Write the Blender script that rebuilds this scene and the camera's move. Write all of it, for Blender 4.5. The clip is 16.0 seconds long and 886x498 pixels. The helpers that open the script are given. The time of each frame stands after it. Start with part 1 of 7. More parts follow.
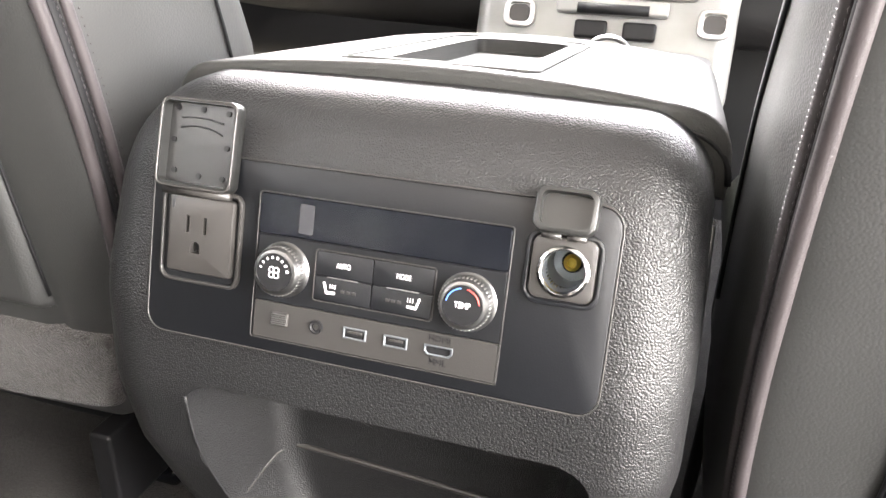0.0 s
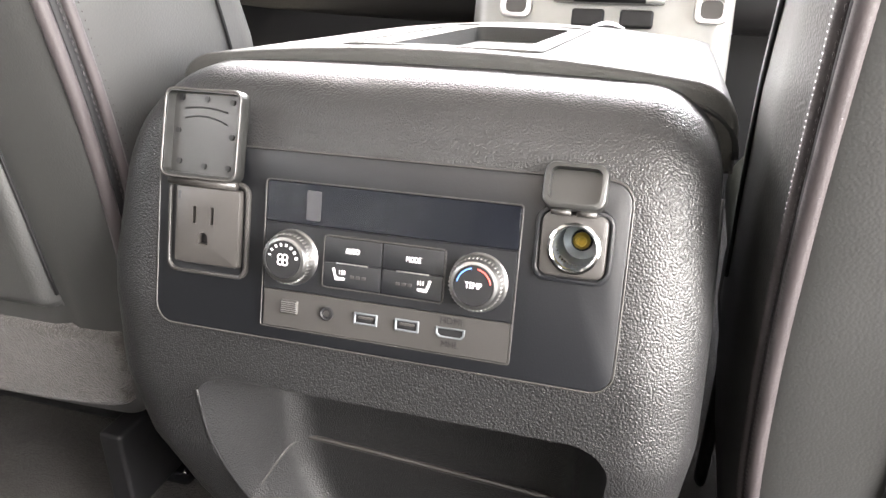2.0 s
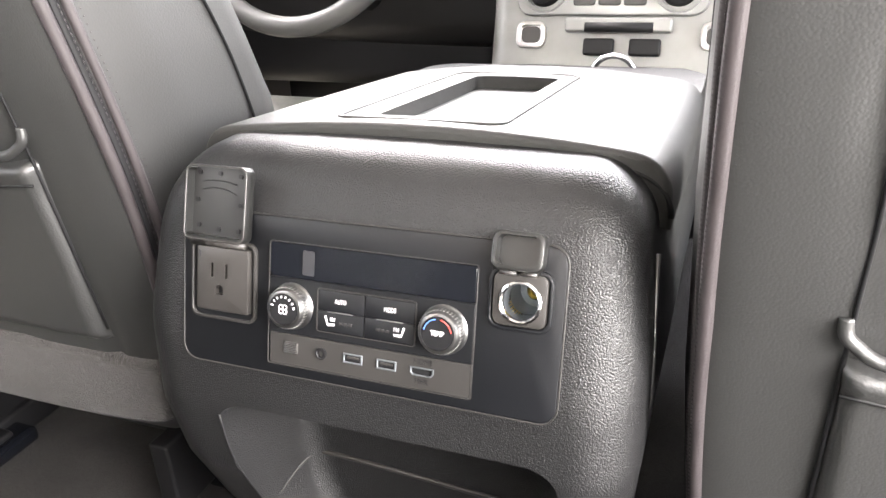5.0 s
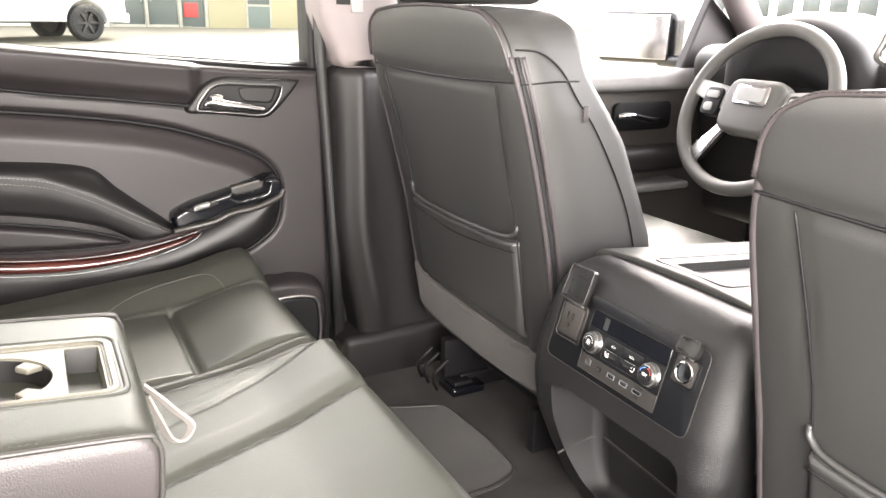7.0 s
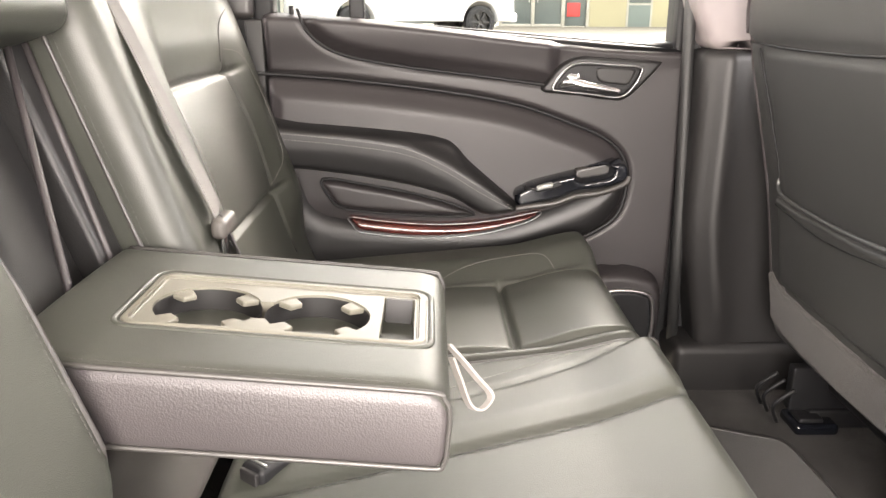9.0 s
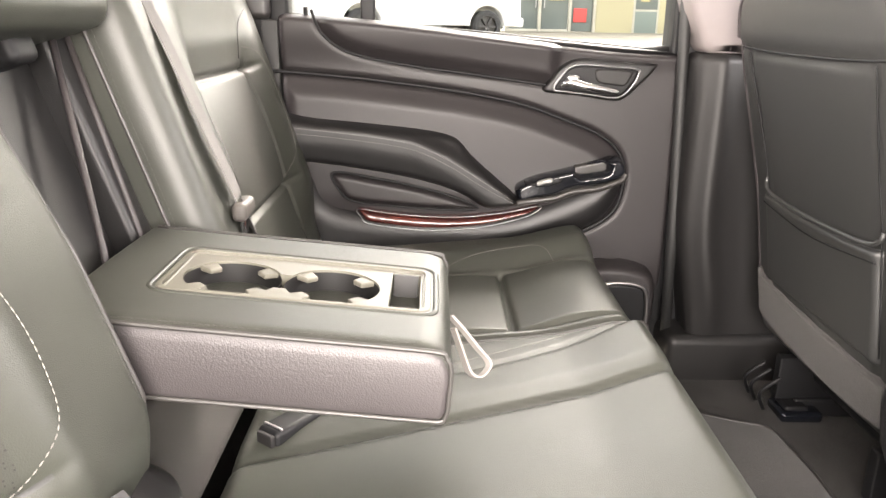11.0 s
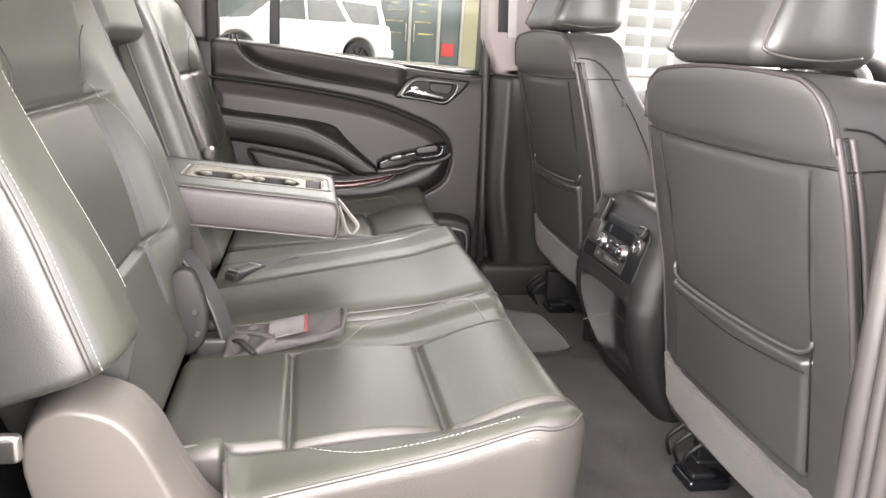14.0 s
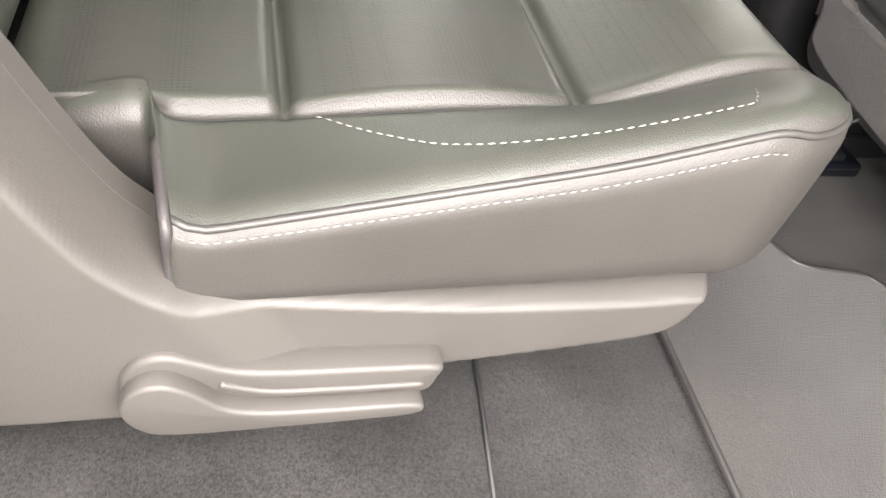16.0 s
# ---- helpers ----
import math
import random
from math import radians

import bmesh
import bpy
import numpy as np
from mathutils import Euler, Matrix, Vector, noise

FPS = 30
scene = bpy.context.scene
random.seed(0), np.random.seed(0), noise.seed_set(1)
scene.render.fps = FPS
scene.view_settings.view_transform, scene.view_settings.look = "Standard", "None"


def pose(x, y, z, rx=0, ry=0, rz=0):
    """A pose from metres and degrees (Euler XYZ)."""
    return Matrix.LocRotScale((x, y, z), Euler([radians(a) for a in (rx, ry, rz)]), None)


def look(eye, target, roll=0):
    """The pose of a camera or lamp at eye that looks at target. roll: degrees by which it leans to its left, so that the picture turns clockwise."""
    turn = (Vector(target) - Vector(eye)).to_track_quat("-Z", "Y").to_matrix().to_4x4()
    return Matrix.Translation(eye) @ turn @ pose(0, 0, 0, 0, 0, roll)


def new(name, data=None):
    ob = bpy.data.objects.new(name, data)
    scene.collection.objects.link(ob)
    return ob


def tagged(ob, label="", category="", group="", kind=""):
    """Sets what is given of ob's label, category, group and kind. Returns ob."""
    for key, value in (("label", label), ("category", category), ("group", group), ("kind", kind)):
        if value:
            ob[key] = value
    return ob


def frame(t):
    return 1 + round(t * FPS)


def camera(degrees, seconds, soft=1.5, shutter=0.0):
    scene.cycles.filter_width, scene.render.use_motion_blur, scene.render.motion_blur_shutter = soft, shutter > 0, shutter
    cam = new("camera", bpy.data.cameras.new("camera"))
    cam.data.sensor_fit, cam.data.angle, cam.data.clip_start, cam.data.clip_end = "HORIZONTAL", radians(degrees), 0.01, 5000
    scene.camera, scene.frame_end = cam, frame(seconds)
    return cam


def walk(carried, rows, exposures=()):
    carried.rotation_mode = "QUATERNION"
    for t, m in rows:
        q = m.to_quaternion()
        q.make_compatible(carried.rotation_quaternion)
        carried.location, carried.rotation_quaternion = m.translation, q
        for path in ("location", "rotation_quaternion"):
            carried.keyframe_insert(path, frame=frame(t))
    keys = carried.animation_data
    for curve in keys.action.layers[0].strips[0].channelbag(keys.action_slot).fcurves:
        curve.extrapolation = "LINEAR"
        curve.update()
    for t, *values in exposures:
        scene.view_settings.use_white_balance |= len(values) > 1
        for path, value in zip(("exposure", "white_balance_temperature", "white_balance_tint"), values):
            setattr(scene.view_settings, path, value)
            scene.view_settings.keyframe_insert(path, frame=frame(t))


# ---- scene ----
cam = camera(60.9, 16.0)
PATH = [
    (0.0, (0.1505, -0.3381, 0.5616), (-0.1184, 0.531, 0.1464), 1.61),
    (0.5, (0.1463, -0.3401, 0.5471), (-0.1173, 0.5336, 0.1383), 1.62),
    (1.0, (0.1449, -0.3428, 0.5506), (-0.1206, 0.527, 0.1347), 1.29),
    (1.5, (0.1479, -0.3388, 0.5513), (-0.126, 0.526, 0.1303), 0.63),
    (2.0, (0.147, -0.3425, 0.5511), (-0.1227, 0.5271, 0.1374), -0.15),
    (2.5, (0.1446, -0.3443, 0.5552), (-0.1191, 0.523, 0.133), -1.58),
    (3.0, (0.1465, -0.3464, 0.5552), (-0.1168, 0.52, 0.1307), -2.8),
    (5.5, (0.2823, -0.3958, 0.6687), (-0.1339, 0.4163, 0.2596), -3.02),
    (6.0, (0.4571, -0.4662, 0.7455), (-0.091, 0.2783, 0.3644), -2.16),
    (6.5, (0.6172, -0.5394, 0.7794), (-0.0875, 0.0937, 0.459), -0.54),
    (7.0, (0.693, -0.6385, 0.7975), (-0.1466, -0.1828, 0.5017), 1.06),
    (7.5, (0.6796, -0.6477, 0.7828), (-0.245, -0.4064, 0.4883), 2.5),
    (8.0, (0.6581, -0.6115, 0.7701), (-0.2923, -0.5181, 0.4734), 1.29),
    (8.5, (0.6451, -0.6004, 0.76), (-0.3095, -0.5616, 0.4647), 0.25),
    (9.0, (0.6408, -0.5978, 0.7564), (-0.3127, -0.579, 0.4555), 0.28),
    (11.5, (0.7868, -0.6008, 0.7532), (-0.1689, -0.5838, 0.4593), 1.15),
    (12.0, (0.9425, -0.6482, 0.7689), (-0.0216, -0.5621, 0.5177), 2.08),
    (12.5, (1.0668, -0.6637, 0.7854), (0.0996, -0.5333, 0.5677), 2.84),
    (13.0, (1.2334, -0.6366, 0.7597), (0.2684, -0.4786, 0.5506), 2.93),
    (13.5, (1.3958, -0.6389, 0.7747), (0.4342, -0.4663, 0.5616), 2.64),
    (14.0, (1.4789, -0.6432, 0.7478), (0.5283, -0.4622, 0.4955), 3.42),
    (14.5, (1.532, -0.6684, 0.7217), (0.6088, -0.4718, 0.3914), 4.82),
    (15.0, (1.4967, -0.6802, 0.6745), (0.614, -0.462, 0.2584), 5.91),
    (15.2, (1.4194, -0.6665, 0.6674), (0.56, -0.4542, 0.2022), 6.33),
    (15.5, (1.2594, -0.6608, 0.6303), (0.4581, -0.4481, 0.0711), 8.25),
    (15.6, (1.2234, -0.6537, 0.6029), (0.4274, -0.4495, 0.0332), 7.94),
    (15.8, (1.112, -0.646, 0.592), (0.3791, -0.461, -0.0625), 8.8),
    (16.0, (1.015, -0.6882, 0.5552), (0.3538, -0.4255, -0.1475), 14.91),
]
EXPOSURES = [(0.0, 4.7, 6700, 14), (3.0, 4.75, 6700, 14), (5.5, 4.27, 6650, 15), (7.5, 3.9, 7000, 16), (9.0, 3.9, 7100, 17), (11.5, 3.85, 7050, 17), (12.5, 3.6, 6850, 18), (13.5, 3.48, 6800, 18), (14.5, 3.23, 6750, 16), (15.4, 3.34, 6750, 15), (16.0, 3.12, 6750, 14)]
walk(cam, [(t, look(eye, target, roll)) for t, eye, target, roll in PATH], EXPOSURES)

# ---- light ----
world = bpy.data.worlds.new("sky")
scene.world = world
world.use_nodes = True
_n = world.node_tree.nodes
_sky = _n.new("ShaderNodeTexSky")
_sky.sky_type = "NISHITA"
_sky.sun_disc = False
_sky.sun_elevation = radians(41)
_sky.sun_rotation = radians(-57)
_sky.air_density, _sky.dust_density, _sky.ozone_density = 1.0, 4.0, 1.0
_hs = _n.new("ShaderNodeHueSaturation")
_hs.inputs["Saturation"].default_value = 0.25
world.node_tree.links.new(_sky.outputs[0], _hs.inputs["Color"])
world.node_tree.links.new(_hs.outputs[0], _n["Background"].inputs[0])
_n["Background"].inputs[1].default_value = 0.13
sun = new("sun", bpy.data.lights.new("sun", "SUN"))
sun.data.energy, sun.data.angle, sun.data.color = 0.46, radians(30), (1, 0.98, 0.93)
sun.matrix_world = look((-5.2, 3.4, 5.4), (0, 0, 0))



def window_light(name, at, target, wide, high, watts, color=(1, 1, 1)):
    """An added area lamp that boosts the sky light at one opening."""
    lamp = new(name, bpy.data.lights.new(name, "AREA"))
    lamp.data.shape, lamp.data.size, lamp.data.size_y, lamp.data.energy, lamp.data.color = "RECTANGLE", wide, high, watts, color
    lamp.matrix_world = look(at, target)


# Fill lamps, stronger than the sky itself, that brighten the cabin.
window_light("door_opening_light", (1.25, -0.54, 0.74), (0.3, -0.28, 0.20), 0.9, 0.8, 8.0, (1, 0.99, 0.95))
window_light("quarter_window_light", (0.88, -1.4, 0.93), (0.4, 0.1, 0.35), 0.6, 0.35, 9.0, (1, 0.99, 0.96))
window_light("quarter_window_light", (-0.86, -1.4, 0.93), (0.1, 0.1, 0.35), 0.6, 0.35, 1.6, (1, 0.99, 0.96))
window_light("tailgate_window_light", (0.0, -1.9, 1.0), (0.1, 0.2, 0.4), 1.3, 0.35, 8.0, (1, 0.99, 0.96))
window_light("windscreen_light", (0.0, 1.15, 0.98), (0.0, 0.1, 0.45), 1.3, 0.45, 4.4, (0.97, 0.99, 1))


# ---- materials ----
def material(name, color, rough=0.5, metal=0.0, color2=None, scale=8.0, bump=0.0, bscale=400.0, cell=False, fine=0.0,
             coat=0.0, spec=0.5, stretch=(1, 1, 1), rvar=0.0, distance=0.001, sheen=0.0, crease=0.0):
    m = bpy.data.materials.new(name)
    m.use_nodes = True
    nt = m.node_tree
    b = nt.nodes["Principled BSDF"]
    b.inputs["Roughness"].default_value = rough
    b.inputs["Metallic"].default_value = metal
    b.inputs["Coat Weight"].default_value = coat
    b.inputs["Specular IOR Level"].default_value = spec
    b.inputs["Sheen Weight"].default_value = sheen
    tc = nt.nodes.new("ShaderNodeTexCoord")
    mp = nt.nodes.new("ShaderNodeMapping")
    mp.inputs["Scale"].default_value = stretch
    nt.links.new(tc.outputs["Object"], mp.inputs["Vector"])
    n1 = nt.nodes.new("ShaderNodeTexNoise")
    n1.inputs["Scale"].default_value, n1.inputs["Detail"].default_value = scale, 6
    nt.links.new(mp.outputs[0], n1.inputs["Vector"])
    ramp = nt.nodes.new("ShaderNodeValToRGB")
    c2 = color2 or tuple(c * 0.82 for c in color)
    ramp.color_ramp.elements[0].position, ramp.color_ramp.elements[1].position = 0.35, 0.65
    ramp.color_ramp.elements[0].color, ramp.color_ramp.elements[1].color = (*c2, 1), (*color, 1)
    nt.links.new(n1.outputs["Fac"], ramp.inputs[0])
    out = ramp.outputs[0]
    if fine:
        n2 = nt.nodes.new("ShaderNodeTexNoise")
        n2.inputs["Scale"].default_value, n2.inputs["Detail"].default_value = bscale * 0.7, 4
        nt.links.new(mp.outputs[0], n2.inputs["Vector"])
        r2 = nt.nodes.new("ShaderNodeMapRange")
        r2.inputs[1].default_value, r2.inputs[2].default_value = 0.3, 0.7
        r2.inputs[3].default_value, r2.inputs[4].default_value = 1 - fine, 1 + fine
        nt.links.new(n2.outputs["Fac"], r2.inputs[0])
        mx = nt.nodes.new("ShaderNodeMix")
        mx.data_type, mx.blend_type = "RGBA", "MULTIPLY"
        mx.inputs[0].default_value = 1.0
        nt.links.new(out, mx.inputs[6])
        nt.links.new(r2.outputs[0], mx.inputs[7])
        out = mx.outputs[2]
    nt.links.new(out, b.inputs["Base Color"])
    if rvar:
        r3 = nt.nodes.new("ShaderNodeMapRange")
        r3.inputs[3].default_value, r3.inputs[4].default_value = rough - rvar, rough + rvar
        nt.links.new(n1.outputs["Fac"], r3.inputs[0])
        nt.links.new(r3.outputs[0], b.inputs["Roughness"])
    if bump:
        if cell:
            t = nt.nodes.new("ShaderNodeTexVoronoi")
            t.feature = "SMOOTH_F1"
            t.inputs["Scale"].default_value = bscale
            t.inputs["Smoothness"].default_value = 0.5
            src = t.outputs["Distance"]
        else:
            t = nt.nodes.new("ShaderNodeTexNoise")
            t.inputs["Scale"].default_value, t.inputs["Detail"].default_value = bscale, 5
            src = t.outputs["Fac"]
        nt.links.new(mp.outputs[0], t.inputs["Vector"])
        bp = nt.nodes.new("ShaderNodeBump")
        bp.inputs["Strength"].default_value, bp.inputs["Distance"].default_value = bump, distance
        bp.invert = cell
        nt.links.new(src, bp.inputs["Height"])
        nt.links.new(bp.outputs[0], b.inputs["Normal"])
        if crease:
            # shallow waves and wrinkles of stretched hide
            w = nt.nodes.new("ShaderNodeTexNoise")
            w.inputs["Scale"].default_value, w.inputs["Detail"].default_value, w.inputs["Distortion"].default_value = 15.0, 2.0, 0.4
            nt.links.new(mp.outputs[0], w.inputs["Vector"])
            wb = nt.nodes.new("ShaderNodeBump")
            wb.inputs["Strength"].default_value, wb.inputs["Distance"].default_value = crease, 0.004
            nt.links.new(w.outputs["Fac"], wb.inputs["Height"])
            nt.links.new(wb.outputs[0], bp.inputs["Normal"])
    return m


# One leather: greenish tops, mauve and taupe sides hold the reflected light's tint.
LEATHER = material("charcoal leather", (0.0345, 0.0365, 0.0295), 0.43, bump=0.2, bscale=950, cell=True, scale=5, rvar=0.07, color2=(0.0268, 0.0285, 0.0232), spec=0.5, crease=0.12)
LEATHER_SIDE = material("side leather with light tint", (0.037, 0.0322, 0.033), 0.48, bump=0.26, bscale=640, cell=True, scale=6, rvar=0.05, crease=0.09)
LEATHER_FLANK = material("flank leather with light tint", (0.038, 0.0345, 0.0315), 0.52, bump=0.25, bscale=800, cell=True, scale=6, rvar=0.05, crease=0.08)
LIDLEATHER = material("matt lid leather", (0.026, 0.0262, 0.0245), 0.55, bump=0.25, bscale=900, cell=True, scale=6, rvar=0.06, spec=0.4)
VINYL = material("seat back vinyl", (0.0255, 0.0258, 0.0252), 0.48, bump=0.16, bscale=640, cell=True, scale=4, rvar=0.06, spec=0.75, crease=0.09)
PEBBLE = material("pebbled console plastic", (0.0108, 0.0108, 0.0112), 0.43, bump=0.44, bscale=900, cell=True, scale=7, rvar=0.06, distance=0.0012, spec=0.4)
PLASTIC = material("grey trim plastic", (0.0125, 0.0118, 0.0118), 0.5, bump=0.15, bscale=700, scale=5, rvar=0.05, spec=0.35)
SKIRT = material("warm grey moulded plastic", (0.061, 0.0552, 0.0505), 0.52, bump=0.22, bscale=800, scale=4, rvar=0.05)
DOORSKIN = material("grey door trim", (0.0215, 0.0186, 0.0194), 0.47, bump=0.2, bscale=700, cell=True, scale=5, rvar=0.05, spec=0.4)
DOORDARK = material("dark door trim", (0.0096, 0.0092, 0.0095), 0.44, bump=0.2, bscale=700, cell=True, scale=5, rvar=0.05, spec=0.4)
FASCIA = material("dark fascia plastic", (0.0046, 0.0050, 0.0062), 0.42, bump=0.08, bscale=900, scale=9, rvar=0.06, spec=0.35)
FASCIA_GREY = material("satin grey strip", (0.026, 0.0245, 0.0232), 0.4, bump=0.08, bscale=900, scale=9, rvar=0.05)
OUTLETGREY = material("taupe outlet plastic", (0.0275, 0.0255, 0.0238), 0.4, bump=0.06, bscale=900, scale=12, rvar=0.05)
BARREL = material("dull steel", (0.2, 0.22, 0.235), 0.4, 0.8, scale=40, rvar=0.1)
FLAPGREY = material("smoky flap plastic", (0.0105, 0.0107, 0.0102), 0.33, bump=0.05, bscale=900, scale=14, rvar=0.06)
GLOSS = material("piano black", (0.0055, 0.0062, 0.0085), 0.12, scale=12, rvar=0.04)
BLACK = material("black plastic", (0.006, 0.006, 0.0068), 0.55, scale=9, rvar=0.08, spec=0.3)
RUBBER = material("black rubber", (0.014, 0.014, 0.014), 0.6, bump=0.1, bscale=300, scale=12, rvar=0.1)
CHROME = material("chrome", (0.75, 0.75, 0.76), 0.14, 1.0, scale=20, rvar=0.05)
SATIN = material("satin metal", (0.55, 0.54, 0.53), 0.32, 1.0, scale=20, rvar=0.06)
KNOBMETAL = material("brushed grey metal", (0.24, 0.24, 0.24), 0.34, 1.0, scale=20, rvar=0.06)
SILVER = material("silver paint plastic", (0.27, 0.27, 0.26), 0.38, 0.3, scale=15, rvar=0.05)
BRASS = material("yellowed contact", (0.75, 0.55, 0.12), 0.35, 0.3, scale=60, rvar=0.1)
WOOD = material("dark red wood veneer", (0.10, 0.022, 0.016), 0.16, color2=(0.03, 0.008, 0.007), scale=45, stretch=(1, 0.12, 1), coat=0.6, rvar=0.03)
CARPET = material("charcoal carpet", (0.038, 0.0358, 0.0345), 0.95, color2=(0.0235, 0.0222, 0.0215), bump=1.0, bscale=600, scale=11, fine=0.5, distance=0.003, spec=0.1, sheen=0.06)
CARPET_LIGHT = material("grey carpet kick panel", (0.042, 0.0385, 0.0365), 0.95, bump=1.0, bscale=600, scale=12, fine=0.4, distance=0.003, spec=0.1, sheen=0.2)
MATPILE = material("floor mat pile", (0.037, 0.0345, 0.0328), 0.95, color2=(0.027, 0.0252, 0.0242), bump=0.8, bscale=700, scale=6, fine=0.3, distance=0.002, spec=0.1, sheen=0.2)
THREAD = material("light grey thread", (0.2, 0.193, 0.178), 0.8, scale=60)
RIBBED = material("ribbed edge piping", (0.036, 0.0305, 0.0318), 0.5, scale=30, bump=0.2, bscale=600, rvar=0.06)
PIPING = material("piping", (0.036, 0.034, 0.032), 0.42, scale=20, bump=0.1, bscale=500)
SEAM = material("dark seam thread", (0.010, 0.0098, 0.0092), 0.7, scale=60)
WEB = material("grey belt webbing", (0.1, 0.094, 0.092), 0.75, bump=0.4, bscale=700, scale=20, stretch=(1, 1, 0.2), fine=0.1)
STRAP = material("pale strap webbing", (0.26, 0.24, 0.225), 0.7, bump=0.4, bscale=700, scale=20, fine=0.1)
TAN = material("olive grey tray plastic", (0.13, 0.124, 0.1), 0.42, bump=0.06, bscale=900, scale=12, rvar=0.05)
PILLAR = material("light grey pillar plastic", (0.17, 0.148, 0.146), 0.6, bump=0.1, bscale=700, scale=8, rvar=0.05)
SLIDE = material("pale slide plastic", (0.24, 0.23, 0.23), 0.5, scale=12, rvar=0.05)
HEADLINER = material("light headliner cloth", (0.55, 0.52, 0.49), 0.95, bump=0.3, bscale=700, scale=9, spec=0.1)
WHITEPRINT = material("white print", (0.8, 0.8, 0.8), 0.6, scale=30)
BLUEPRINT = material("blue print", (0.08, 0.2, 0.6), 0.6, scale=30)
REDPRINT = material("red print", (0.6, 0.06, 0.05), 0.6, scale=30)
WOODRED = material("dull red plastic", (0.16, 0.022, 0.02), 0.6, scale=30)
FILMGREY = material("grey film", (0.022, 0.022, 0.025), 0.4, scale=30)
CARWHITE = material("white car paint", (0.72, 0.72, 0.72), 0.25, scale=2, coat=0.5, rvar=0.03)
NAVY = material("dark navy paint", (0.003, 0.0046, 0.007), 0.25, scale=6, coat=0.25, rvar=0.03)
TYRE = material("tyre rubber", (0.02, 0.02, 0.02), 0.8, scale=20, bump=0.2, bscale=60)
STUCCO = material("cream facade", (0.37, 0.335, 0.205), 0.9, scale=0.7, bump=0.3, bscale=40, fine=0.06, color2=(0.34, 0.305, 0.19))
CONCRETE = material("pale concrete", (0.21, 0.193, 0.15), 0.9, scale=0.5, bump=0.4, bscale=30, fine=0.12)
ALU = material("pale aluminium frame", (0.42, 0.40, 0.33), 0.45, 0.2, scale=3)
# Near-white base colour puts in the glare on the distant walls.
HAZE = material("pale render with glare", (0.8, 0.8, 0.78), 0.9, scale=0.5)
PALEPANE = material("pale grey pane", (0.42, 0.425, 0.38), 0.6, scale=0.8, spec=0.2)
DARKGLASS = material("tinted car glass", (0.14, 0.14, 0.13), 0.12, scale=3, rvar=0.03, spec=0.2)
# Lightened base colour puts the mirrored sky into the panes.
SHOPGLASS = material("shop glass", (0.15, 0.17, 0.155), 0.07, scale=0.4, color2=(0.09, 0.105, 0.098), rvar=0.03)
SHELF = material("shelf goods", (0.6, 0.5, 0.2), 0.8, color2=(0.15, 0.12, 0.1), scale=3)
BLIND = material("pale green blind", (0.16, 0.19, 0.165), 0.8, scale=6, stretch=(1, 8, 1))
WHEELGREY = material("grey wheel leather", (0.09, 0.088, 0.084), 0.45, bump=0.15, bscale=700, cell=True, scale=12, rvar=0.05)
SEALGREY = material("satin grey seal rubber", (0.030, 0.0275, 0.027), 0.42, scale=10, bump=0.05, bscale=400, rvar=0.06)
FABRIC = material("worn grey pouch fabric", (0.036, 0.0335, 0.0335), 0.7, bump=0.25, bscale=600, scale=18, fine=0.08)
TAGGREY = material("pale tag cloth", (0.09, 0.085, 0.085), 0.7, bump=0.2, bscale=700, scale=30)


def perforate(m, pitch):
    """Adds rows of fine dark holes to a leather."""
    nt = m.node_tree
    b = nt.nodes["Principled BSDF"]
    tc = nt.nodes.new("ShaderNodeTexCoord")
    mp = nt.nodes.new("ShaderNodeMapping")
    mp.inputs["Scale"].default_value = (1, 1, 1)
    vo = nt.nodes.new("ShaderNodeTexVoronoi")
    vo.inputs["Scale"].default_value, vo.inputs["Randomness"].default_value = 1 / pitch, 0.0
    mr = nt.nodes.new("ShaderNodeMapRange")
    mr.inputs[1].default_value, mr.inputs[2].default_value, mr.inputs[3].default_value = 0.16, 0.27, 0.25
    mx = nt.nodes.new("ShaderNodeMix")
    mx.data_type, mx.blend_type = "RGBA", "MULTIPLY"
    mx.inputs[0].default_value = 1.0
    src = b.inputs["Base Color"].links[0].from_socket
    nt.links.new(tc.outputs["Object"], mp.inputs["Vector"])
    nt.links.new(mp.outputs[0], vo.inputs["Vector"])
    nt.links.new(vo.outputs["Distance"], mr.inputs[0])
    nt.links.new(src, mx.inputs[6])
    nt.links.new(mr.outputs[0], mx.inputs[7])
    nt.links.new(mx.outputs[2], b.inputs["Base Color"])
    return m


PERFORATED = perforate(material("perforated leather", (0.029, 0.0293, 0.0255), 0.42, bump=0.2, bscale=950, cell=True, scale=5, rvar=0.07, color2=(0.0258, 0.0275, 0.0222), spec=0.5, crease=0.12), 0.0036)


def glass_material():
    m = bpy.data.materials.new("clear glass")
    m.use_nodes = True
    nt = m.node_tree
    nt.nodes.remove(nt.nodes["Principled BSDF"])
    tr, gl, mx, fr = (nt.nodes.new("ShaderNode" + k) for k in ("BsdfTransparent", "BsdfGlossy", "MixShader", "Fresnel"))
    tr.inputs[0].default_value = (0.93, 0.95, 0.93, 1)
    gl.inputs["Roughness"].default_value = 0.02
    fr.inputs[0].default_value = 1.18
    nt.links.new(fr.outputs[0], mx.inputs[0])
    nt.links.new(tr.outputs[0], mx.inputs[1])
    nt.links.new(gl.outputs[0], mx.inputs[2])
    nt.links.new(mx.outputs[0], nt.nodes["Material Output"].inputs[0])
    return m


GLASS = glass_material()


# ---- shape helpers ----
def sstep(a, b, x):
    t = np.clip((np.asarray(x, float) - a) / (b - a), 0, 1)
    return t * t * (3 - 2 * t)


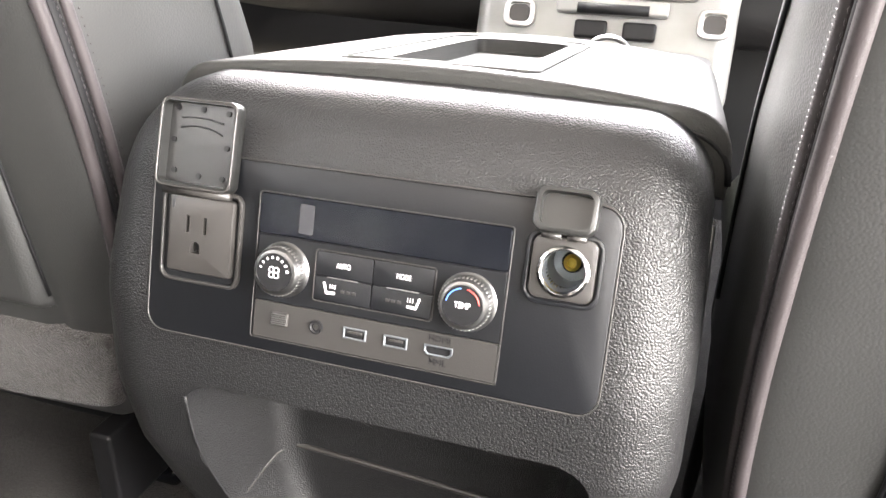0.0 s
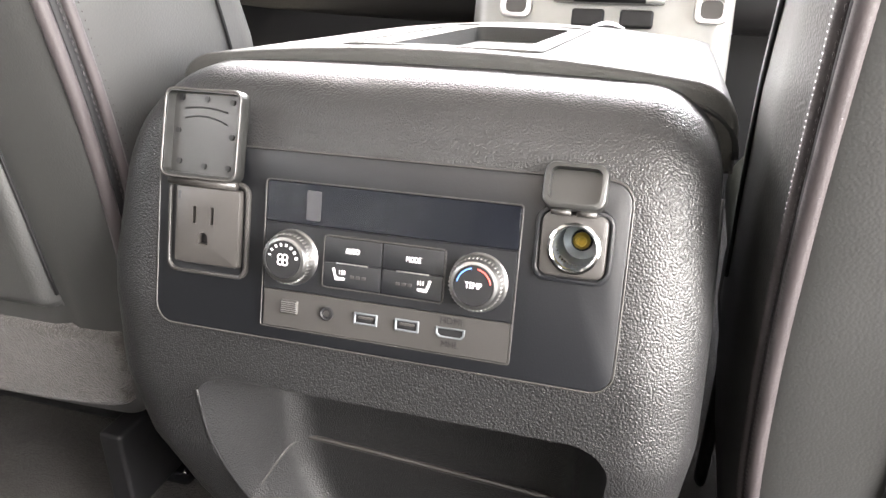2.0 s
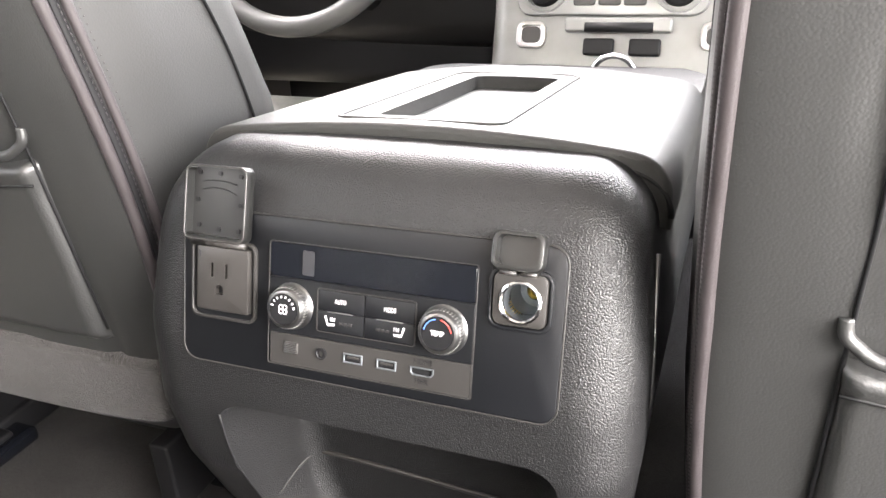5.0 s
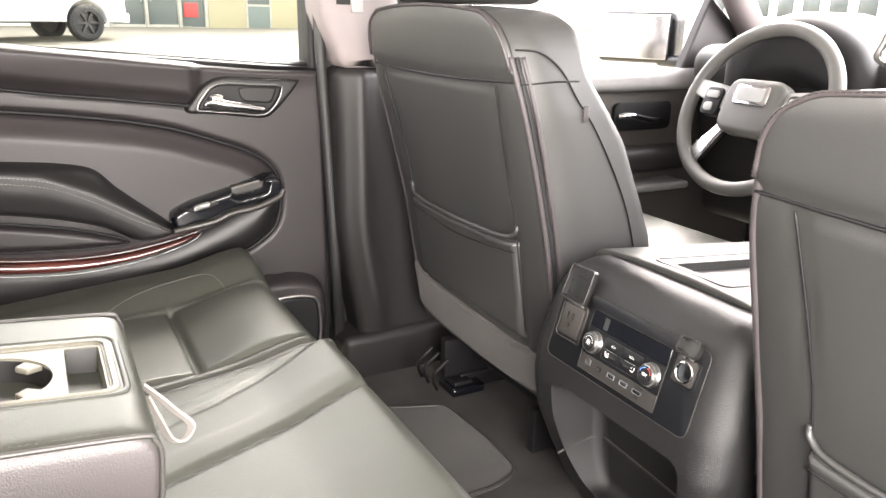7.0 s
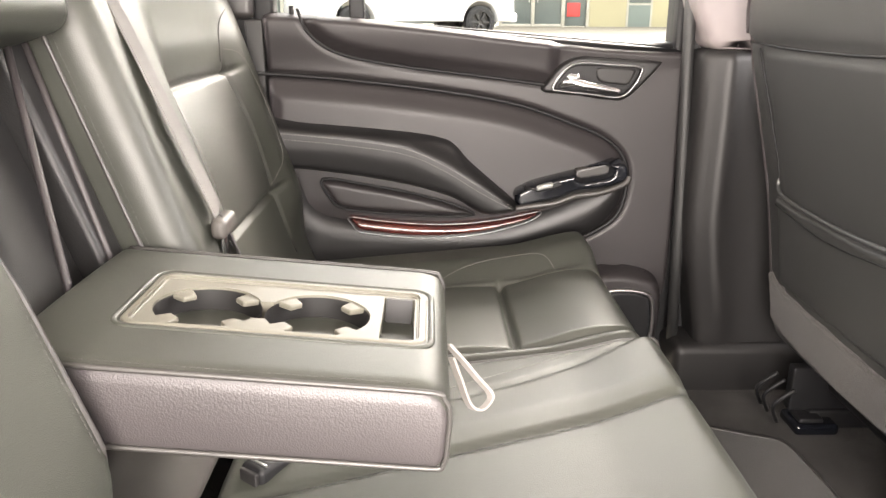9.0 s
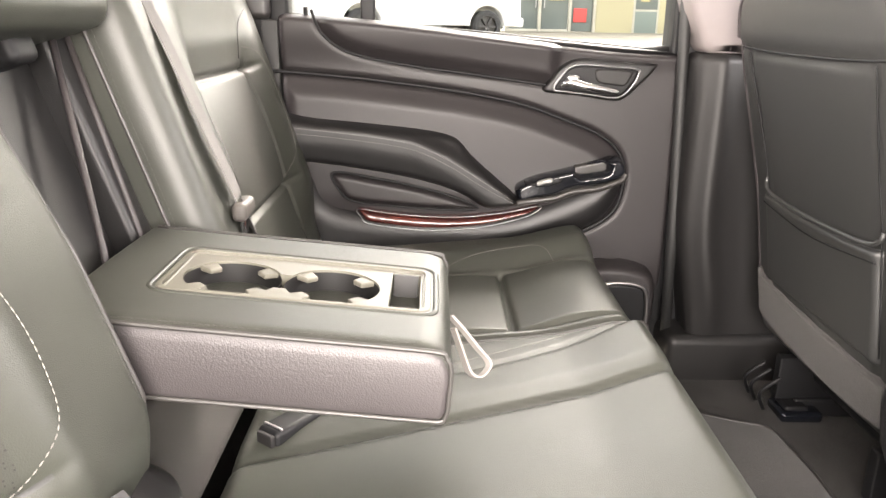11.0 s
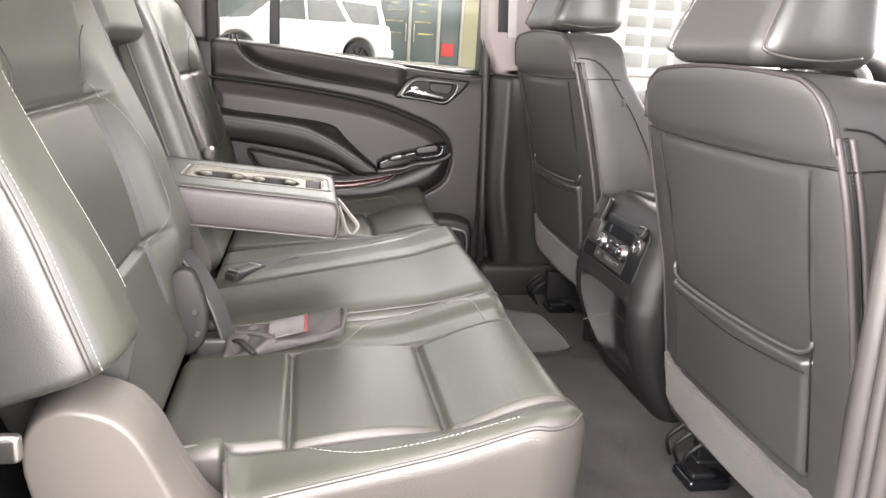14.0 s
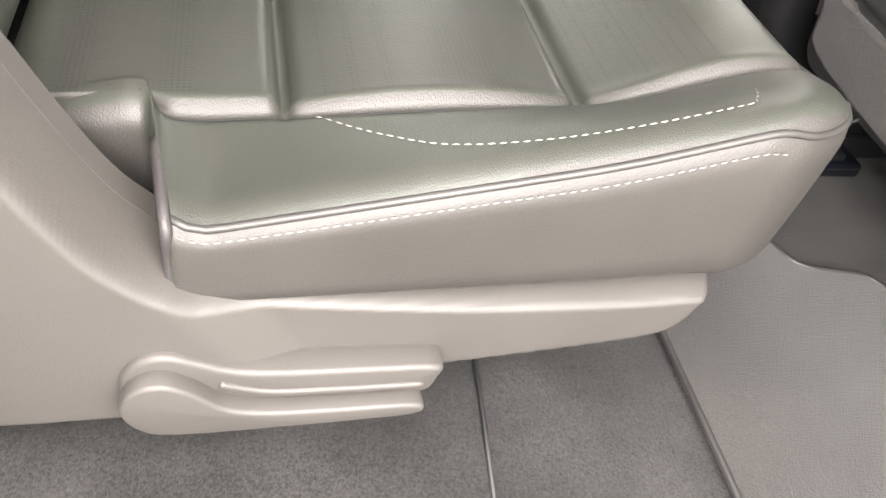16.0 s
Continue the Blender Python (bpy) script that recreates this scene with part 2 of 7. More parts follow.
def mesh(verts, faces, smooth=True):
    me = bpy.data.meshes.new("mesh")
    me.from_pydata([tuple(map(float, v)) for v in verts], [], [tuple(int(i) for i in f) for f in faces])
    me.polygons.foreach_set("use_smooth", [smooth] * len(me.polygons))
    me.update()
    return me


def normals_out(me):
    bm = bmesh.new()
    bm.from_mesh(me)
    bmesh.ops.recalc_face_normals(bm, faces=bm.faces)
    bm.to_mesh(me)
    bm.free()
    return me


def sharp(me, angle=35):
    me.polygons.foreach_set("use_smooth", [True] * len(me.polygons))
    me.set_sharp_from_angle(angle=radians(angle))
    return me


def thing(name, label, category, group="", kind="", at=(0, 0, 0)):
    ob = new(name)
    ob.empty_display_size = 0.05
    ob.location = at
    tagged(ob, label, category, group, kind)
    return ob


def part(name, me, mat, parent=None, label="", m=None):
    """Links a mesh as one object under a thing or part; its verts are in world space, or in m's."""
    ob = new(name, me)
    if m is not None:
        me.transform(m)
    if parent is not None:
        w = Matrix.Translation(parent.location)
        p = parent.parent
        while p is not None:
            w = Matrix.Translation(p.location) @ w
            p = p.parent
        ob.parent = parent
        me.transform(w.inverted())
    if not me.materials:
        me.materials.append(mat)
    if label:
        ob["label"] = label
    return ob


def axis_points(h, r, n, k):
    inner = np.linspace(-h + r, h - r, max(n, 1) + 1) if h > r else np.array([0.0])
    a = np.array([r * (1 - math.tan(math.pi / 4 * (1 - j / k))) for j in range(k)])
    return np.unique(np.round(np.concatenate([-h + a, inner, h - a]), 7))


def rbox(lo, hi, r=0.01, n=(1, 1, 1), k=3, f=None, smooth=True):
    """A rounded box from lo to hi, its faces cut n times; f moves its verts (an N x 3 array)."""
    lo, hi = np.array(lo, float), np.array(hi, float)
    c, h = (lo + hi) / 2, (hi - lo) / 2
    r = min(r, *(h * 0.999))
    ax = [axis_points(h[i], r, n[i], k) for i in range(3)]
    index, verts, faces = {}, [], []

    def vid(p):
        key = tuple(np.round(p, 6))
        if key not in index:
            core = np.clip(p, -h + r, h - r)
            d = p - core
            ln = np.linalg.norm(d)
            index[key] = len(verts)
            verts.append(core + d * (r / ln) if ln > 1e-9 else p)
        return index[key]

    for i in range(3):
        j, l = (i + 1) % 3, (i + 2) % 3
        for s in (-1, 1):
            grid = []
            for a in ax[j]:
                row = []
                for b in ax[l]:
                    p = np.zeros(3)
                    p[i], p[j], p[l] = s * h[i], a, b
                    row.append(vid(p))
                grid.append(row)
            for a in range(len(ax[j]) - 1):
                for b in range(len(ax[l]) - 1):
                    q = (grid[a][b], grid[a + 1][b], grid[a + 1][b + 1], grid[a][b + 1])
                    faces.append(q if s > 0 else q[::-1])
    P = np.array(verts) + c
    if f:
        P = f(P)
    return mesh(P, faces, smooth)


def spline(pts, n=8, closed=False):
    """Catmull-Rom through the points."""
    p = [np.array(q, float) for q in pts]
    out, m = [], len(p)
    for i in range(m if closed else m - 1):
        if closed:
            a, b, c, d = p[i - 1], p[i], p[(i + 1) % m], p[(i + 2) % m]
        else:
            a, b, c, d = p[max(i - 1, 0)], p[i], p[i + 1], p[min(i + 2, m - 1)]
        for j in range(n):
            t = j / n
            out.append(0.5 * (2 * b + (c - a) * t + (2 * a - 5 * b + 4 * c - d) * t * t + (3 * b - a - 3 * c + d) * t ** 3))
    if not closed:
        out.append(p[-1])
    return np.array(out)


def tube(pts, r, n=8, closed=False, flat=1.0):
    """A round rod along a line of points."""
    pts = np.array(pts, float)
    m = len(pts)
    verts, faces = [], []
    up = None
    for i in range(m):
        if closed:
            d = pts[(i + 1) % m] - pts[i - 1]
        else:
            d = pts[min(i + 1, m - 1)] - pts[max(i - 1, 0)]
        d = d / (np.linalg.norm(d) + 1e-12)
        if up is None:
            up = np.array([0, 0, 1.0]) if abs(d[2]) < 0.9 else np.array([1.0, 0, 0])
        s = np.cross(d, up)
        s /= np.linalg.norm(s) + 1e-12
        up = np.cross(s, d)
        rr = r[i] if np.ndim(r) else r
        for j in range(n):
            a = 2 * math.pi * j / n
            verts.append(pts[i] + rr * (s * math.cos(a) + flat * up * math.sin(a)))
    for i in range(m if closed else m - 1):
        for j in range(n):
            a, b = i * n, ((i + 1) % m) * n
            faces.append((a + j, a + (j + 1) % n, b + (j + 1) % n, b + j))
    if not closed:
        faces += [tuple(range(n))[::-1], tuple(range((m - 1) * n, m * n))]
    return normals_out(mesh(verts, faces))


def band(pts, wide, thick):
    """A flat strap along points; wide is the vector across it."""
    pts, wide = np.array(pts, float), np.array(wide, float)
    verts, faces = [], []
    m = len(pts)
    for i in range(m):
        d = pts[min(i + 1, m - 1)] - pts[max(i - 1, 0)]
        w = wide[i] if wide.ndim > 1 else wide
        nrm = np.cross(d, w)
        nrm = nrm / (np.linalg.norm(nrm) + 1e-12) * thick / 2
        for a, b in ((-1, -1), (1, -1), (1, 1), (-1, 1)):
            verts.append(pts[i] + a * w / 2 + b * nrm)
    for i in range(m - 1):
        for j in range(4):
            faces.append((i * 4 + j, i * 4 + (j + 1) % 4, i * 4 + 4 + (j + 1) % 4, i * 4 + 4 + j))
    faces += [(3, 2, 1, 0), tuple(range(4 * m - 4, 4 * m))]
    return sharp(normals_out(mesh(verts, faces)), 40)


def stitches(pts, length=0.0045, gap=0.0025, r=0.0007):
    """A row of short threads along a line."""
    pts = np.array(pts, float)
    seg = np.linalg.norm(np.diff(pts, axis=0), axis=1)
    cum = np.concatenate([[0], np.cumsum(seg)])
    verts, faces = [], []
    s = 0.0
    while s + length < cum[-1]:
        ends = [np.array([np.interp(q, cum, pts[:, i]) for i in range(3)]) for q in (s, s + length)]
        d = ends[1] - ends[0]
        d /= np.linalg.norm(d) + 1e-12
        a = np.cross(d, (0.3, 0.2, 0.93))
        a /= np.linalg.norm(a) + 1e-12
        b = np.cross(d, a)
        o = len(verts)
        for e, q in ((ends[0], 0.35), ((ends[0] + ends[1]) / 2, 1.0), (ends[1], 0.35)):
            for j in range(5):
                an = 2 * math.pi * j / 5
                verts.append(e + q * r * (a * math.cos(an) + b * math.sin(an)))
        for g in (0, 5):
            for j in range(5):
                faces.append((o + g + j, o + g + (j + 1) % 5, o + g + 5 + (j + 1) % 5, o + g + 5 + j))
        s += length + gap
    return mesh(verts, faces)


def prism(outline, z0, z1, bevel=0.0, seg=2, m=None, hole=None):
    """A flat outline (x, y) drawn out from z0 to z1 with softened rims."""
    bm = bmesh.new()
    low = [bm.verts.new((p[0], p[1], z0)) for p in outline]
    top = [bm.verts.new((p[0], p[1], z1)) for p in outline]
    k = len(outline)
    f0 = bm.faces.new(low[::-1])
    f1 = bm.faces.new(top)
    for i in range(k):
        bm.faces.new((low[i], low[(i + 1) % k], top[(i + 1) % k], top[i]))
    bmesh.ops.recalc_face_normals(bm, faces=bm.faces)
    if bevel:
        rim = [e for e in bm.edges if e in set(f0.edges) | set(f1.edges)]
        bmesh.ops.bevel(bm, geom=rim, offset=bevel, segments=seg, profile=0.5, affect="EDGES")
    me = bpy.data.meshes.new("prism")
    bm.to_mesh(me)
    bm.free()
    sharp(me, 40)
    if m is not None:
        me.transform(m)
    return me


def rrect(x0, y0, x1, y1, r, n=5):
    out = []
    for cx, cy, a0 in ((x1 - r, y1 - r, 0), (x0 + r, y1 - r, 90), (x0 + r, y0 + r, 180), (x1 - r, y0 + r, 270)):
        for j in range(n + 1):
            a = radians(a0 + 90 * j / n)
            out.append((cx + r * math.cos(a), cy + r * math.sin(a)))
    return out


def circle(cx, cy, r, n=32):
    return [(cx + r * math.cos(2 * math.pi * j / n), cy + r * math.sin(2 * math.pi * j / n)) for j in range(n)]


def lathe(profile, n=36, m=None):
    """A profile of (radius, height) turned about z."""
    verts, faces = [], []
    k = len(profile)
    for j in range(n):
        a = 2 * math.pi * j / n
        for r, z in profile:
            verts.append((r * math.cos(a), r * math.sin(a), z))
    for j in range(n):
        for i in range(k - 1):
            faces.append((j * k + i, ((j + 1) % n) * k + i, ((j + 1) % n) * k + i + 1, j * k + i + 1))
    me = mesh(verts, faces)
    bm = bmesh.new()
    bm.from_mesh(me)
    bmesh.ops.remove_doubles(bm, verts=bm.verts, dist=1e-6)
    bmesh.ops.recalc_face_normals(bm, faces=bm.faces)
    bm.to_mesh(me)
    bm.free()
    sharp(me, 38)
    if m is not None:
        me.transform(m)
    return me


def join(*meshes):
    bm = bmesh.new()
    for me in meshes:
        bm.from_mesh(me)
    out = bpy.data.meshes.new("joined")
    bm.to_mesh(out)
    bm.free()
    return out


def cut(me, *cutters):
    """The mesh with the cutters' shapes taken out of it."""
    a = new("work", me)
    tools = []
    for c in cutters:
        b = new("tool", c)
        tools.append(b)
        mod = a.modifiers.new("cut", "BOOLEAN")
        mod.operation, mod.solver, mod.object = "DIFFERENCE", "EXACT", b
    dg = bpy.context.evaluated_depsgraph_get()
    dg.update()
    out = bpy.data.meshes.new_from_object(a.evaluated_get(dg))
    for o in (a, *tools):
        bpy.data.objects.remove(o)
    return out


def seg_dist(P, line):
    """The distance of points (N x 2) from a polyline."""
    P, line = np.asarray(P, float), np.asarray(line, float)
    best = np.full(len(P), 1e9)
    for a, b in zip(line[:-1], line[1:]):
        d = b - a
        t = np.clip(((P - a) @ d) / (d @ d + 1e-12), 0, 1)
        best = np.minimum(best, np.linalg.norm(P - a - t[:, None] * d, axis=1))
    return best


def poly_depth(P, poly):
    """How far points lie inside a closed outline (outside: minus)."""
    poly = np.asarray(poly, float)
    d = seg_dist(P, np.vstack([poly, poly[:1]]))
    inside = np.zeros(len(P), bool)
    for a, b in zip(poly, np.roll(poly, -1, 0)):
        c = (a[1] > P[:, 1]) != (b[1] > P[:, 1])
        x = (b[0] - a[0]) * (P[:, 1] - a[1]) / (b[1] - a[1] + 1e-15) + a[0]
        inside ^= c & (P[:, 0] < x)
    return np.where(inside, d, -d)


def nearest(P, poly):
    """The nearest places on a closed outline."""
    best, at = np.full(len(P), 1e9), P.copy()
    for a, b in zip(poly, np.roll(poly, -1, 0)):
        d = b - a
        q = a + np.clip(((P - a) @ d) / (d @ d + 1e-12), 0, 1)[:, None] * d
        r = np.linalg.norm(P - q, axis=1)
        at[r < best] = q[r < best]
        best = np.minimum(best, r)
    return at


def groove(P, line, wide, deep):
    return -deep * np.exp(-(seg_dist(P, line) / wide) ** 2)


def pad(outline, height, round_w, res=0.006, sink=0.006, f=None):
    """A pillowy relief over an outline in (a, b); gives verts (a, b, h) and faces."""
    o = np.array(outline, float)
    a0, b0 = o.min(0) - 2 * res
    a1, b1 = o.max(0) + 2 * res
    na, nb = int((a1 - a0) / res) + 2, int((b1 - b0) / res) + 2
    A, B = np.meshgrid(np.linspace(a0, a1, na), np.linspace(b0, b1, nb), indexing="ij")
    P = np.stack([A.ravel(), B.ravel()], 1)
    d = poly_depth(P, o)
    t = np.clip((d + 0.001) / (round_w(P) if callable(round_w) else round_w), 0, 1)
    bow = 1 - (1 - t) ** 2
    h = -sink + (height + sink) * (bow if callable(round_w) else np.sqrt(np.clip(bow, 0, 1)))
    if f is not None:
        h = h + f(P, d) * (t > 0)
    keep = (d > -1.8 * res).reshape(na, nb)
    inner = (d > 0).reshape(na, nb)
    ids = np.arange(na * nb).reshape(na, nb)
    faces = [(ids[i, j], ids[i + 1, j], ids[i + 1, j + 1], ids[i, j + 1]) for i in range(na - 1) for j in range(nb - 1)
             if keep[i, j] and keep[i + 1, j] and keep[i + 1, j + 1] and keep[i, j + 1] and inner[i:i + 2, j:j + 2].any()]
    used = sorted({v for q in faces for v in q})
    new_id = {v: i for i, v in enumerate(used)}
    out = np.where(d < 0)[0]
    P[out] = nearest(P[out], o)
    V = np.stack([P[:, 0], P[:, 1], h], 1)[used]
    return V, [tuple(new_id[v] for v in q) for q in faces]


def frame_matrix(origin, x, y, z):
    return Matrix(((x[0], y[0], z[0], origin[0]), (x[1], y[1], z[1], origin[1]), (x[2], y[2], z[2], origin[2]), (0, 0, 0, 1)))


def facing_tint(me, first, second, pick):
    """Gives the faces that pick chooses a leather toned for their light."""
    me.materials.append(first)
    me.materials.append(second)
    for p in me.polygons:
        if pick(p.center, p.normal):
            p.material_index = 1
    return me


def text_mesh(words, size, m, deep=0.0003, spacing=1.0):
    cu = bpy.data.curves.new("words", "FONT")
    cu.body, cu.size, cu.extrude, cu.align_x, cu.align_y, cu.space_character = words, size, deep, "CENTER", "CENTER", spacing
    ob = bpy.data.objects.new("words", cu)
    scene.collection.objects.link(ob)
    dg = bpy.context.evaluated_depsgraph_get()
    me = bpy.data.meshes.new_from_object(ob.evaluated_get(dg))
    bpy.data.objects.remove(ob)
    me.materials.clear()
    me.transform(m)
    return me


# ---- ground and car shell ----
def ground_height(x, y):
    return -0.65 + 0.9 * sstep(-3.0, -24.0, x)


def build_ground():
    xs = np.concatenate([np.linspace(-400, -60, 8), np.linspace(-40, 6, 60), np.linspace(20, 400, 8)])
    ys = np.concatenate([np.linspace(-400, -40, 8), np.linspace(-30, 30, 13), np.linspace(40, 400, 8)])
    V = [(x, y, float(ground_height(x, y))) for x in xs for y in ys]
    n = len(ys)
    F = [(i * n + j, (i + 1) * n + j, (i + 1) * n + j + 1, i * n + j + 1) for i in range(len(xs) - 1) for j in range(n - 1)]
    tagged(part("ground", mesh(V, F), CONCRETE), "pale concrete parking lot around the vehicle", "ground", kind="structure")


build_ground()


def floor_height(x, y):
    """The carpet: flat footwells, a low tunnel in the middle, a gentle rise under the rear seat."""
    z = 0.03 * sstep(0.3, 0.12, np.abs(x)) + 0.03 * sstep(-0.25, -0.5, y)
    return z - 0.05 * sstep(0.15, 0.45, y)


def build_floor():
    nx, ny = 90, 130
    X, Y = np.meshgrid(np.linspace(-0.84, 0.84, nx), np.linspace(-1.9, 1.35, ny), indexing="ij")
    P = np.stack([X.ravel(), Y.ravel()], 1)
    Z = floor_height(P[:, 0], P[:, 1]) + groove(P, [(0.3, -0.47), (0.84, -0.5)], 0.006, 0.006)
    F = [(i * ny + j, (i + 1) * ny + j, (i + 1) * ny + j + 1, i * ny + j + 1) for i in range(nx - 1) for j in range(ny - 1)]
    tagged(part("floor", mesh(np.column_stack([P, Z]), F), CARPET), "charcoal grey carpeted vehicle floor", "floor", kind="structure")
    part("carpet_seam", tube([(0.30, -0.455, 0.034), (0.50, -0.475, 0.0275), (0.68, -0.491, 0.0290), (0.83, -0.508, 0.0300)], 0.0022, 6), RUBBER, bpy.data.objects["floor"])
    part("underbody", rbox((-0.86, -1.95, -0.2), (0.86, 1.45, -0.06), 0.03), BLACK, bpy.data.objects["floor"])


build_floor()


def build_shell():
    roof = rbox((-0.78, -2.0, 1.17), (0.78, 0.85, 1.23), 0.03, (8, 8, 1))
    tagged(part("ceiling", roof, HEADLINER), "light grey cloth headliner of the vehicle", "ceiling", kind="structure")
    # sides behind the rear doors, with the rear quarter windows left open
    for s, nm in ((-1, "wall_left"), (1, "wall_right")):
        lo, hi = sorted((s * 0.86, s * 0.93))
        w = thing(nm, "grey trimmed body side behind the rear door", "body side", kind="structure", at=(s * 0.9, -1.4, 0))
        part("lower_trim", rbox((lo, -1.95, -0.05), (hi, -0.97, 0.74), 0.02, (1, 6, 4)), PLASTIC, w)
        # Added black filler that closes the bright gap behind the rear door.
        part("door_jamb", rbox((min(s * 0.88, s * 0.96), -1.0, -0.05), (max(s * 0.88, s * 0.96), -0.925, 1.2), 0.01), BLACK, w)
        part("rear_post", rbox((lo, -1.95, 0.74), (hi, -1.72, 1.2), 0.02), PILLAR, w)
        # The post's shadow is put into its darker colour.
        part("front_post", rbox((lo, -1.06, 0.74), (hi, -0.93, 1.2), 0.015, (1, 1, 3)), SEALGREY, w, "post cover coloured dark for its shadow")
        part("roof_rail", rbox((min(s * 0.72, s * 0.90), -1.95, 1.1), (max(s * 0.72, s * 0.90), 0.75, 1.21), 0.03, (1, 10, 1)), PILLAR, w)
    tail = thing("wall_rear", "grey tailgate trim with a wide rear window", "tailgate", kind="structure", at=(0, -1.95, 0))
    part("lower_trim", rbox((-0.86, -2.0, -0.05), (0.86, -1.94, 0.74), 0.02), PLASTIC, tail)
    fire = thing("wall_front", "black carpeted bulkhead below the dashboard", "bulkhead", kind="structure", at=(0, 1.33, 0))
    part("bulkhead", rbox((-0.9, 1.3, -0.1), (0.9, 1.36, 0.72), 0.02), BLACK, fire)


build_shell()

# ---- outside: building and parked car ----
FX = -26.0


def build_building():
    b = thing("building", "cream stucco dealership building with glazed entrance", "building", at=(FX, 6, 0.25))

    def box(name, y0, y1, z0, z1, d0, d1, mat, parent=b, label="", r=0.02):
        return part(name, rbox((FX - d1, y0, z0), (FX - d0, y1, z1), r, k=2), mat, parent, label)

    box("wall", 4.85, 9.6, 0.1, 7.0, 0.0, 0.5, STUCCO)
    box("wall", 1.8, 4.85, 3.42, 7.0, 0.05, 0.5, STUCCO)
    box("wall", -20, 1.8, 4.6, 7.0, 0.05, 0.5, STUCCO)
    box("wall", -20, -9.2, 0.1, 4.6, 0.05, 0.5, STUCCO)
    box("roof", -20.5, 10.0, 7.0, 7.4, -0.3, 10.0, ALU)
    box("plinth", -20, 9.6, 0.0, 0.28, -0.3, 0.2, CONCRETE)
    box("side_wall", 9.3, 9.6, 0.1, 7.0, 0.5, 10.0, STUCCO)
    # shop glazing beside the entrance, dim rooms behind it
    for i in range(6):
        y0 = -9.2 + 1.83 * i
        box("window", y0 + 0.05, y0 + 1.78, 0.35, 4.5, 0.2, 0.26, SHOPGLASS)
        box("mullion", y0 - 0.05, y0 + 0.05, 0.3, 4.6, 0.08, 0.3, ALU, r=0.01)
        box("blind", y0 + 1.2, y0 + 1.7, 0.6, 4.4, 0.185, 0.197, BLIND)
    box("transom", -9.2, 1.8, 3.35, 3.45, 0.08, 0.3, ALU, r=0.01)
    # entrance doors
    ent = part("entrance", rbox((FX - 0.3, 1.8, 2.80), (FX - 0.02, 4.0, 2.92), 0.01, k=2), ALU, b, "pale aluminium door frame")
    box("canopy_band", 1.75, 4.9, 3.30, 3.46, -0.06, 0.3, ALU, ent, r=0.01)
    for y in (1.84, 2.94, 3.97, 4.8):
        box("frame_post", y - 0.05, y + 0.05, 0.25, 3.35, 0.02, 0.25, ALU, ent, r=0.01)
    for y0, y1 in ((1.9, 2.88), (3.0, 3.91)):
        box("glass_door", y0, y1, 0.3, 2.8, 0.12, 0.17, SHOPGLASS, ent)
        box("kick_rail", y0, y1, 0.28, 0.36, 0.05, 0.2, ALU, ent, r=0.01)
        box("door_handle", (y0 + 0.07 if y0 > 2.5 else y1 - 0.1), (y0 + 0.10 if y0 > 2.5 else y1 - 0.07), 1.05, 1.65, 0.0, 0.05, SATIN, ent, r=0.01)
    box("window", 4.03, 4.75, 0.3, 3.3, 0.14, 0.2, SHOPGLASS, ent)
    box("window", 1.9, 3.91, 2.93, 3.3, 0.14, 0.2, SHOPGLASS, ent)
    box("poster", 4.1, 4.55, 0.6, 1.05, 0.10, 0.135, REDPRINT, ent, "red notice behind the glass")
    rs = random.Random(5)
    for z in (1.3, 1.7, 2.05, 2.3, 2.5):
        for y0 in (1.98, 3.1):
            box("shelf_row", y0 + rs.uniform(0, 0.15), y0 + rs.uniform(0.45, 0.72), z, z + 0.05, 0.09, 0.115, SHELF, ent)
    # a smaller door in the stucco wall
    side = box("side_door", 6.1, 6.98, 0.15, 2.9, -0.02, 0.03, ALU)
    box("glass_pane", 6.17, 6.91, 1.05, 2.82, -0.035, -0.022, SHOPGLASS, side)
    box("lower_panel", 6.17, 6.91, 0.25, 0.98, -0.035, -0.022, BLIND, side)
    for z in (1.3, 1.55, 1.8, 2.05, 2.3, 2.55):
        box("shelf_row", 6.25 + rs.uniform(0, 0.1), 6.6 + rs.uniform(0, 0.25), z, z + 0.06, -0.05, -0.037, SHELF, side)


build_building()


def wheel_parts(parent, x, y, z, r=0.39, w=0.27, s=1):
    m = Matrix.Translation((x, y, z)) @ Matrix.Rotation(radians(90), 4, "X")
    ty = part("wheel", lathe([(0.25, -w / 2), (0.33, -w / 2), (r, -w / 2 + 0.05), (r, w / 2 - 0.05), (0.33, w / 2), (0.25, w / 2), (0.25, -w / 2)], 32, m), TYRE, parent, "black tyre on a dark rim")
    rim = [lathe([(0.0, w / 2 - 0.06), (0.06, w / 2 - 0.04), (0.07, w / 2 - 0.09), (0.25, w / 2 - 0.1), (0.255, w / 2)], 28)]
    for k in range(6):
        sp = rbox((0.05, -0.03, w / 2 - 0.09), (0.26, 0.03, w / 2 - 0.03), 0.01, k=2)
        sp.transform(Matrix.Rotation(k * math.pi / 3, 4, "Z"))
        rim.append(sp)
    j = join(*rim)
    j.transform(m if s > 0 else m @ Matrix.Rotation(math.pi, 4, "X"))
    part("rim", j, OUTLETGREY, ty)


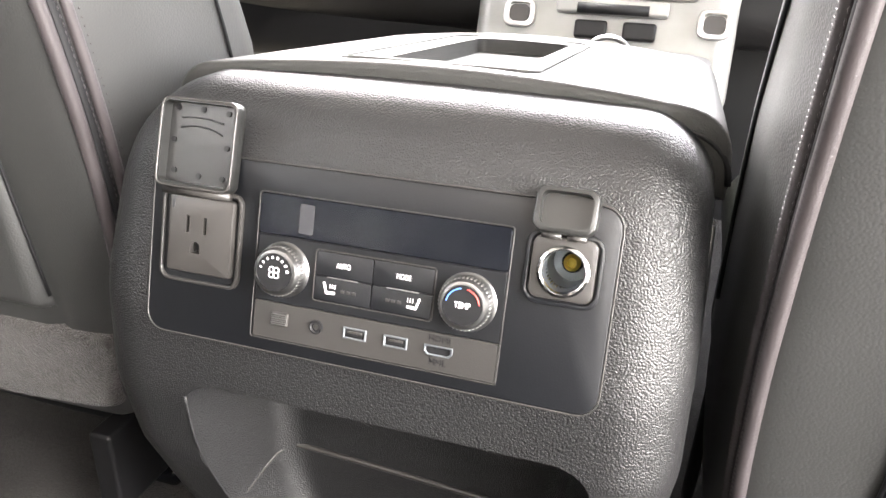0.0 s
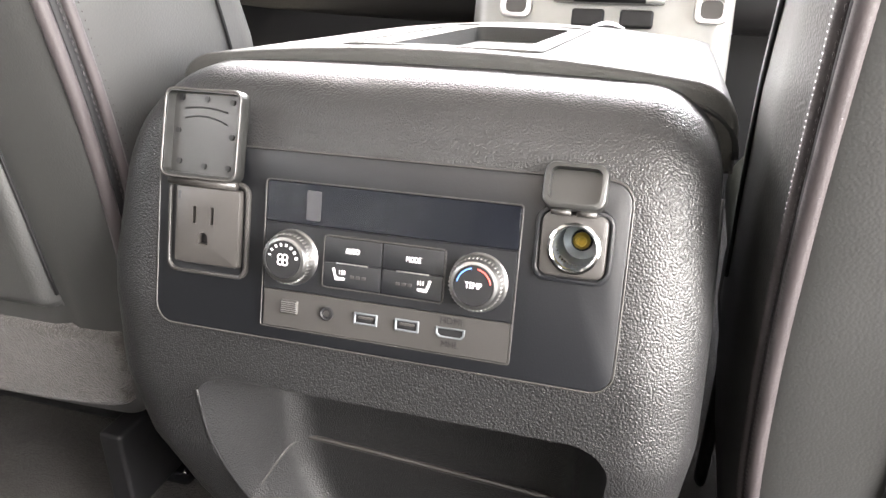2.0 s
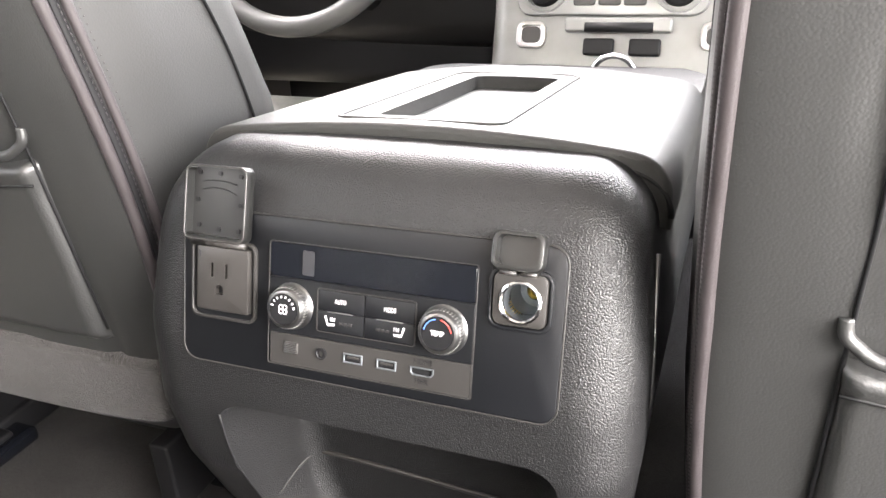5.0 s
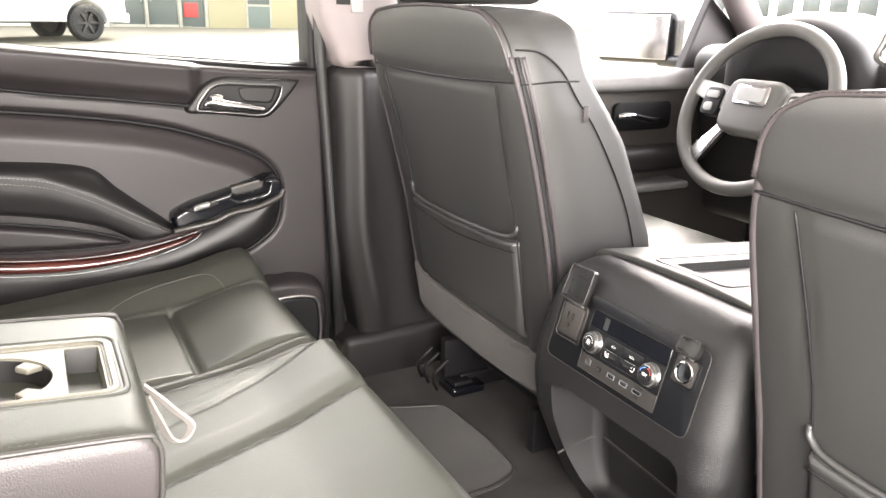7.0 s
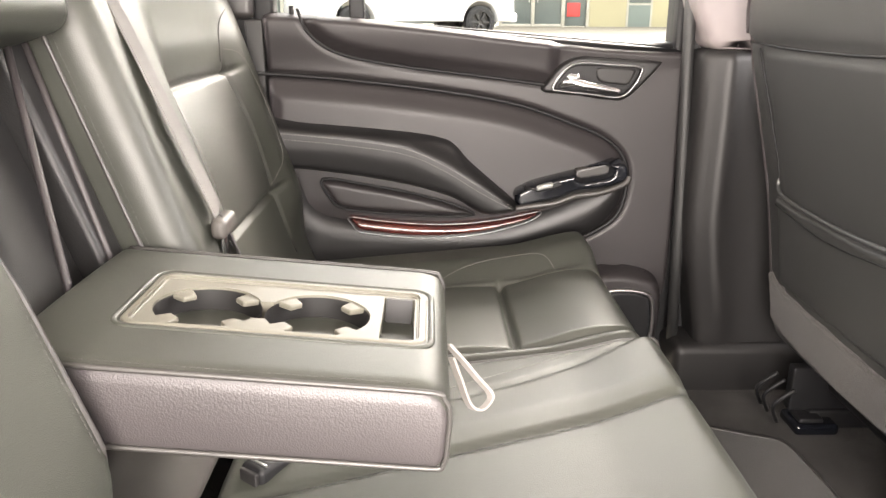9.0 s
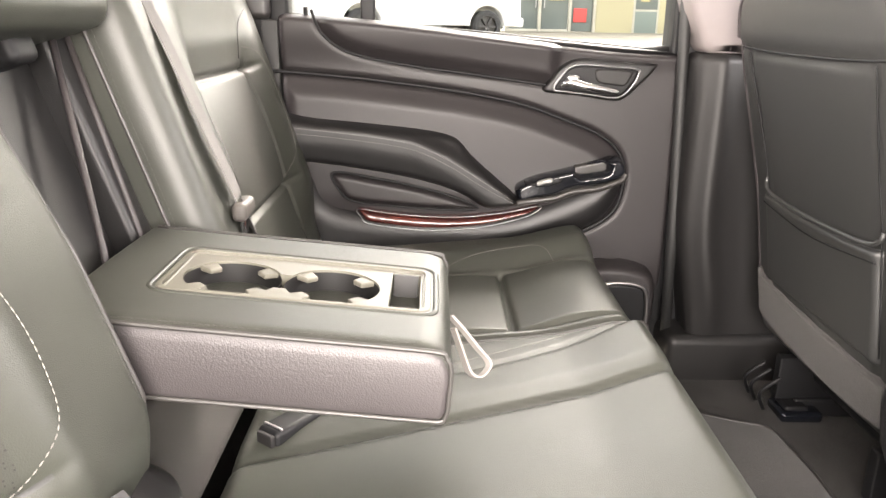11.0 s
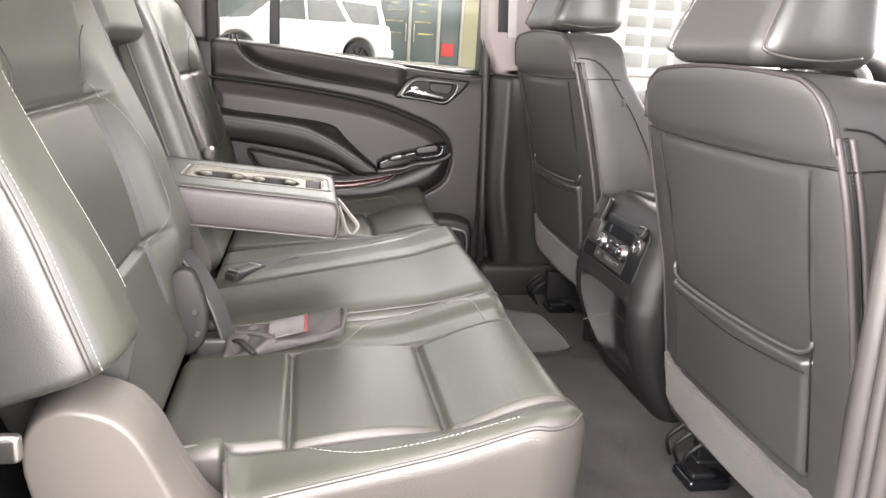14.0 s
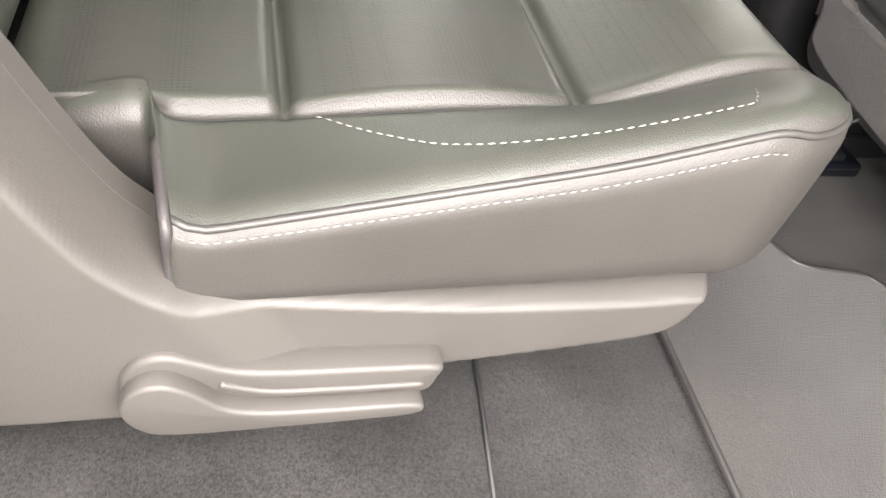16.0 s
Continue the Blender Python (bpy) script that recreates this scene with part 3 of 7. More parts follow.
def build_suv():
    """A long white estate car; its own x runs to the nose, y to its left, z up from the ground."""
    car = thing("parked_suv", "white full-size SUV parked before the building", "car")
    L, W = 5.5, 2.0
    side = [(-2.47, 0.42), (-2.55, 0.6), (-2.53, 1.05), (-2.47, 1.2), (2.55, 1.12), (2.72, 1.0), (2.75, 0.55), (2.65, 0.38)]
    wh = (-1.62, 1.58)

    def arch(out, cx):
        for a in range(0, 181, 15):
            out.append((cx + 0.47 * math.cos(radians(a)), 0.42 + 0.47 * math.sin(radians(a))))

    low = []
    for cx in sorted(wh, reverse=True):
        arch(low, cx)
    outline = [(p[0], p[1]) for p in side] + [(p[0], max(p[1], 0.36)) for p in low]
    m = frame_matrix((0, 0, 0), (1, 0, 0), (0, 0, 1), (0, -1, 0))
    part("body", prism(outline, -W / 2, W / 2, 0.05, 3, m), CARWHITE, car)
    cab = [(-2.47, 1.1), (-2.32, 1.75), (-2.2, 1.86), (-0.6, 1.9), (0.35, 1.84), (1.25, 1.15), (1.2, 1.05)]

    def taper(me):
        for v in me.vertices:
            k = max(0.0, (v.co.z - 1.1) / 0.8)
            v.co.y *= 1 - 0.2 * k
        return me

    part("cabin", taper(prism(cab, -W / 2 + 0.06, W / 2 - 0.06, 0.05, 3, m)), CARWHITE, car)
    for sd in (-1, 1):
        for o in ([(-2.22, 1.22), (-2.18, 1.7), (-1.15, 1.76), (-1.45, 1.22)], [(-1.3, 1.22), (-1.02, 1.76), (-0.25, 1.76), (-0.25, 1.22)],
                  [(-0.17, 1.22), (-0.17, 1.76), (0.28, 1.72), (0.86, 1.22)]):
            z0, z1 = sorted((sd * (W / 2 - 0.075), sd * (W / 2 - 0.035)))
            part("window", taper(prism(o, -z1, -z0, 0.004, 1, m)), DARKGLASS, car, "tinted side glass")
        part("door_mirror", rbox((0.75, sd * 1.12 - 0.12, 1.15), (0.92, sd * 1.12 + 0.12, 1.36), 0.05), CARWHITE, car)
        for hx in (-0.95, 0.05):
            part("door_handle", rbox((hx - 0.1, sd * 1.0 - 0.02, 1.0), (hx + 0.1, sd * 1.0 + 0.02, 1.04), 0.015), CARWHITE, car)
        for cx in wh:
            wheel_parts(car, cx, sd * 0.86, 0.4, s=-sd)
    part("windscreen", taper(prism([(0.42, 1.78), (1.17, 1.2), (1.2, 1.22), (0.46, 1.81)], -W / 2 + 0.2, W / 2 - 0.2, 0.002, 1, m)), DARKGLASS, car)
    part("tail_lamp", rbox((-2.57, -0.98, 0.85), (-2.47, -0.85, 1.2), 0.02), REDPRINT, car)
    part("bumper", rbox((-2.66, -0.95, 0.4), (-2.45, 0.95, 0.62), 0.05), CARWHITE, car)
    back, front = Vector((-19.38, 0.25, 0)), Vector((-18.1, -2.65, 0))
    ax = (front - back).normalized()
    ang = math.atan2(ax.y, ax.x)
    mid = (back + front) / 2
    car.matrix_world = Matrix.Translation((mid.x, mid.y, 0.10)) @ Matrix.Rotation(ang, 4, "Z")


build_suv()


def build_far():
    """Pale buildings across the lot ahead of the windscreen."""
    for i, (x, y, w, d, h) in enumerate(((-14, 62, 22, 8, 9), (12, 70, 18, 8, 7), (-42, 55, 20, 8, 6))):
        b = thing("far_building", "pale hazy building across the lot", "building", group="far buildings", at=(x, y, -0.65))
        part("wall", rbox((x - w / 2, y, -0.65), (x + w / 2, y + d, h), 0.05), HAZE, b)
        part("roof", rbox((x - w / 2 - 0.2, y - 0.2, h), (x + w / 2 + 0.2, y + d, h + 0.4), 0.05), ALU, b)
        for r in range(2):
            for c in range(int(w / 2.4)):
                x0 = x - w / 2 + 0.6 + c * 2.4
                part("window", rbox((x0, y - 0.06, 1.2 + r * 2.9), (x0 + 1.5, y + 0.05, 2.9 + r * 2.9), 0.02, k=1), SHOPGLASS, b)


build_far()


def build_showroom():
    """White showroom wing beside the shop, with a gridded window and a sign."""
    x, b = -30.0, thing("showroom", "white showroom building with gridded window and grey sign", "building", at=(-30, 18, 0.25))
    part("wall", rbox((x - 6, 11.2, 0.05), (x, 30.0, 7.4), 0.05, k=2), HAZE, b)
    part("roof", rbox((x - 6.2, 11.0, 7.4), (x + 0.25, 30.2, 7.8), 0.05, k=2), HAZE, b)
    for c in range(4):
        for r, (z0, z1) in enumerate(((0.55, 1.25), (1.42, 2.02), (2.2, 2.78), (2.95, 3.5))):
            y0 = 12.62 + 1.16 * c
            w = part("window", rbox((x - 0.02, y0, z0), (x + 0.05, y0 + 1.0, z1), 0.015, k=1), HAZE, b)
            part("pane", rbox((x + 0.045, y0 + 0.06, z0 + 0.05), (x + 0.06, y0 + 0.94, z1 - 0.05), 0.004, k=1), PALEPANE, w)
    part("lettering", text_mesh("Certi", 1.02, frame_matrix((x + 0.04, 18.25, 4.75), (0, 1, 0), (0, 0, 1), (1, 0, 0)), 0.03), PALEPANE, b, "grey sign letters")


build_showroom()


# ---- left rear door ----
DX = -0.865  # face of the door trim


def door_point(V, x0=DX):
    """(y, z, height) to world, the relief standing into the cabin."""
    return np.stack([x0 + V[:, 2], V[:, 0], V[:, 1]], 1)


def relief(outline, height, round_w, res=0.006, sink=0.006, f=None, x0=DX):
    V, F = pad(outline, height, round_w, res, sink, f)
    return normals_up(mesh(door_point(V, x0), F), (1, 0, 0))


def normals_up(me, d):
    """Turns an open sheet's faces towards d."""
    tot = sum((p.normal for p in me.polygons), Vector())
    if tot.dot(Vector(d)) < 0:
        me.flip_normals()
    return me


def build_rear_door():
    door = thing("rear_door", "closed rear door with grey trim and wood strip", "car door", at=(-0.88, -0.5, 0.05))
    crease = spline([(-0.93, 0.640), (-0.75, 0.627), (-0.552, 0.604), (-0.42, 0.580), (-0.329, 0.550), (-0.25, 0.518), (-0.206, 0.48), (-0.192, 0.43),
                     (-0.205, 0.36), (-0.25, 0.32), (-0.315, 0.293), (-0.40, 0.262), (-0.46, 0.24)], 6)
    belt = spline([(-0.845, 0.76), (-0.825, 0.715), (-0.769, 0.678), (-0.65, 0.655), (-0.50, 0.637), (-0.376, 0.621), (-0.34, 0.618)], 6)
    pod = np.vstack([crease, [(-0.6, 0.2), (-0.93, 0.2)]])
    ny, nz = 150, 130
    Y, Z = np.meshgrid(np.linspace(-0.915, -0.085, ny), np.linspace(0.02, 0.755, nz), indexing="ij")
    P = np.stack([Y.ravel(), Z.ravel()], 1)
    top = 0.752 - 0.066 * sstep(-0.93, -0.08, P[:, 0])
    P[:, 1] = 0.02 + (P[:, 1] - 0.02) * (top - 0.02) / 0.735
    dp = poly_depth(P, pod)
    h = 0.022 * sstep(0.002, 0.05, dp) * sstep(0.26, 0.4, P[:, 1] + 0.0 * dp)
    h += groove(P, crease, 0.005, 0.012)
    above = poly_depth(P, np.vstack([belt, [(-0.34, 0.8), (-0.845, 0.8)]]))
    h += 0.016 * sstep(0.0, 0.03, above) + groove(P, belt, 0.004, 0.007) + groove(P, belt + (0.004, 0.012), 0.003, 0.003)
    h += 0.018 * sstep(0.64, 0.735, P[:, 1]) - 0.03 * np.clip((P[:, 1] - top + 0.012) / 0.012, 0, 1) ** 2
    h -= 0.03 * sstep(0.25, 0.05, P[:, 1])
    h -= 0.02 * np.clip(1 - (P[:, 0] + 0.915) / 0.012, 0, 1) ** 2 + 0.02 * np.clip(1 - (-0.085 - P[:, 0]) / 0.012, 0, 1) ** 2
    ids = np.arange(ny * nz).reshape(ny, nz)
    F = [(ids[i, j], ids[i + 1, j], ids[i + 1, j + 1], ids[i, j + 1]) for i in range(ny - 1) for j in range(nz - 1)]
    panel = normals_up(mesh(door_point(np.column_stack([P, h])), F), (1, 0, 0))
    part("trim_panel", panel, DOORSKIN, door)
    # The crease's shade is put in as a black tube along it.
    part("crease_seam", tube([(DX - 0.001, p[0], p[1]) for p in crease], 0.0042, 6), BLACK, door)
    part("belt_seam", tube([(DX + 0.010 + 0.006 * float(sstep(0.64, 0.735, p[1])), p[0], p[1]) for p in belt], 0.0032, 6), BLACK, door)
    part("door_shell", rbox((-0.96, -0.915, 0.0), (DX - 0.02, -0.085, 0.70), 0.02, (1, 6, 4)), BLACK, door)
    # armrest pad with two stitched lines
    arm = spline([(-0.93, 0.556), (-0.84, 0.550), (-0.748, 0.543), (-0.66, 0.536), (-0.60, 0.530), (-0.55, 0.515), (-0.515, 0.478), (-0.47, 0.435), (-0.423, 0.392), (-0.416, 0.377),
                  (-0.44, 0.367), (-0.49, 0.364), (-0.548, 0.396), (-0.63, 0.421), (-0.738, 0.441), (-0.85, 0.455), (-0.93, 0.462)], 4, True)

    def crown(P, d):
        """The pad's upper shelf lies back from its stitched front face."""
        ridge = np.interp(P[:, 0], [-0.93, -0.75, -0.64, -0.565, -0.49, -0.42], [0.536, 0.522, 0.505, 0.472, 0.425, 0.385])
        return -0.026 * sstep(0.0, 0.035, P[:, 1] - ridge) - 0.010 * sstep(0.02, 0.08, ridge - P[:, 1])

    part("armrest", relief(arm, 0.066, 0.018, 0.004, f=crown), DOORDARK, door, "black padded leather armrest")
    for o in (0.0, 0.011):
        line = spline([(-0.9, 0.535 - o), (-0.75, 0.5205 - o), (-0.64, 0.503 - o), (-0.565, 0.470 - o), (-0.50, 0.430 - o), (-0.43, 0.387 - 0.5 * o)], 10)
        part("stitching", stitches([(DX + 0.0672 - 0.0012 * (o > 0), p[0], p[1]) for p in line], 0.004, 0.0025, 0.0007), THREAD, door)
    # padded insert below it; a black tube puts in the shade round it
    low = spline([(-0.808, 0.438), (-0.72, 0.426), (-0.64, 0.411), (-0.56, 0.390), (-0.505, 0.365), (-0.56, 0.361), (-0.646, 0.365), (-0.765, 0.376), (-0.796, 0.40)], 5, True)
    part("insert_pad", relief(low, 0.044, 0.014, 0.004), DOORSKIN, door)
    part("insert_gap", tube([(DX + 0.034, p[0], p[1]) for p in low], 0.0026, 6, True), BLACK, door)
    lower = spline([(-0.93, 0.46), (-0.85, 0.44), (-0.80, 0.365), (-0.6, 0.35), (-0.45, 0.352), (-0.35, 0.385), (-0.22, 0.44), (-0.20, 0.40), (-0.24, 0.335),
                    (-0.33, 0.29), (-0.45, 0.26), (-0.6, 0.23), (-0.93, 0.2)], 5, True)
    part("lower_pod", relief(lower, 0.034, 0.05, 0.006), DOORDARK, door)
    # wood strip, its edge highlight put in as a thin metal tube
    wood = spline([(-0.757, 0.362), (-0.70, 0.355), (-0.633, 0.349), (-0.57, 0.347), (-0.51, 0.350), (-0.44, 0.360), (-0.373, 0.374), (-0.39, 0.356), (-0.43, 0.342), (-0.482, 0.329), (-0.54, 0.321),
                   (-0.605, 0.318), (-0.67, 0.322), (-0.735, 0.331), (-0.75, 0.345)], 4, True)
    part("wood_trim", relief(wood, 0.052, 0.012, 0.004), WOOD, door, "glossy dark red wood strip")
    part("trim_rim", tube([(DX + 0.044, p[0], p[1]) for p in wood], 0.0011, 6, True), KNOBMETAL, door)
    # window switch and pull cup
    sw = spline([(-0.427, 0.413), (-0.405, 0.428), (-0.379, 0.438), (-0.313, 0.455), (-0.26, 0.470), (-0.222, 0.478), (-0.208, 0.470), (-0.204, 0.452), (-0.212, 0.438), (-0.255, 0.424), (-0.31, 0.416), (-0.345, 0.402),
                 (-0.385, 0.394), (-0.42, 0.387)], 4, True)
    hollow = [(-0.306, 0.4585), (-0.246, 0.4705), (-0.234, 0.464), (-0.236, 0.450), (-0.245, 0.4445), (-0.295, 0.436), (-0.309, 0.442)]
    plate = part("switch_plate", relief(sw, 0.066, 0.008, 0.003, f=lambda P, d: -0.034 * sstep(-0.002, 0.004, poly_depth(P, hollow))), GLOSS, door, "gloss black switch plate")
    part("cup_floor", relief(hollow, 0.0345, 0.004, 0.003), OUTLETGREY, plate, "grey pull cup floor")
    part("switch_recess", relief(spline([(-0.412, 0.424), (-0.38, 0.4325), (-0.34, 0.441), (-0.335, 0.428), (-0.38, 0.417)], 4, True), 0.068, 0.004, 0.003), BLACK, plate)
    part("window_switch", rbox((DX + 0.062, -0.388, 0.4265), (DX + 0.075, -0.356, 0.4365), 0.004, (1, 4, 2), 3, lambda P: P + np.column_stack([0.004 * np.abs(P[:, 1] + 0.372) / 0.016, 0 * P[:, 0], 0.25 * (P[:, 1] + 0.372)])), SILVER, plate)
    part("pull_edge", tube(spline([(DX + 0.062, -0.425, 0.384), (DX + 0.068, -0.39, 0.391), (DX + 0.070, -0.348, 0.398), (DX + 0.069, -0.312, 0.411), (DX + 0.069, -0.26, 0.419), (DX + 0.066, -0.215, 0.435), (DX + 0.062, -0.205, 0.448)], 8),
                           0.0065, 8), OUTLETGREY, door, "grey pull lip")
    # door release
    bez = spline([(-0.376, 0.607), (-0.362, 0.635), (-0.342, 0.659), (-0.306, 0.675), (-0.24, 0.672), (-0.15, 0.666), (-0.150, 0.657), (-0.169, 0.633), (-0.208, 0.596), (-0.235, 0.590), (-0.31, 0.600)], 4, True)
    part("release_bezel", relief(bez, 0.020, 0.006, 0.004), DOORDARK, door)
    ring = spline([(-0.357, 0.615), (-0.333, 0.651), (-0.305, 0.6625), (-0.25, 0.660), (-0.192, 0.656), (-0.186, 0.645), (-0.198, 0.620), (-0.225, 0.598), (-0.28, 0.603), (-0.335, 0.609)], 4, True)
    part("bezel_rim", tube([(DX + 0.0205, p[0], p[1]) for p in ring], 0.0024, 6, True), KNOBMETAL, door)
    part("bezel_dish", relief(ring, 0.0225, 0.004, 0.004), BLACK, door)
    cup = spline([(-0.276, 0.640), (-0.272, 0.655), (-0.235, 0.656), (-0.199, 0.652), (-0.201, 0.638), (-0.212, 0.621), (-0.24, 0.622), (-0.266, 0.626)], 4, True)
    part("release_cup", relief(cup, 0.027, 0.004, 0.003), PLASTIC, door)
    part("release_handle", join(tube(spline([(DX + 0.034, -0.343, 0.621), (DX + 0.046, -0.325, 0.628), (DX + 0.051, -0.29, 0.621), (DX + 0.048, -0.232, 0.611)], 8),
                                     [0.0062 + 0.0028 * math.sin(i / 24 * math.pi) for i in range(25)], 10, flat=1.0),
                                rbox((DX + 0.026, -0.335, 0.618), (DX + 0.050, -0.308, 0.644), 0.007)), CHROME, door, "chrome release lever")
    # speaker at the foot
    spk = spline([(-0.30, 0.222), (-0.245, 0.246), (-0.17, 0.245), (-0.115, 0.215), (-0.11, 0.12), (-0.13, 0.05), (-0.22, 0.04), (-0.31, 0.10)], 6, True)
    part("speaker_pod", relief(spk, 0.055, 0.02, 0.005), DOORSKIN, door)
    grille = spline([(-0.245, 0.19), (-0.22, 0.208), (-0.16, 0.205), (-0.135, 0.18), (-0.14, 0.08), (-0.2, 0.06), (-0.25, 0.1)], 5, True)
    g = part("speaker_grille", relief(grille, 0.06, 0.006, 0.004), BLACK, door)
    part("grille_rim", tube([(DX + 0.058, p[0], p[1]) for p in grille], 0.004, 6, True), SATIN, g)
    part("lock_knob", tube([(DX - 0.01, -0.86, 0.73), (DX - 0.01, -0.86, 0.765)], 0.005, 8), BLACK, door)
    # window frame, divider and glass
    fr = part("window_frame", rbox((-0.93, -0.935, 0.70), (-0.875, -0.895, 1.2), 0.01, (1, 1, 4)), BLACK, door)
    part("divider", rbox((-0.915, -0.752, 0.72), (-0.89, -0.722, 1.2), 0.005), BLACK, fr)
    part("front_frame", rbox((-0.93, -0.115, 0.66), (-0.875, -0.09, 1.2), 0.008), BLACK, fr)
    part("top_frame", rbox((-0.92, -0.93, 1.13), (-0.86, -0.09, 1.2), 0.01), BLACK, fr)
    # Two added black fillers block the light that leaks round the trim panel.
    part("sill_filler", tube([(-0.882, -0.91, 0.741), (-0.882, -0.5, 0.709), (-0.882, -0.1, 0.677)], 0.011, 8), BLACK, fr, "added black filler hiding the bright gap at the sill")
    part("rear_filler", rbox((-0.94, -0.95, 0.0), (-0.868, -0.9155, 0.74), 0.004, (1, 1, 4)), RUBBER, fr, "added black filler hiding the bright gap at the door's rear edge")
    part("belt_seal", tube([(-0.893, -0.9, 0.748), (-0.893, -0.5, 0.718), (-0.893, -0.1, 0.686)], 0.006, 8), BLACK, fr)
    pane = part("glass_pane", rbox((-0.905, -0.90, 0.66), (-0.901, -0.10, 1.16), 0.001, k=1), GLASS, fr)
    pane.visible_shadow = False


build_rear_door()


def build_b_pillar(s, nm):
    p = thing(nm, "tall grey centre pillar trim with pale upper cover", "pillar trim", kind="structure", at=(s * 0.84, 0.0, 0))

    def lean(P):
        P = P.copy()
        P[:, 1] += 0.05 * sstep(0.4, 0.0, P[:, 2]) - 0.02 * sstep(0.6, 1.2, P[:, 2])
        return P

    def flare(P):
        P = lean(P)
        P[:, 1] += 0.035 * sstep(0.80, 0.69, P[:, 2]) * (P[:, 1] < -0.05)
        return P

    lo, hi = sorted((s * 0.79, s * 0.90))
    if s < 0:
        def crest(P):
            Q = lean(P)
            Q[:, 0] += (0.020 * np.exp(-((P[:, 1] + 0.037) / 0.024) ** 2) - 0.010 * sstep(-0.03, 0.05, P[:, 1])) * (P[:, 0] > -0.82) * sstep(0.06, 0.2, P[:, 2])
            return Q

        part("lower_cover", rbox((lo, -0.085, 0.06), (hi, 0.12, 0.69), 0.02, (1, 24, 12), f=crest), PLASTIC, p)
        # Added black filler that keeps outside light from the pillar gap.
        part("jamb", rbox((s * 0.97, -0.11, -0.05), (s * 0.875, 0.20, 1.2), 0.01), BLACK, p)
        part("upper_cover", rbox((lo - 0.004, -0.110, 0.69), (hi + 0.004, 0.06, 1.2), 0.02, (1, 4, 16), f=flare), PILLAR, p)
        part("slot", rbox((s * 0.786, -0.080, 0.815), (s * 0.783, -0.050, 0.97), 0.001, k=1, f=lean), BLACK, p)
        part("slot_trim", rbox((s * 0.787, -0.050, 0.80), (s * 0.781, -0.024, 0.98), 0.002, k=2, f=lean), SLIDE, p, "pale height slide")
        part("belt_loop", join(tube(spline([(-0.786, 0.005, 0.930), (-0.774, 0.012, 0.928), (-0.772, 0.022, 0.918), (-0.780, 0.028, 0.910)], 6), 0.004, 8),
                               rbox((-0.792, -0.004, 0.905), (-0.784, 0.030, 0.935), 0.004)), SATIN, p, "satin steel belt guide")
        part("door_seal", tube([(s * 0.835, -0.075, 0.02), (s * 0.84, -0.085, 0.35), (s * 0.85, -0.098, 0.69), (s * 0.85, -0.12, 1.2)], 0.012, 8), RUBBER, p)
        part("foot_cover", rbox((lo, -0.09, -0.02), (hi + 0.02, 0.2, 0.10), 0.02, (1, 3, 1)), PLASTIC, p)
    else:
        part("lower_cover", rbox((lo, -0.05, 0.06), (hi, 0.12, 0.69), 0.025, (1, 2, 12), f=lean), PLASTIC, p)
        part("upper_cover", rbox((lo, -0.07, 0.69), (hi, 0.06, 1.2), 0.02, (1, 2, 8)), PILLAR, p)


build_b_pillar(-1, "b_pillar_left")
build_b_pillar(1, "b_pillar_right")

# ---- floor mats ----


def rounded(outline, r, n=4):
    """A closed outline with its corners drawn round."""
    o = [Vector(p) for p in outline]
    out = []
    for i, p in enumerate(o):
        a, b = o[i - 1] - p, o[(i + 1) % len(o)] - p
        k = min(r, 0.45 * a.length, 0.45 * b.length)
        a, b = p + a.normalized() * k, p + b.normalized() * k
        out += [tuple((1 - t) ** 2 * a + 2 * t * (1 - t) * p + t * t * b) for t in np.linspace(0, 1, n + 1)]
    return out


def build_mat(name, outline, label):
    mat_ob = thing(name, label, "floor mat", at=(outline[0][0], outline[0][1], 0.0))
    P = rounded(outline, 0.03)
    part("mat_body", prism(P, 0.002, 0.012, 0.003, 2), MATPILE, mat_ob)
    part("bound_edge", tube([(p[0], p[1], 0.0105) for p in P], 0.0035, 6, True), SEALGREY, mat_ob)


build_mat("floor_mat", [(0.452, -0.262), (0.470, -0.150), (0.486, -0.090), (0.536, -0.074), (0.554, 0.026), (0.66, 0.033), (0.758, 0.026), (0.785, -0.038), (0.815, -0.046), (0.826, -0.085),
                        (0.826, -0.284), (0.69, -0.282), (0.536, -0.280)], "charcoal carpet floor mat with bound edge")
build_mat("floor_mat", [(-0.79, -0.29), (-0.79, -0.125), (-0.62, -0.112), (-0.574, -0.008), (-0.556, 0.052), (-0.40, 0.062), (-0.288, 0.057), (-0.262, 0.0), (-0.258, -0.29)],
          "charcoal carpet floor mat with bound edge")


# ---- centre console ----
FACE = frame_matrix((0, 0, 0.324), (1, 0, 0), (0, 0.288, 0.9576), (0, -0.9576, 0.288))


def console_profile(z):
    """How far the rear face stands forward at a height."""
    return np.interp(z, [0.0, 0.05, 0.10, 0.16, 0.22, 0.27, 0.324, 0.406, 0.45], [0.10, 0.075, 0.045, 0.018, -0.004, -0.008, 0.0, 0.0247, 0.040])


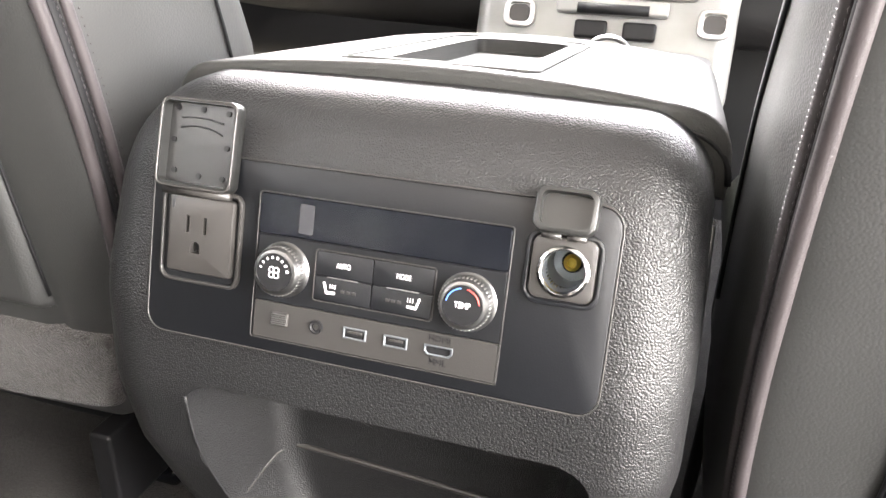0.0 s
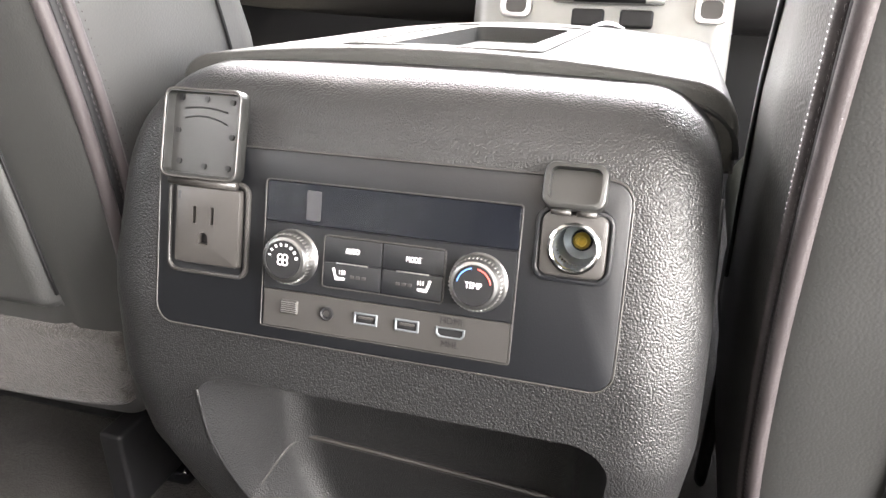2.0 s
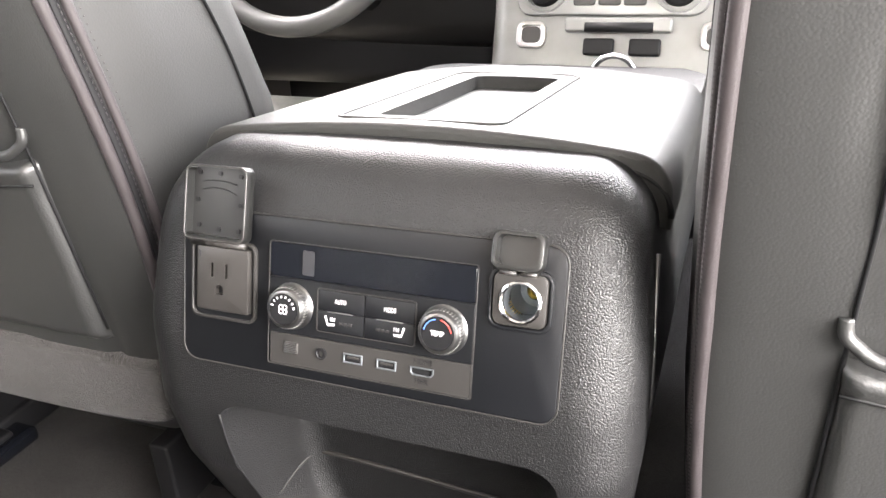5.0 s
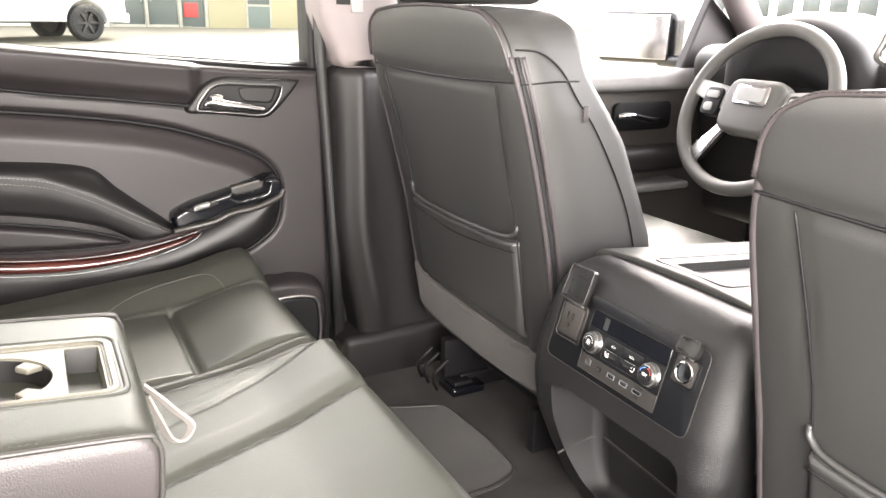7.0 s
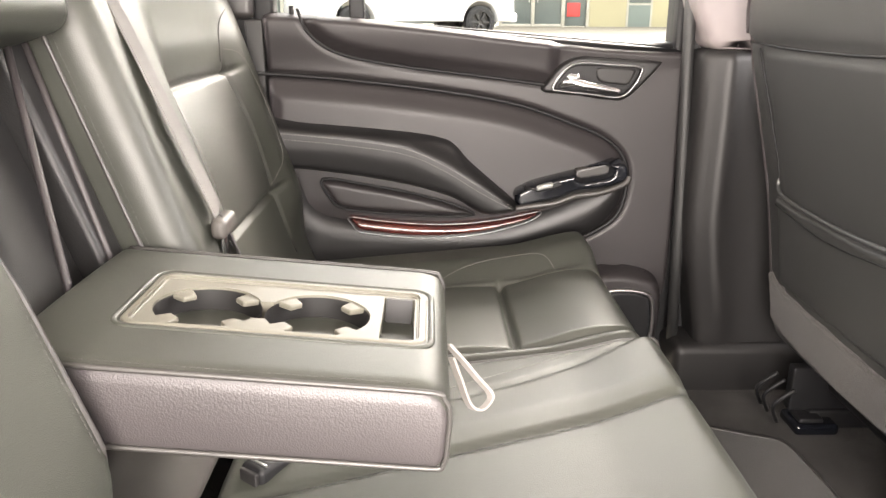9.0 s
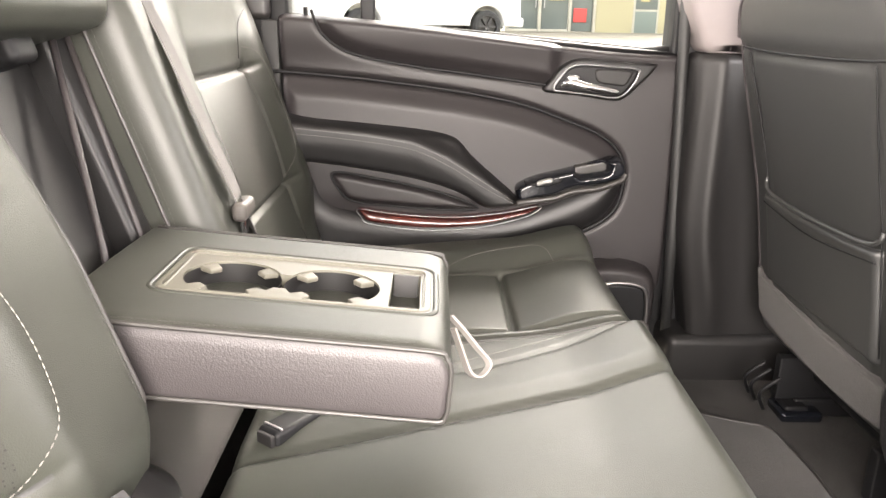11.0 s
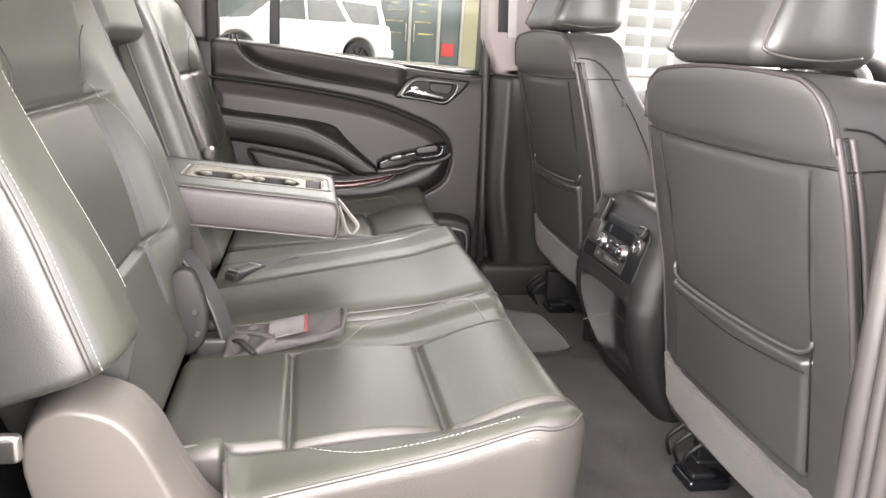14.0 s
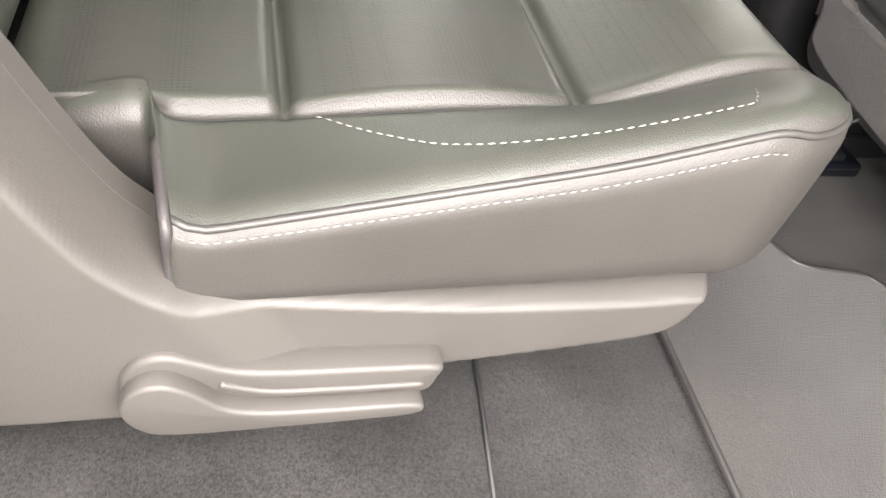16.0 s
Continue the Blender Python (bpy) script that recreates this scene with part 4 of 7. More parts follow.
def build_console():
    con = thing("centre_console", "dark grey centre console with rear climate controls", "console", at=(0, 0.2, 0.0))

    def shape(P):
        P = P.copy()
        back = np.clip(1 - P[:, 1] / 0.45, 0, 1)
        P[:, 1] += console_profile(P[:, 2]) * back
        hl = np.interp(P[:, 2], [0.0, 0.14, 0.27, 0.34, 0.40, 0.43, 0.458], [0.162, 0.178, 0.200, 0.203, 0.194, 0.184, 0.174])
        hr = np.interp(P[:, 2], [0.0, 0.14, 0.27, 0.34, 0.40, 0.458], [0.154, 0.164, 0.180, 0.179, 0.175, 0.172])
        hw = np.where(P[:, 0] < 0, hl, hr)
        P[:, 2] += 0.006 * (1 - (P[:, 0] / 0.174) ** 2) * sstep(0.42, 0.458, P[:, 2])
        P[:, 0] = 0.003 + P[:, 0] * hw / 0.174
        return P

    body = rbox((-0.174, 0.0, 0.0), (0.174, 0.62, 0.458), 0.042, (24, 14, 40), 6, shape)
    def bin_shape(P):
        left = np.interp(P[:, 2], [0.10, 0.16, 0.28], [-0.088, -0.112, -0.124])
        right = np.interp(P[:, 2], [0.10, 0.16, 0.28], [0.105, 0.128, 0.138])
        k = (P[:, 0] + 0.1) / 0.2
        x = left + (right - left) * k
        return np.column_stack([x * (1 - 0.12 * sstep(0.0, 0.08, P[:, 1])), P[:, 1], P[:, 2]])

    hole = rbox((-0.1, -0.09, 0.10), (0.1, 0.078, 0.283), 0.02, (4, 6, 6), 4, bin_shape)
    body = sharp(cut(body, hole, rbox((-0.3, 0.102, 0.408), (0.3, 0.9, 0.6), 0.002, k=1)), 40)
    part("body", body, PEBBLE, con)
    ledge = [(-0.113, 0.006, 0.158), (-0.110, 0.030, 0.166), (-0.1045, 0.056, 0.175), (-0.099, 0.070, 0.178), (-0.088, 0.0765, 0.178), (0.0, 0.0775, 0.173), (0.10, 0.0765, 0.167)]
    part("bin_ledge", tube(spline(ledge, 8), 0.0022, 8), OUTLETGREY, con, "moulded ledge inside the bin")
    rim = [(-0.1245, 0.272), (-0.1225, 0.235), (-0.118, 0.20), (-0.112, 0.165), (-0.102, 0.135), (-0.088, 0.112), (-0.06, 0.1005), (0.0, 0.099), (0.06, 0.099), (0.10, 0.106)]
    part("bin_trim", tube(spline([(0.003 + x, float(console_profile(z)) * 0.97 + 0.0005, z) for x, z in rim], 6), 0.0013, 6), PEBBLE, con, "thin worn rim of the bin")
    # lid
    arch = [(-0.180, 0.410), (0.184, 0.410)]
    arch += [(0.184 - 0.03 * (1 - math.cos(a)), 0.433 + 0.03 * math.sin(a)) for a in np.linspace(0, 1.35, 8)]
    arch += [(0.003 - x, 0.4735 - 0.0105 * (x / 0.155) ** 2) for x in np.linspace(-0.15, 0.15, 15)]
    arch += [(-0.180 + 0.03 * (1 - math.cos(a)), 0.433 + 0.03 * math.sin(a)) for a in np.linspace(1.35, 0, 8)]

    def lid_top(x, y):
        return 0.4735 - 0.0105 * ((x - 0.003) / 0.155) ** 2 - 0.09 * (y - 0.1)

    lid = prism(arch, -0.46, -0.099, 0.005, 4, frame_matrix((0, 0, 0), (1, 0, 0), (0, 0, 1), (0, -1, 0)))
    for v in lid.vertices:
        v.co.z -= 0.09 * (v.co.y - 0.1)
        v.co.y -= 0.004 * (1 - ((v.co.x - 0.003) / 0.185) ** 2) * (v.co.y < 0.12)
    slope = lambda P: P - np.column_stack([0 * P[:, 0], 0 * P[:, 0], 0.09 * (P[:, 1] - 0.1)])
    tray = prism(rrect(-0.036, 0.128, 0.050, 0.362, 0.008), 0.459, 0.53)
    for v in tray.vertices:
        v.co.z -= 0.09 * (v.co.y - 0.1)
    part("lid", sharp(cut(lid, tray), 45), LIDLEATHER, con, "padded dark leather lid with a shallow tray")
    # The shade under the lid's rear edge, put in as a black tube.
    part("lid_gap", tube([(p[0], 0.1005 - 0.004 * (1 - (p[0] / 0.185) ** 2), p[1] - 0.0135) for p in arch[2:]], 0.0022, 6), BLACK, con)
    part("tray_rim", tube([(p[0], p[1], float(lid_top(p[0], p[1])) + 0.0002) for p in rrect(-0.066, 0.114, 0.066, 0.389, 0.014)], 0.0014, 6, True), FASCIA_GREY, con)
    part("tray_mat", rbox((-0.035, 0.130, 0.4582), (0.049, 0.360, 0.4602), 0.001, f=slope), FASCIA_GREY, con)
    for o in (0.0, 0.008):
        line = [(0.158 + o * 0.8, y, float(lid_top(0.158 + o * 0.8, y)) - 0.0002 - 0.2 * o) for y in np.linspace(0.11, 0.44, 30)]
        part("lid_stitch", stitches(line, 0.004, 0.003, 0.0004), LIDLEATHER, con)
    part("side_strip", tube([(0.171, 0.075, 0.16), (0.183, 0.07, 0.30), (0.179, 0.085, 0.40)], 0.0022, 6), KNOBMETAL, con, "thin bright side trim")
    # fascia
    fas = part("fascia", prism(rrect(-0.1455, -0.0075, 0.1335, 0.104, 0.012), -0.006, 0.0015, 0.0012, 2, FACE), FASCIA, con, "matt black control fascia")
    # A thin grey tube puts in the light along the fascia's edge.
    part("fascia_rim", tube([FACE @ Vector((p[0], p[1], 0.0008)) for p in rrect(-0.146, -0.008, 0.134, 0.1045, 0.012)], 0.0006, 6, True), FASCIA_GREY, fas)
    # climate unit
    unit = part("climate_unit", prism(rrect(-0.0715, 0.0235, 0.0778, 0.0628, 0.001), 0.001, 0.0032, 0.0005, 1, FACE), FASCIA, con, "dark climate control unit")
    part("display", prism(rrect(-0.0715, 0.0632, 0.0778, 0.0868, 0.002), 0.001, 0.0034, 0.0005, 1, FACE), GLOSS, unit, "dark blank display")
    part("unit_rim", tube([FACE @ Vector((p[0], p[1], 0.0032)) for p in rrect(-0.0722, 0.0004, 0.0785, 0.0874, 0.002)], 0.0004, 5, True), FASCIA_GREY, unit)
    # A faint reflection on the display, put in as a grey rectangle.
    part("display_label", prism(rrect(-0.046, 0.066, -0.037, 0.083, 0.001), 0.0034, 0.0037, 0, 1, FACE), FILMGREY, unit, "reflection on the display, put in as a thin grey film")
    strip = part("port_strip", prism(rrect(-0.0710, 0.0008, 0.0778, 0.0231, 0.0008), 0.001, 0.0030, 0.0005, 1, FACE), FASCIA_GREY, con, "satin grey port strip")
    # knobs
    for nm, cx, words in (("fan_knob", -0.0535, ""), ("temperature_knob", 0.0578, "TEMP")):
        T = FACE @ Matrix.Translation((cx, 0.0434, 0.003))
        k = part("knob", lathe([(0.0158, 0), (0.0158, 0.0012), (0.0150, 0.002), (0.0136, 0.0100), (0.0128, 0.0112), (0.0112, 0.0116), (0.0108, 0.0110), (0.0, 0.0110)], 48, T), KNOBMETAL, unit,
                 "knurled satin knob")
        part("knob_cap", lathe([(0.0109, 0.0), (0.0109, 0.0008), (0.0, 0.0010)], 40, T @ Matrix.Translation((0, 0, 0.0109))), BLACK, unit)
        part("knob_ring", lathe([(0.0164, -0.001), (0.0164, 0.0008), (0.0160, 0.0012), (0.0152, 0.001)], 48, T), KNOBMETAL, unit)
        ribs = []
        for j in range(40):
            rb = rbox((0.0139, -0.0005, 0.002), (0.0146, 0.0005, 0.0085), 0.0003, k=1)
            rb.transform(Matrix.Rotation(2 * math.pi * j / 40, 4, "Z"))
            ribs.append(rb)
        rj = join(*ribs)
        rj.transform(T)
        tagged(part("knurling", rj, SATIN, unit), kind="stuff")
        U = T @ Matrix.Translation((0, 0, 0.0120))
        if words:
            part("lettering", text_mesh(words, 0.0046, U @ Matrix.Diagonal((0.82, 1, 1, 1)), 0.0002), WHITEPRINT, unit)
            for a0, a1, mt in ((100, 170, BLUEPRINT), (10, 80, REDPRINT)):
                part("dial_arc", tube([U @ Vector((0.0092 * math.cos(radians(a)), 0.0092 * math.sin(radians(a)), 0)) for a in np.linspace(a0, a1, 14)], 0.0004, 5), mt, unit)
        else:
            for j in range(4):
                a = radians(45 + 90 * j)
                part("fan_mark", tube([U @ Vector((0.0021 * math.cos(a) + 0.0016 * math.cos(b), 0.0021 * math.sin(a) + 0.0016 * math.sin(b), 0)) for b in np.linspace(0, 2 * math.pi, 12)[:-1]],
                                      0.0003, 5, True), WHITEPRINT, unit)
            for j in range(8):
                a = radians(165 - 22 * j)
                q = rbox((0.0078, -0.0004 - 0.00006 * j, 0), (0.0094, 0.0004 + 0.00006 * j, 0.0003), 0.0001, k=1)
                q.transform(U @ Matrix.Rotation(a, 4, "Z"))
                part("speed_mark", q, WHITEPRINT, unit)
    # push buttons
    for i, (x0, x1) in enumerate(((-0.0328, 0.0022), (0.0027, 0.0382))):
        for j, (y0, y1) in enumerate(((0.0442, 0.0583), (0.0298, 0.0437))):
            part("button", prism(rrect(x0, y0, x1, y1, 0.0010), 0.0030, 0.0048, 0.0004, 2, FACE), FASCIA, unit, "black rocker button")
    part("button_rim", tube([FACE @ Vector((p[0], p[1], 0.0042)) for p in rrect(-0.0334, 0.0291, 0.0389, 0.0590, 0.002)], 0.0004, 5, True), OUTLETGREY, unit)
    for x in (-0.0155, 0.0207):
        part("button_bar", rbox((0, 0, 0), (0.019, 0.0006, 0.0008), 0.0002, k=1), SATIN, unit, m=FACE @ Matrix.Translation((x - 0.0095, 0.0436, 0.0046)))
    part("lettering", text_mesh("AUTO", 0.0043, FACE @ Matrix.Translation((-0.0155, 0.0513, 0.0050)) @ Matrix.Diagonal((0.72, 1, 1, 1)), 0.0001), WHITEPRINT, unit)
    part("lettering", text_mesh("MODE", 0.0043, FACE @ Matrix.Translation((0.0208, 0.0511, 0.0050)) @ Matrix.Diagonal((0.72, 1, 1, 1)), 0.0001), WHITEPRINT, unit)
    for x, s in ((-0.0228, 1), (0.0275, -1)):
        seat = [(-0.0045 * s, 0.004), (-0.003 * s, 0.0042), (-0.0016 * s, -0.0008), (0.0034 * s, -0.0008), (0.0034 * s, -0.0022), (-0.0022 * s, -0.0026)]
        part("seat_heat_mark", prism(seat if s > 0 else seat[::-1], 0, 0.0002, 0, 1, FACE @ Matrix.Translation((x, 0.0367, 0.0050))), WHITEPRINT, unit)
        for j in range(3):
            part("heat_wave", tube([FACE @ Vector((x + s * (0.0002 + 0.0015 * j), 0.0377 + 0.0006 * q, 0.0051)) for q in range(5)], 0.00025, 4), WHITEPRINT, unit)
            part("level_mark", rbox((0, 0, 0), (0.0025, 0.0018, 0.0002), 0.0001, k=1), FASCIA_GREY, unit, m=FACE @ Matrix.Translation((x + s * (0.008 + 0.0035 * j) - 0.00125, 0.0360, 0.0050)))
    # ports
    part("thumb_wheel", rbox((-0.0590, 0.0098, 0.002), (-0.0480, 0.0180, 0.0046), 0.001), OUTLETGREY, strip)
    for j in range(6):
        part("wheel_rib", rbox((-0.0583, 0.0106 + j * 0.0012, 0.0045), (-0.0487, 0.0111 + j * 0.0012, 0.0053), 0.0002, k=1), KNOBMETAL, strip)
    for o in [q for q in strip.children if q.name.startswith(("thumb", "wheel_rib"))]:
        o.data.transform(Matrix.Translation(con.location) .inverted() @ FACE @ Matrix.Translation(con.location))
    part("audio_jack", lathe([(0.0042, 0), (0.0042, 0.0012), (0.0034, 0.0014), (0.0026, 0.0006), (0.0018, 0.0008), (0.0018, -0.001), (0.0, -0.001)], 24, FACE @ Matrix.Translation((-0.0298, 0.0133, 0.003))), BLACK, strip)
    for x in (-0.0055, 0.0193):
        r = part("usb_port", cut(rbox((-0.0072, -0.0034, 0), (0.0072, 0.0034, 0.0014), 0.0005, k=2), rbox((-0.006, -0.0024, -0.003), (0.006, 0.0024, 0.006), 0.0002, k=1)), BARREL, strip, "dull steel usb socket rim",
                 m=FACE @ Matrix.Translation((x, 0.0136, 0.003)))
        part("usb_core", rbox((-0.006, -0.0024, 0), (0.006, 0.0024, 0.0004), 0.0002, k=1), BLACK, strip, m=FACE @ Matrix.Translation((x, 0.0136, 0.003)))
        part("usb_tongue", rbox((-0.0045, -0.0001, 0), (0.0045, 0.0014, 0.0009), 0.0002, k=1), OUTLETGREY, strip, m=FACE @ Matrix.Translation((x, 0.0136, 0.003)))
    hd = [(-0.0083, 0.0028), (0.0083, 0.0028), (0.0083, -0.001), (0.0064, -0.0030), (-0.0064, -0.0030), (-0.0083, -0.001)]
    part("hdmi_port", cut(prism(hd, 0, 0.0014, 0.0003, 1), prism([(p[0] * 0.86, p[1] * 0.72) for p in hd], -0.003, 0.006)), BARREL, strip, "dull steel hdmi socket rim", m=FACE @ Matrix.Translation((0.0446, 0.0133, 0.003)))
    part("hdmi_core", prism([(p[0] * 0.86, p[1] * 0.72) for p in hd], 0, 0.0004), BLACK, strip, m=FACE @ Matrix.Translation((0.0446, 0.0133, 0.003)))
    part("lettering", text_mesh("HDMI", 0.0052, FACE @ Matrix.Translation((0.0446, 0.0196, 0.0031)), 0.0001), FASCIA, strip)
    part("lettering", text_mesh("MHL", 0.0052, FACE @ Matrix.Translation((0.0446, 0.0064, 0.0031)), 0.0001), FASCIA, strip)
    # mains outlet with its open flap
    out = part("power_outlet", cut(prism(rrect(-0.1375, 0.0255, -0.0825, 0.0830, 0.007), 0.001, 0.0045, 0.001, 2, FACE), prism(rrect(-0.1355, 0.0276, -0.0846, 0.0807, 0.006), 0.002, 0.02, 0, 1, FACE)), FASCIA_GREY, con,
               "mains outlet with raised flap")
    part("outlet_well", prism(rrect(-0.1362, 0.0268, -0.0838, 0.082, 0.006), 0.0008, 0.0024, 0, 1, FACE), FASCIA, out)
    slots = [prism(rrect(x - 0.0011, 0.0565, x + 0.0011, 0.0668, 0.0002), 0.0005, 0.02, 0, 1, FACE) for x in (-0.1168, -0.1050)]
    slots.append(prism([(-0.1142, 0.0446), (-0.1076, 0.0446), (-0.1076, 0.0488), (-0.1084, 0.0506), (-0.1109, 0.0518), (-0.1134, 0.0506), (-0.1142, 0.0488)], 0.0005, 0.02, 0, 1, FACE))
    face = cut(prism(rrect(-0.1300, 0.0325, -0.0868, 0.0783, 0.002), 0.0015, 0.0075, 0.0012, 2, FACE), *slots)
    part("socket_face", sharp(face, 40), OUTLETGREY, out, "taupe three-pin socket face")
    part("socket_dark", prism(rrect(-0.1210, 0.042, -0.1010, 0.069, 0.001), 0.0, 0.0026, 0, 1, FACE), BLACK, out)
    part("socket_mark", prism(rrect(-0.1278, 0.0705, -0.1262, 0.0755, 0.0005), 0.0075, 0.0077, 0, 1, FACE), FILMGREY, out)
    FL = FACE @ Matrix.Translation((-0.1165, 0.0825, 0.004)) @ Matrix.Rotation(radians(-4), 4, "X")
    flap = cut(prism(rrect(-0.0210, 0.0, 0.0300, 0.0525, 0.005), 0.0, 0.0095, 0.0012, 2), prism(rrect(-0.0186, 0.0032, 0.0276, 0.0502, 0.003), 0.0022, 0.02))
    part("flap", sharp(flap, 40), FLAPGREY, out, "open taupe flap, hollow inside", m=FL)
    part("flap_rim", tube([FL @ Vector((p[0], p[1], 0.0094)) for p in rrect(-0.0202, 0.0008, 0.0292, 0.0517, 0.005)], 0.0008, 6, True), OUTLETGREY, out)
    for x, y in ((-0.013, 0.010), (0.004, 0.008), (0.020, 0.008), (-0.014, 0.047), (0.003, 0.047), (0.020, 0.046), (-0.015, 0.028), (0.021, 0.026)):
        part("flap_stud", lathe([(0.0017, 0.0), (0.0017, 0.0009), (0.0, 0.0009)], 12, FL @ Matrix.Translation((x, y, 0.0022))), BLACK, out)
    for y, b in ((0.033, 0.004), (0.040, 0.002)):
        part("flap_rib", tube([FL @ Vector((x, y + b * (1 - (x / 0.017) ** 2), 0.0024)) for x in np.linspace(-0.011, 0.017, 12)], 0.0005, 5), BLACK, out)
    part("hinge", tube([FL @ Vector((-0.018, -0.0015, 0.003)), FL @ Vector((0.027, -0.0015, 0.003))], 0.0028, 10), OUTLETGREY, out)
    # lighter socket with its open flap
    so = part("lighter_socket", cut(prism(rrect(0.0858, 0.0495, 0.1265, 0.0885, 0.008), 0.001, 0.0045, 0.001, 2, FACE), prism(rrect(0.0880, 0.0517, 0.1243, 0.0863, 0.007), 0.0018, 0.02, 0, 1, FACE),
                                    prism(circle(0.1068, 0.0682, 0.0118), -0.01, 0.02, 0, 1, FACE)), FASCIA, con, "round twelve volt socket with raised flap")
    plate = cut(prism(rrect(0.0893, 0.0530, 0.1232, 0.0862, 0.005), 0.0015, 0.0058, 0.001, 2, FACE), prism(circle(0.1068, 0.0682, 0.0122), -0.01, 0.02, 0, 1, FACE))
    part("socket_plate", sharp(plate, 40), OUTLETGREY, so)
    T = FACE @ Matrix.Translation((0.1068, 0.0682, 0.0))
    part("socket_ring", lathe([(0.0118, 0.004), (0.0136, 0.0055), (0.0136, 0.0070), (0.0122, 0.0078), (0.0112, 0.0068), (0.0110, -0.012)], 40, T), CHROME, so)
    part("socket_barrel", lathe([(0.0111, 0.004), (0.0109, -0.036), (0.0, -0.036)], 36, T), BARREL, so)
    part("centre_contact", lathe([(0.0048, -0.0355), (0.0048, -0.031), (0.0030, -0.029), (0.0026, -0.031), (0.0012, -0.0305), (0.0, -0.029)], 24, T), BRASS, so, "yellow centre contact")
    part("contact_seat", lathe([(0.0062, -0.0358), (0.0062, -0.0345), (0.0048, -0.034)], 24, T), BLACK, so)
    # fascia and body cleared behind the barrel
    LF = FACE @ Matrix.Translation((0.1048, 0.0868, 0.005)) @ Matrix.Rotation(radians(-12), 4, "X")
    lf = cut(prism(rrect(-0.0162, 0.0, 0.0162, 0.0238, 0.006), 0.0, 0.011, 0.0015, 2), prism(rrect(-0.0130, 0.0034, 0.0130, 0.0212, 0.004), 0.0022, 0.02))
    part("flap", sharp(lf, 40), FLAPGREY, so, "open taupe socket flap", m=LF)
    for x in (-0.006, 0.007):
        part("hinge", tube([LF @ Vector((x - 0.005, -0.001, 0.004)), LF @ Vector((x + 0.005, -0.001, 0.004))], 0.0018, 8), OUTLETGREY, so)
    return con


CONSOLE = build_console()
for nm in ("body", "fascia"):
    ob = next(o for o in CONSOLE.children if o.name.split(".")[0] == nm)
    bore = prism(circle(0.1068, 0.0682, 0.0125), -0.05, 0.02, 0, 1, Matrix.Translation(CONSOLE.location).inverted() @ FACE)
    mats = list(ob.data.materials)
    ob.data = sharp(cut(ob.data.copy(), bore), 40)
    ob.data.materials.clear()
    ob.data.materials.append(mats[0])


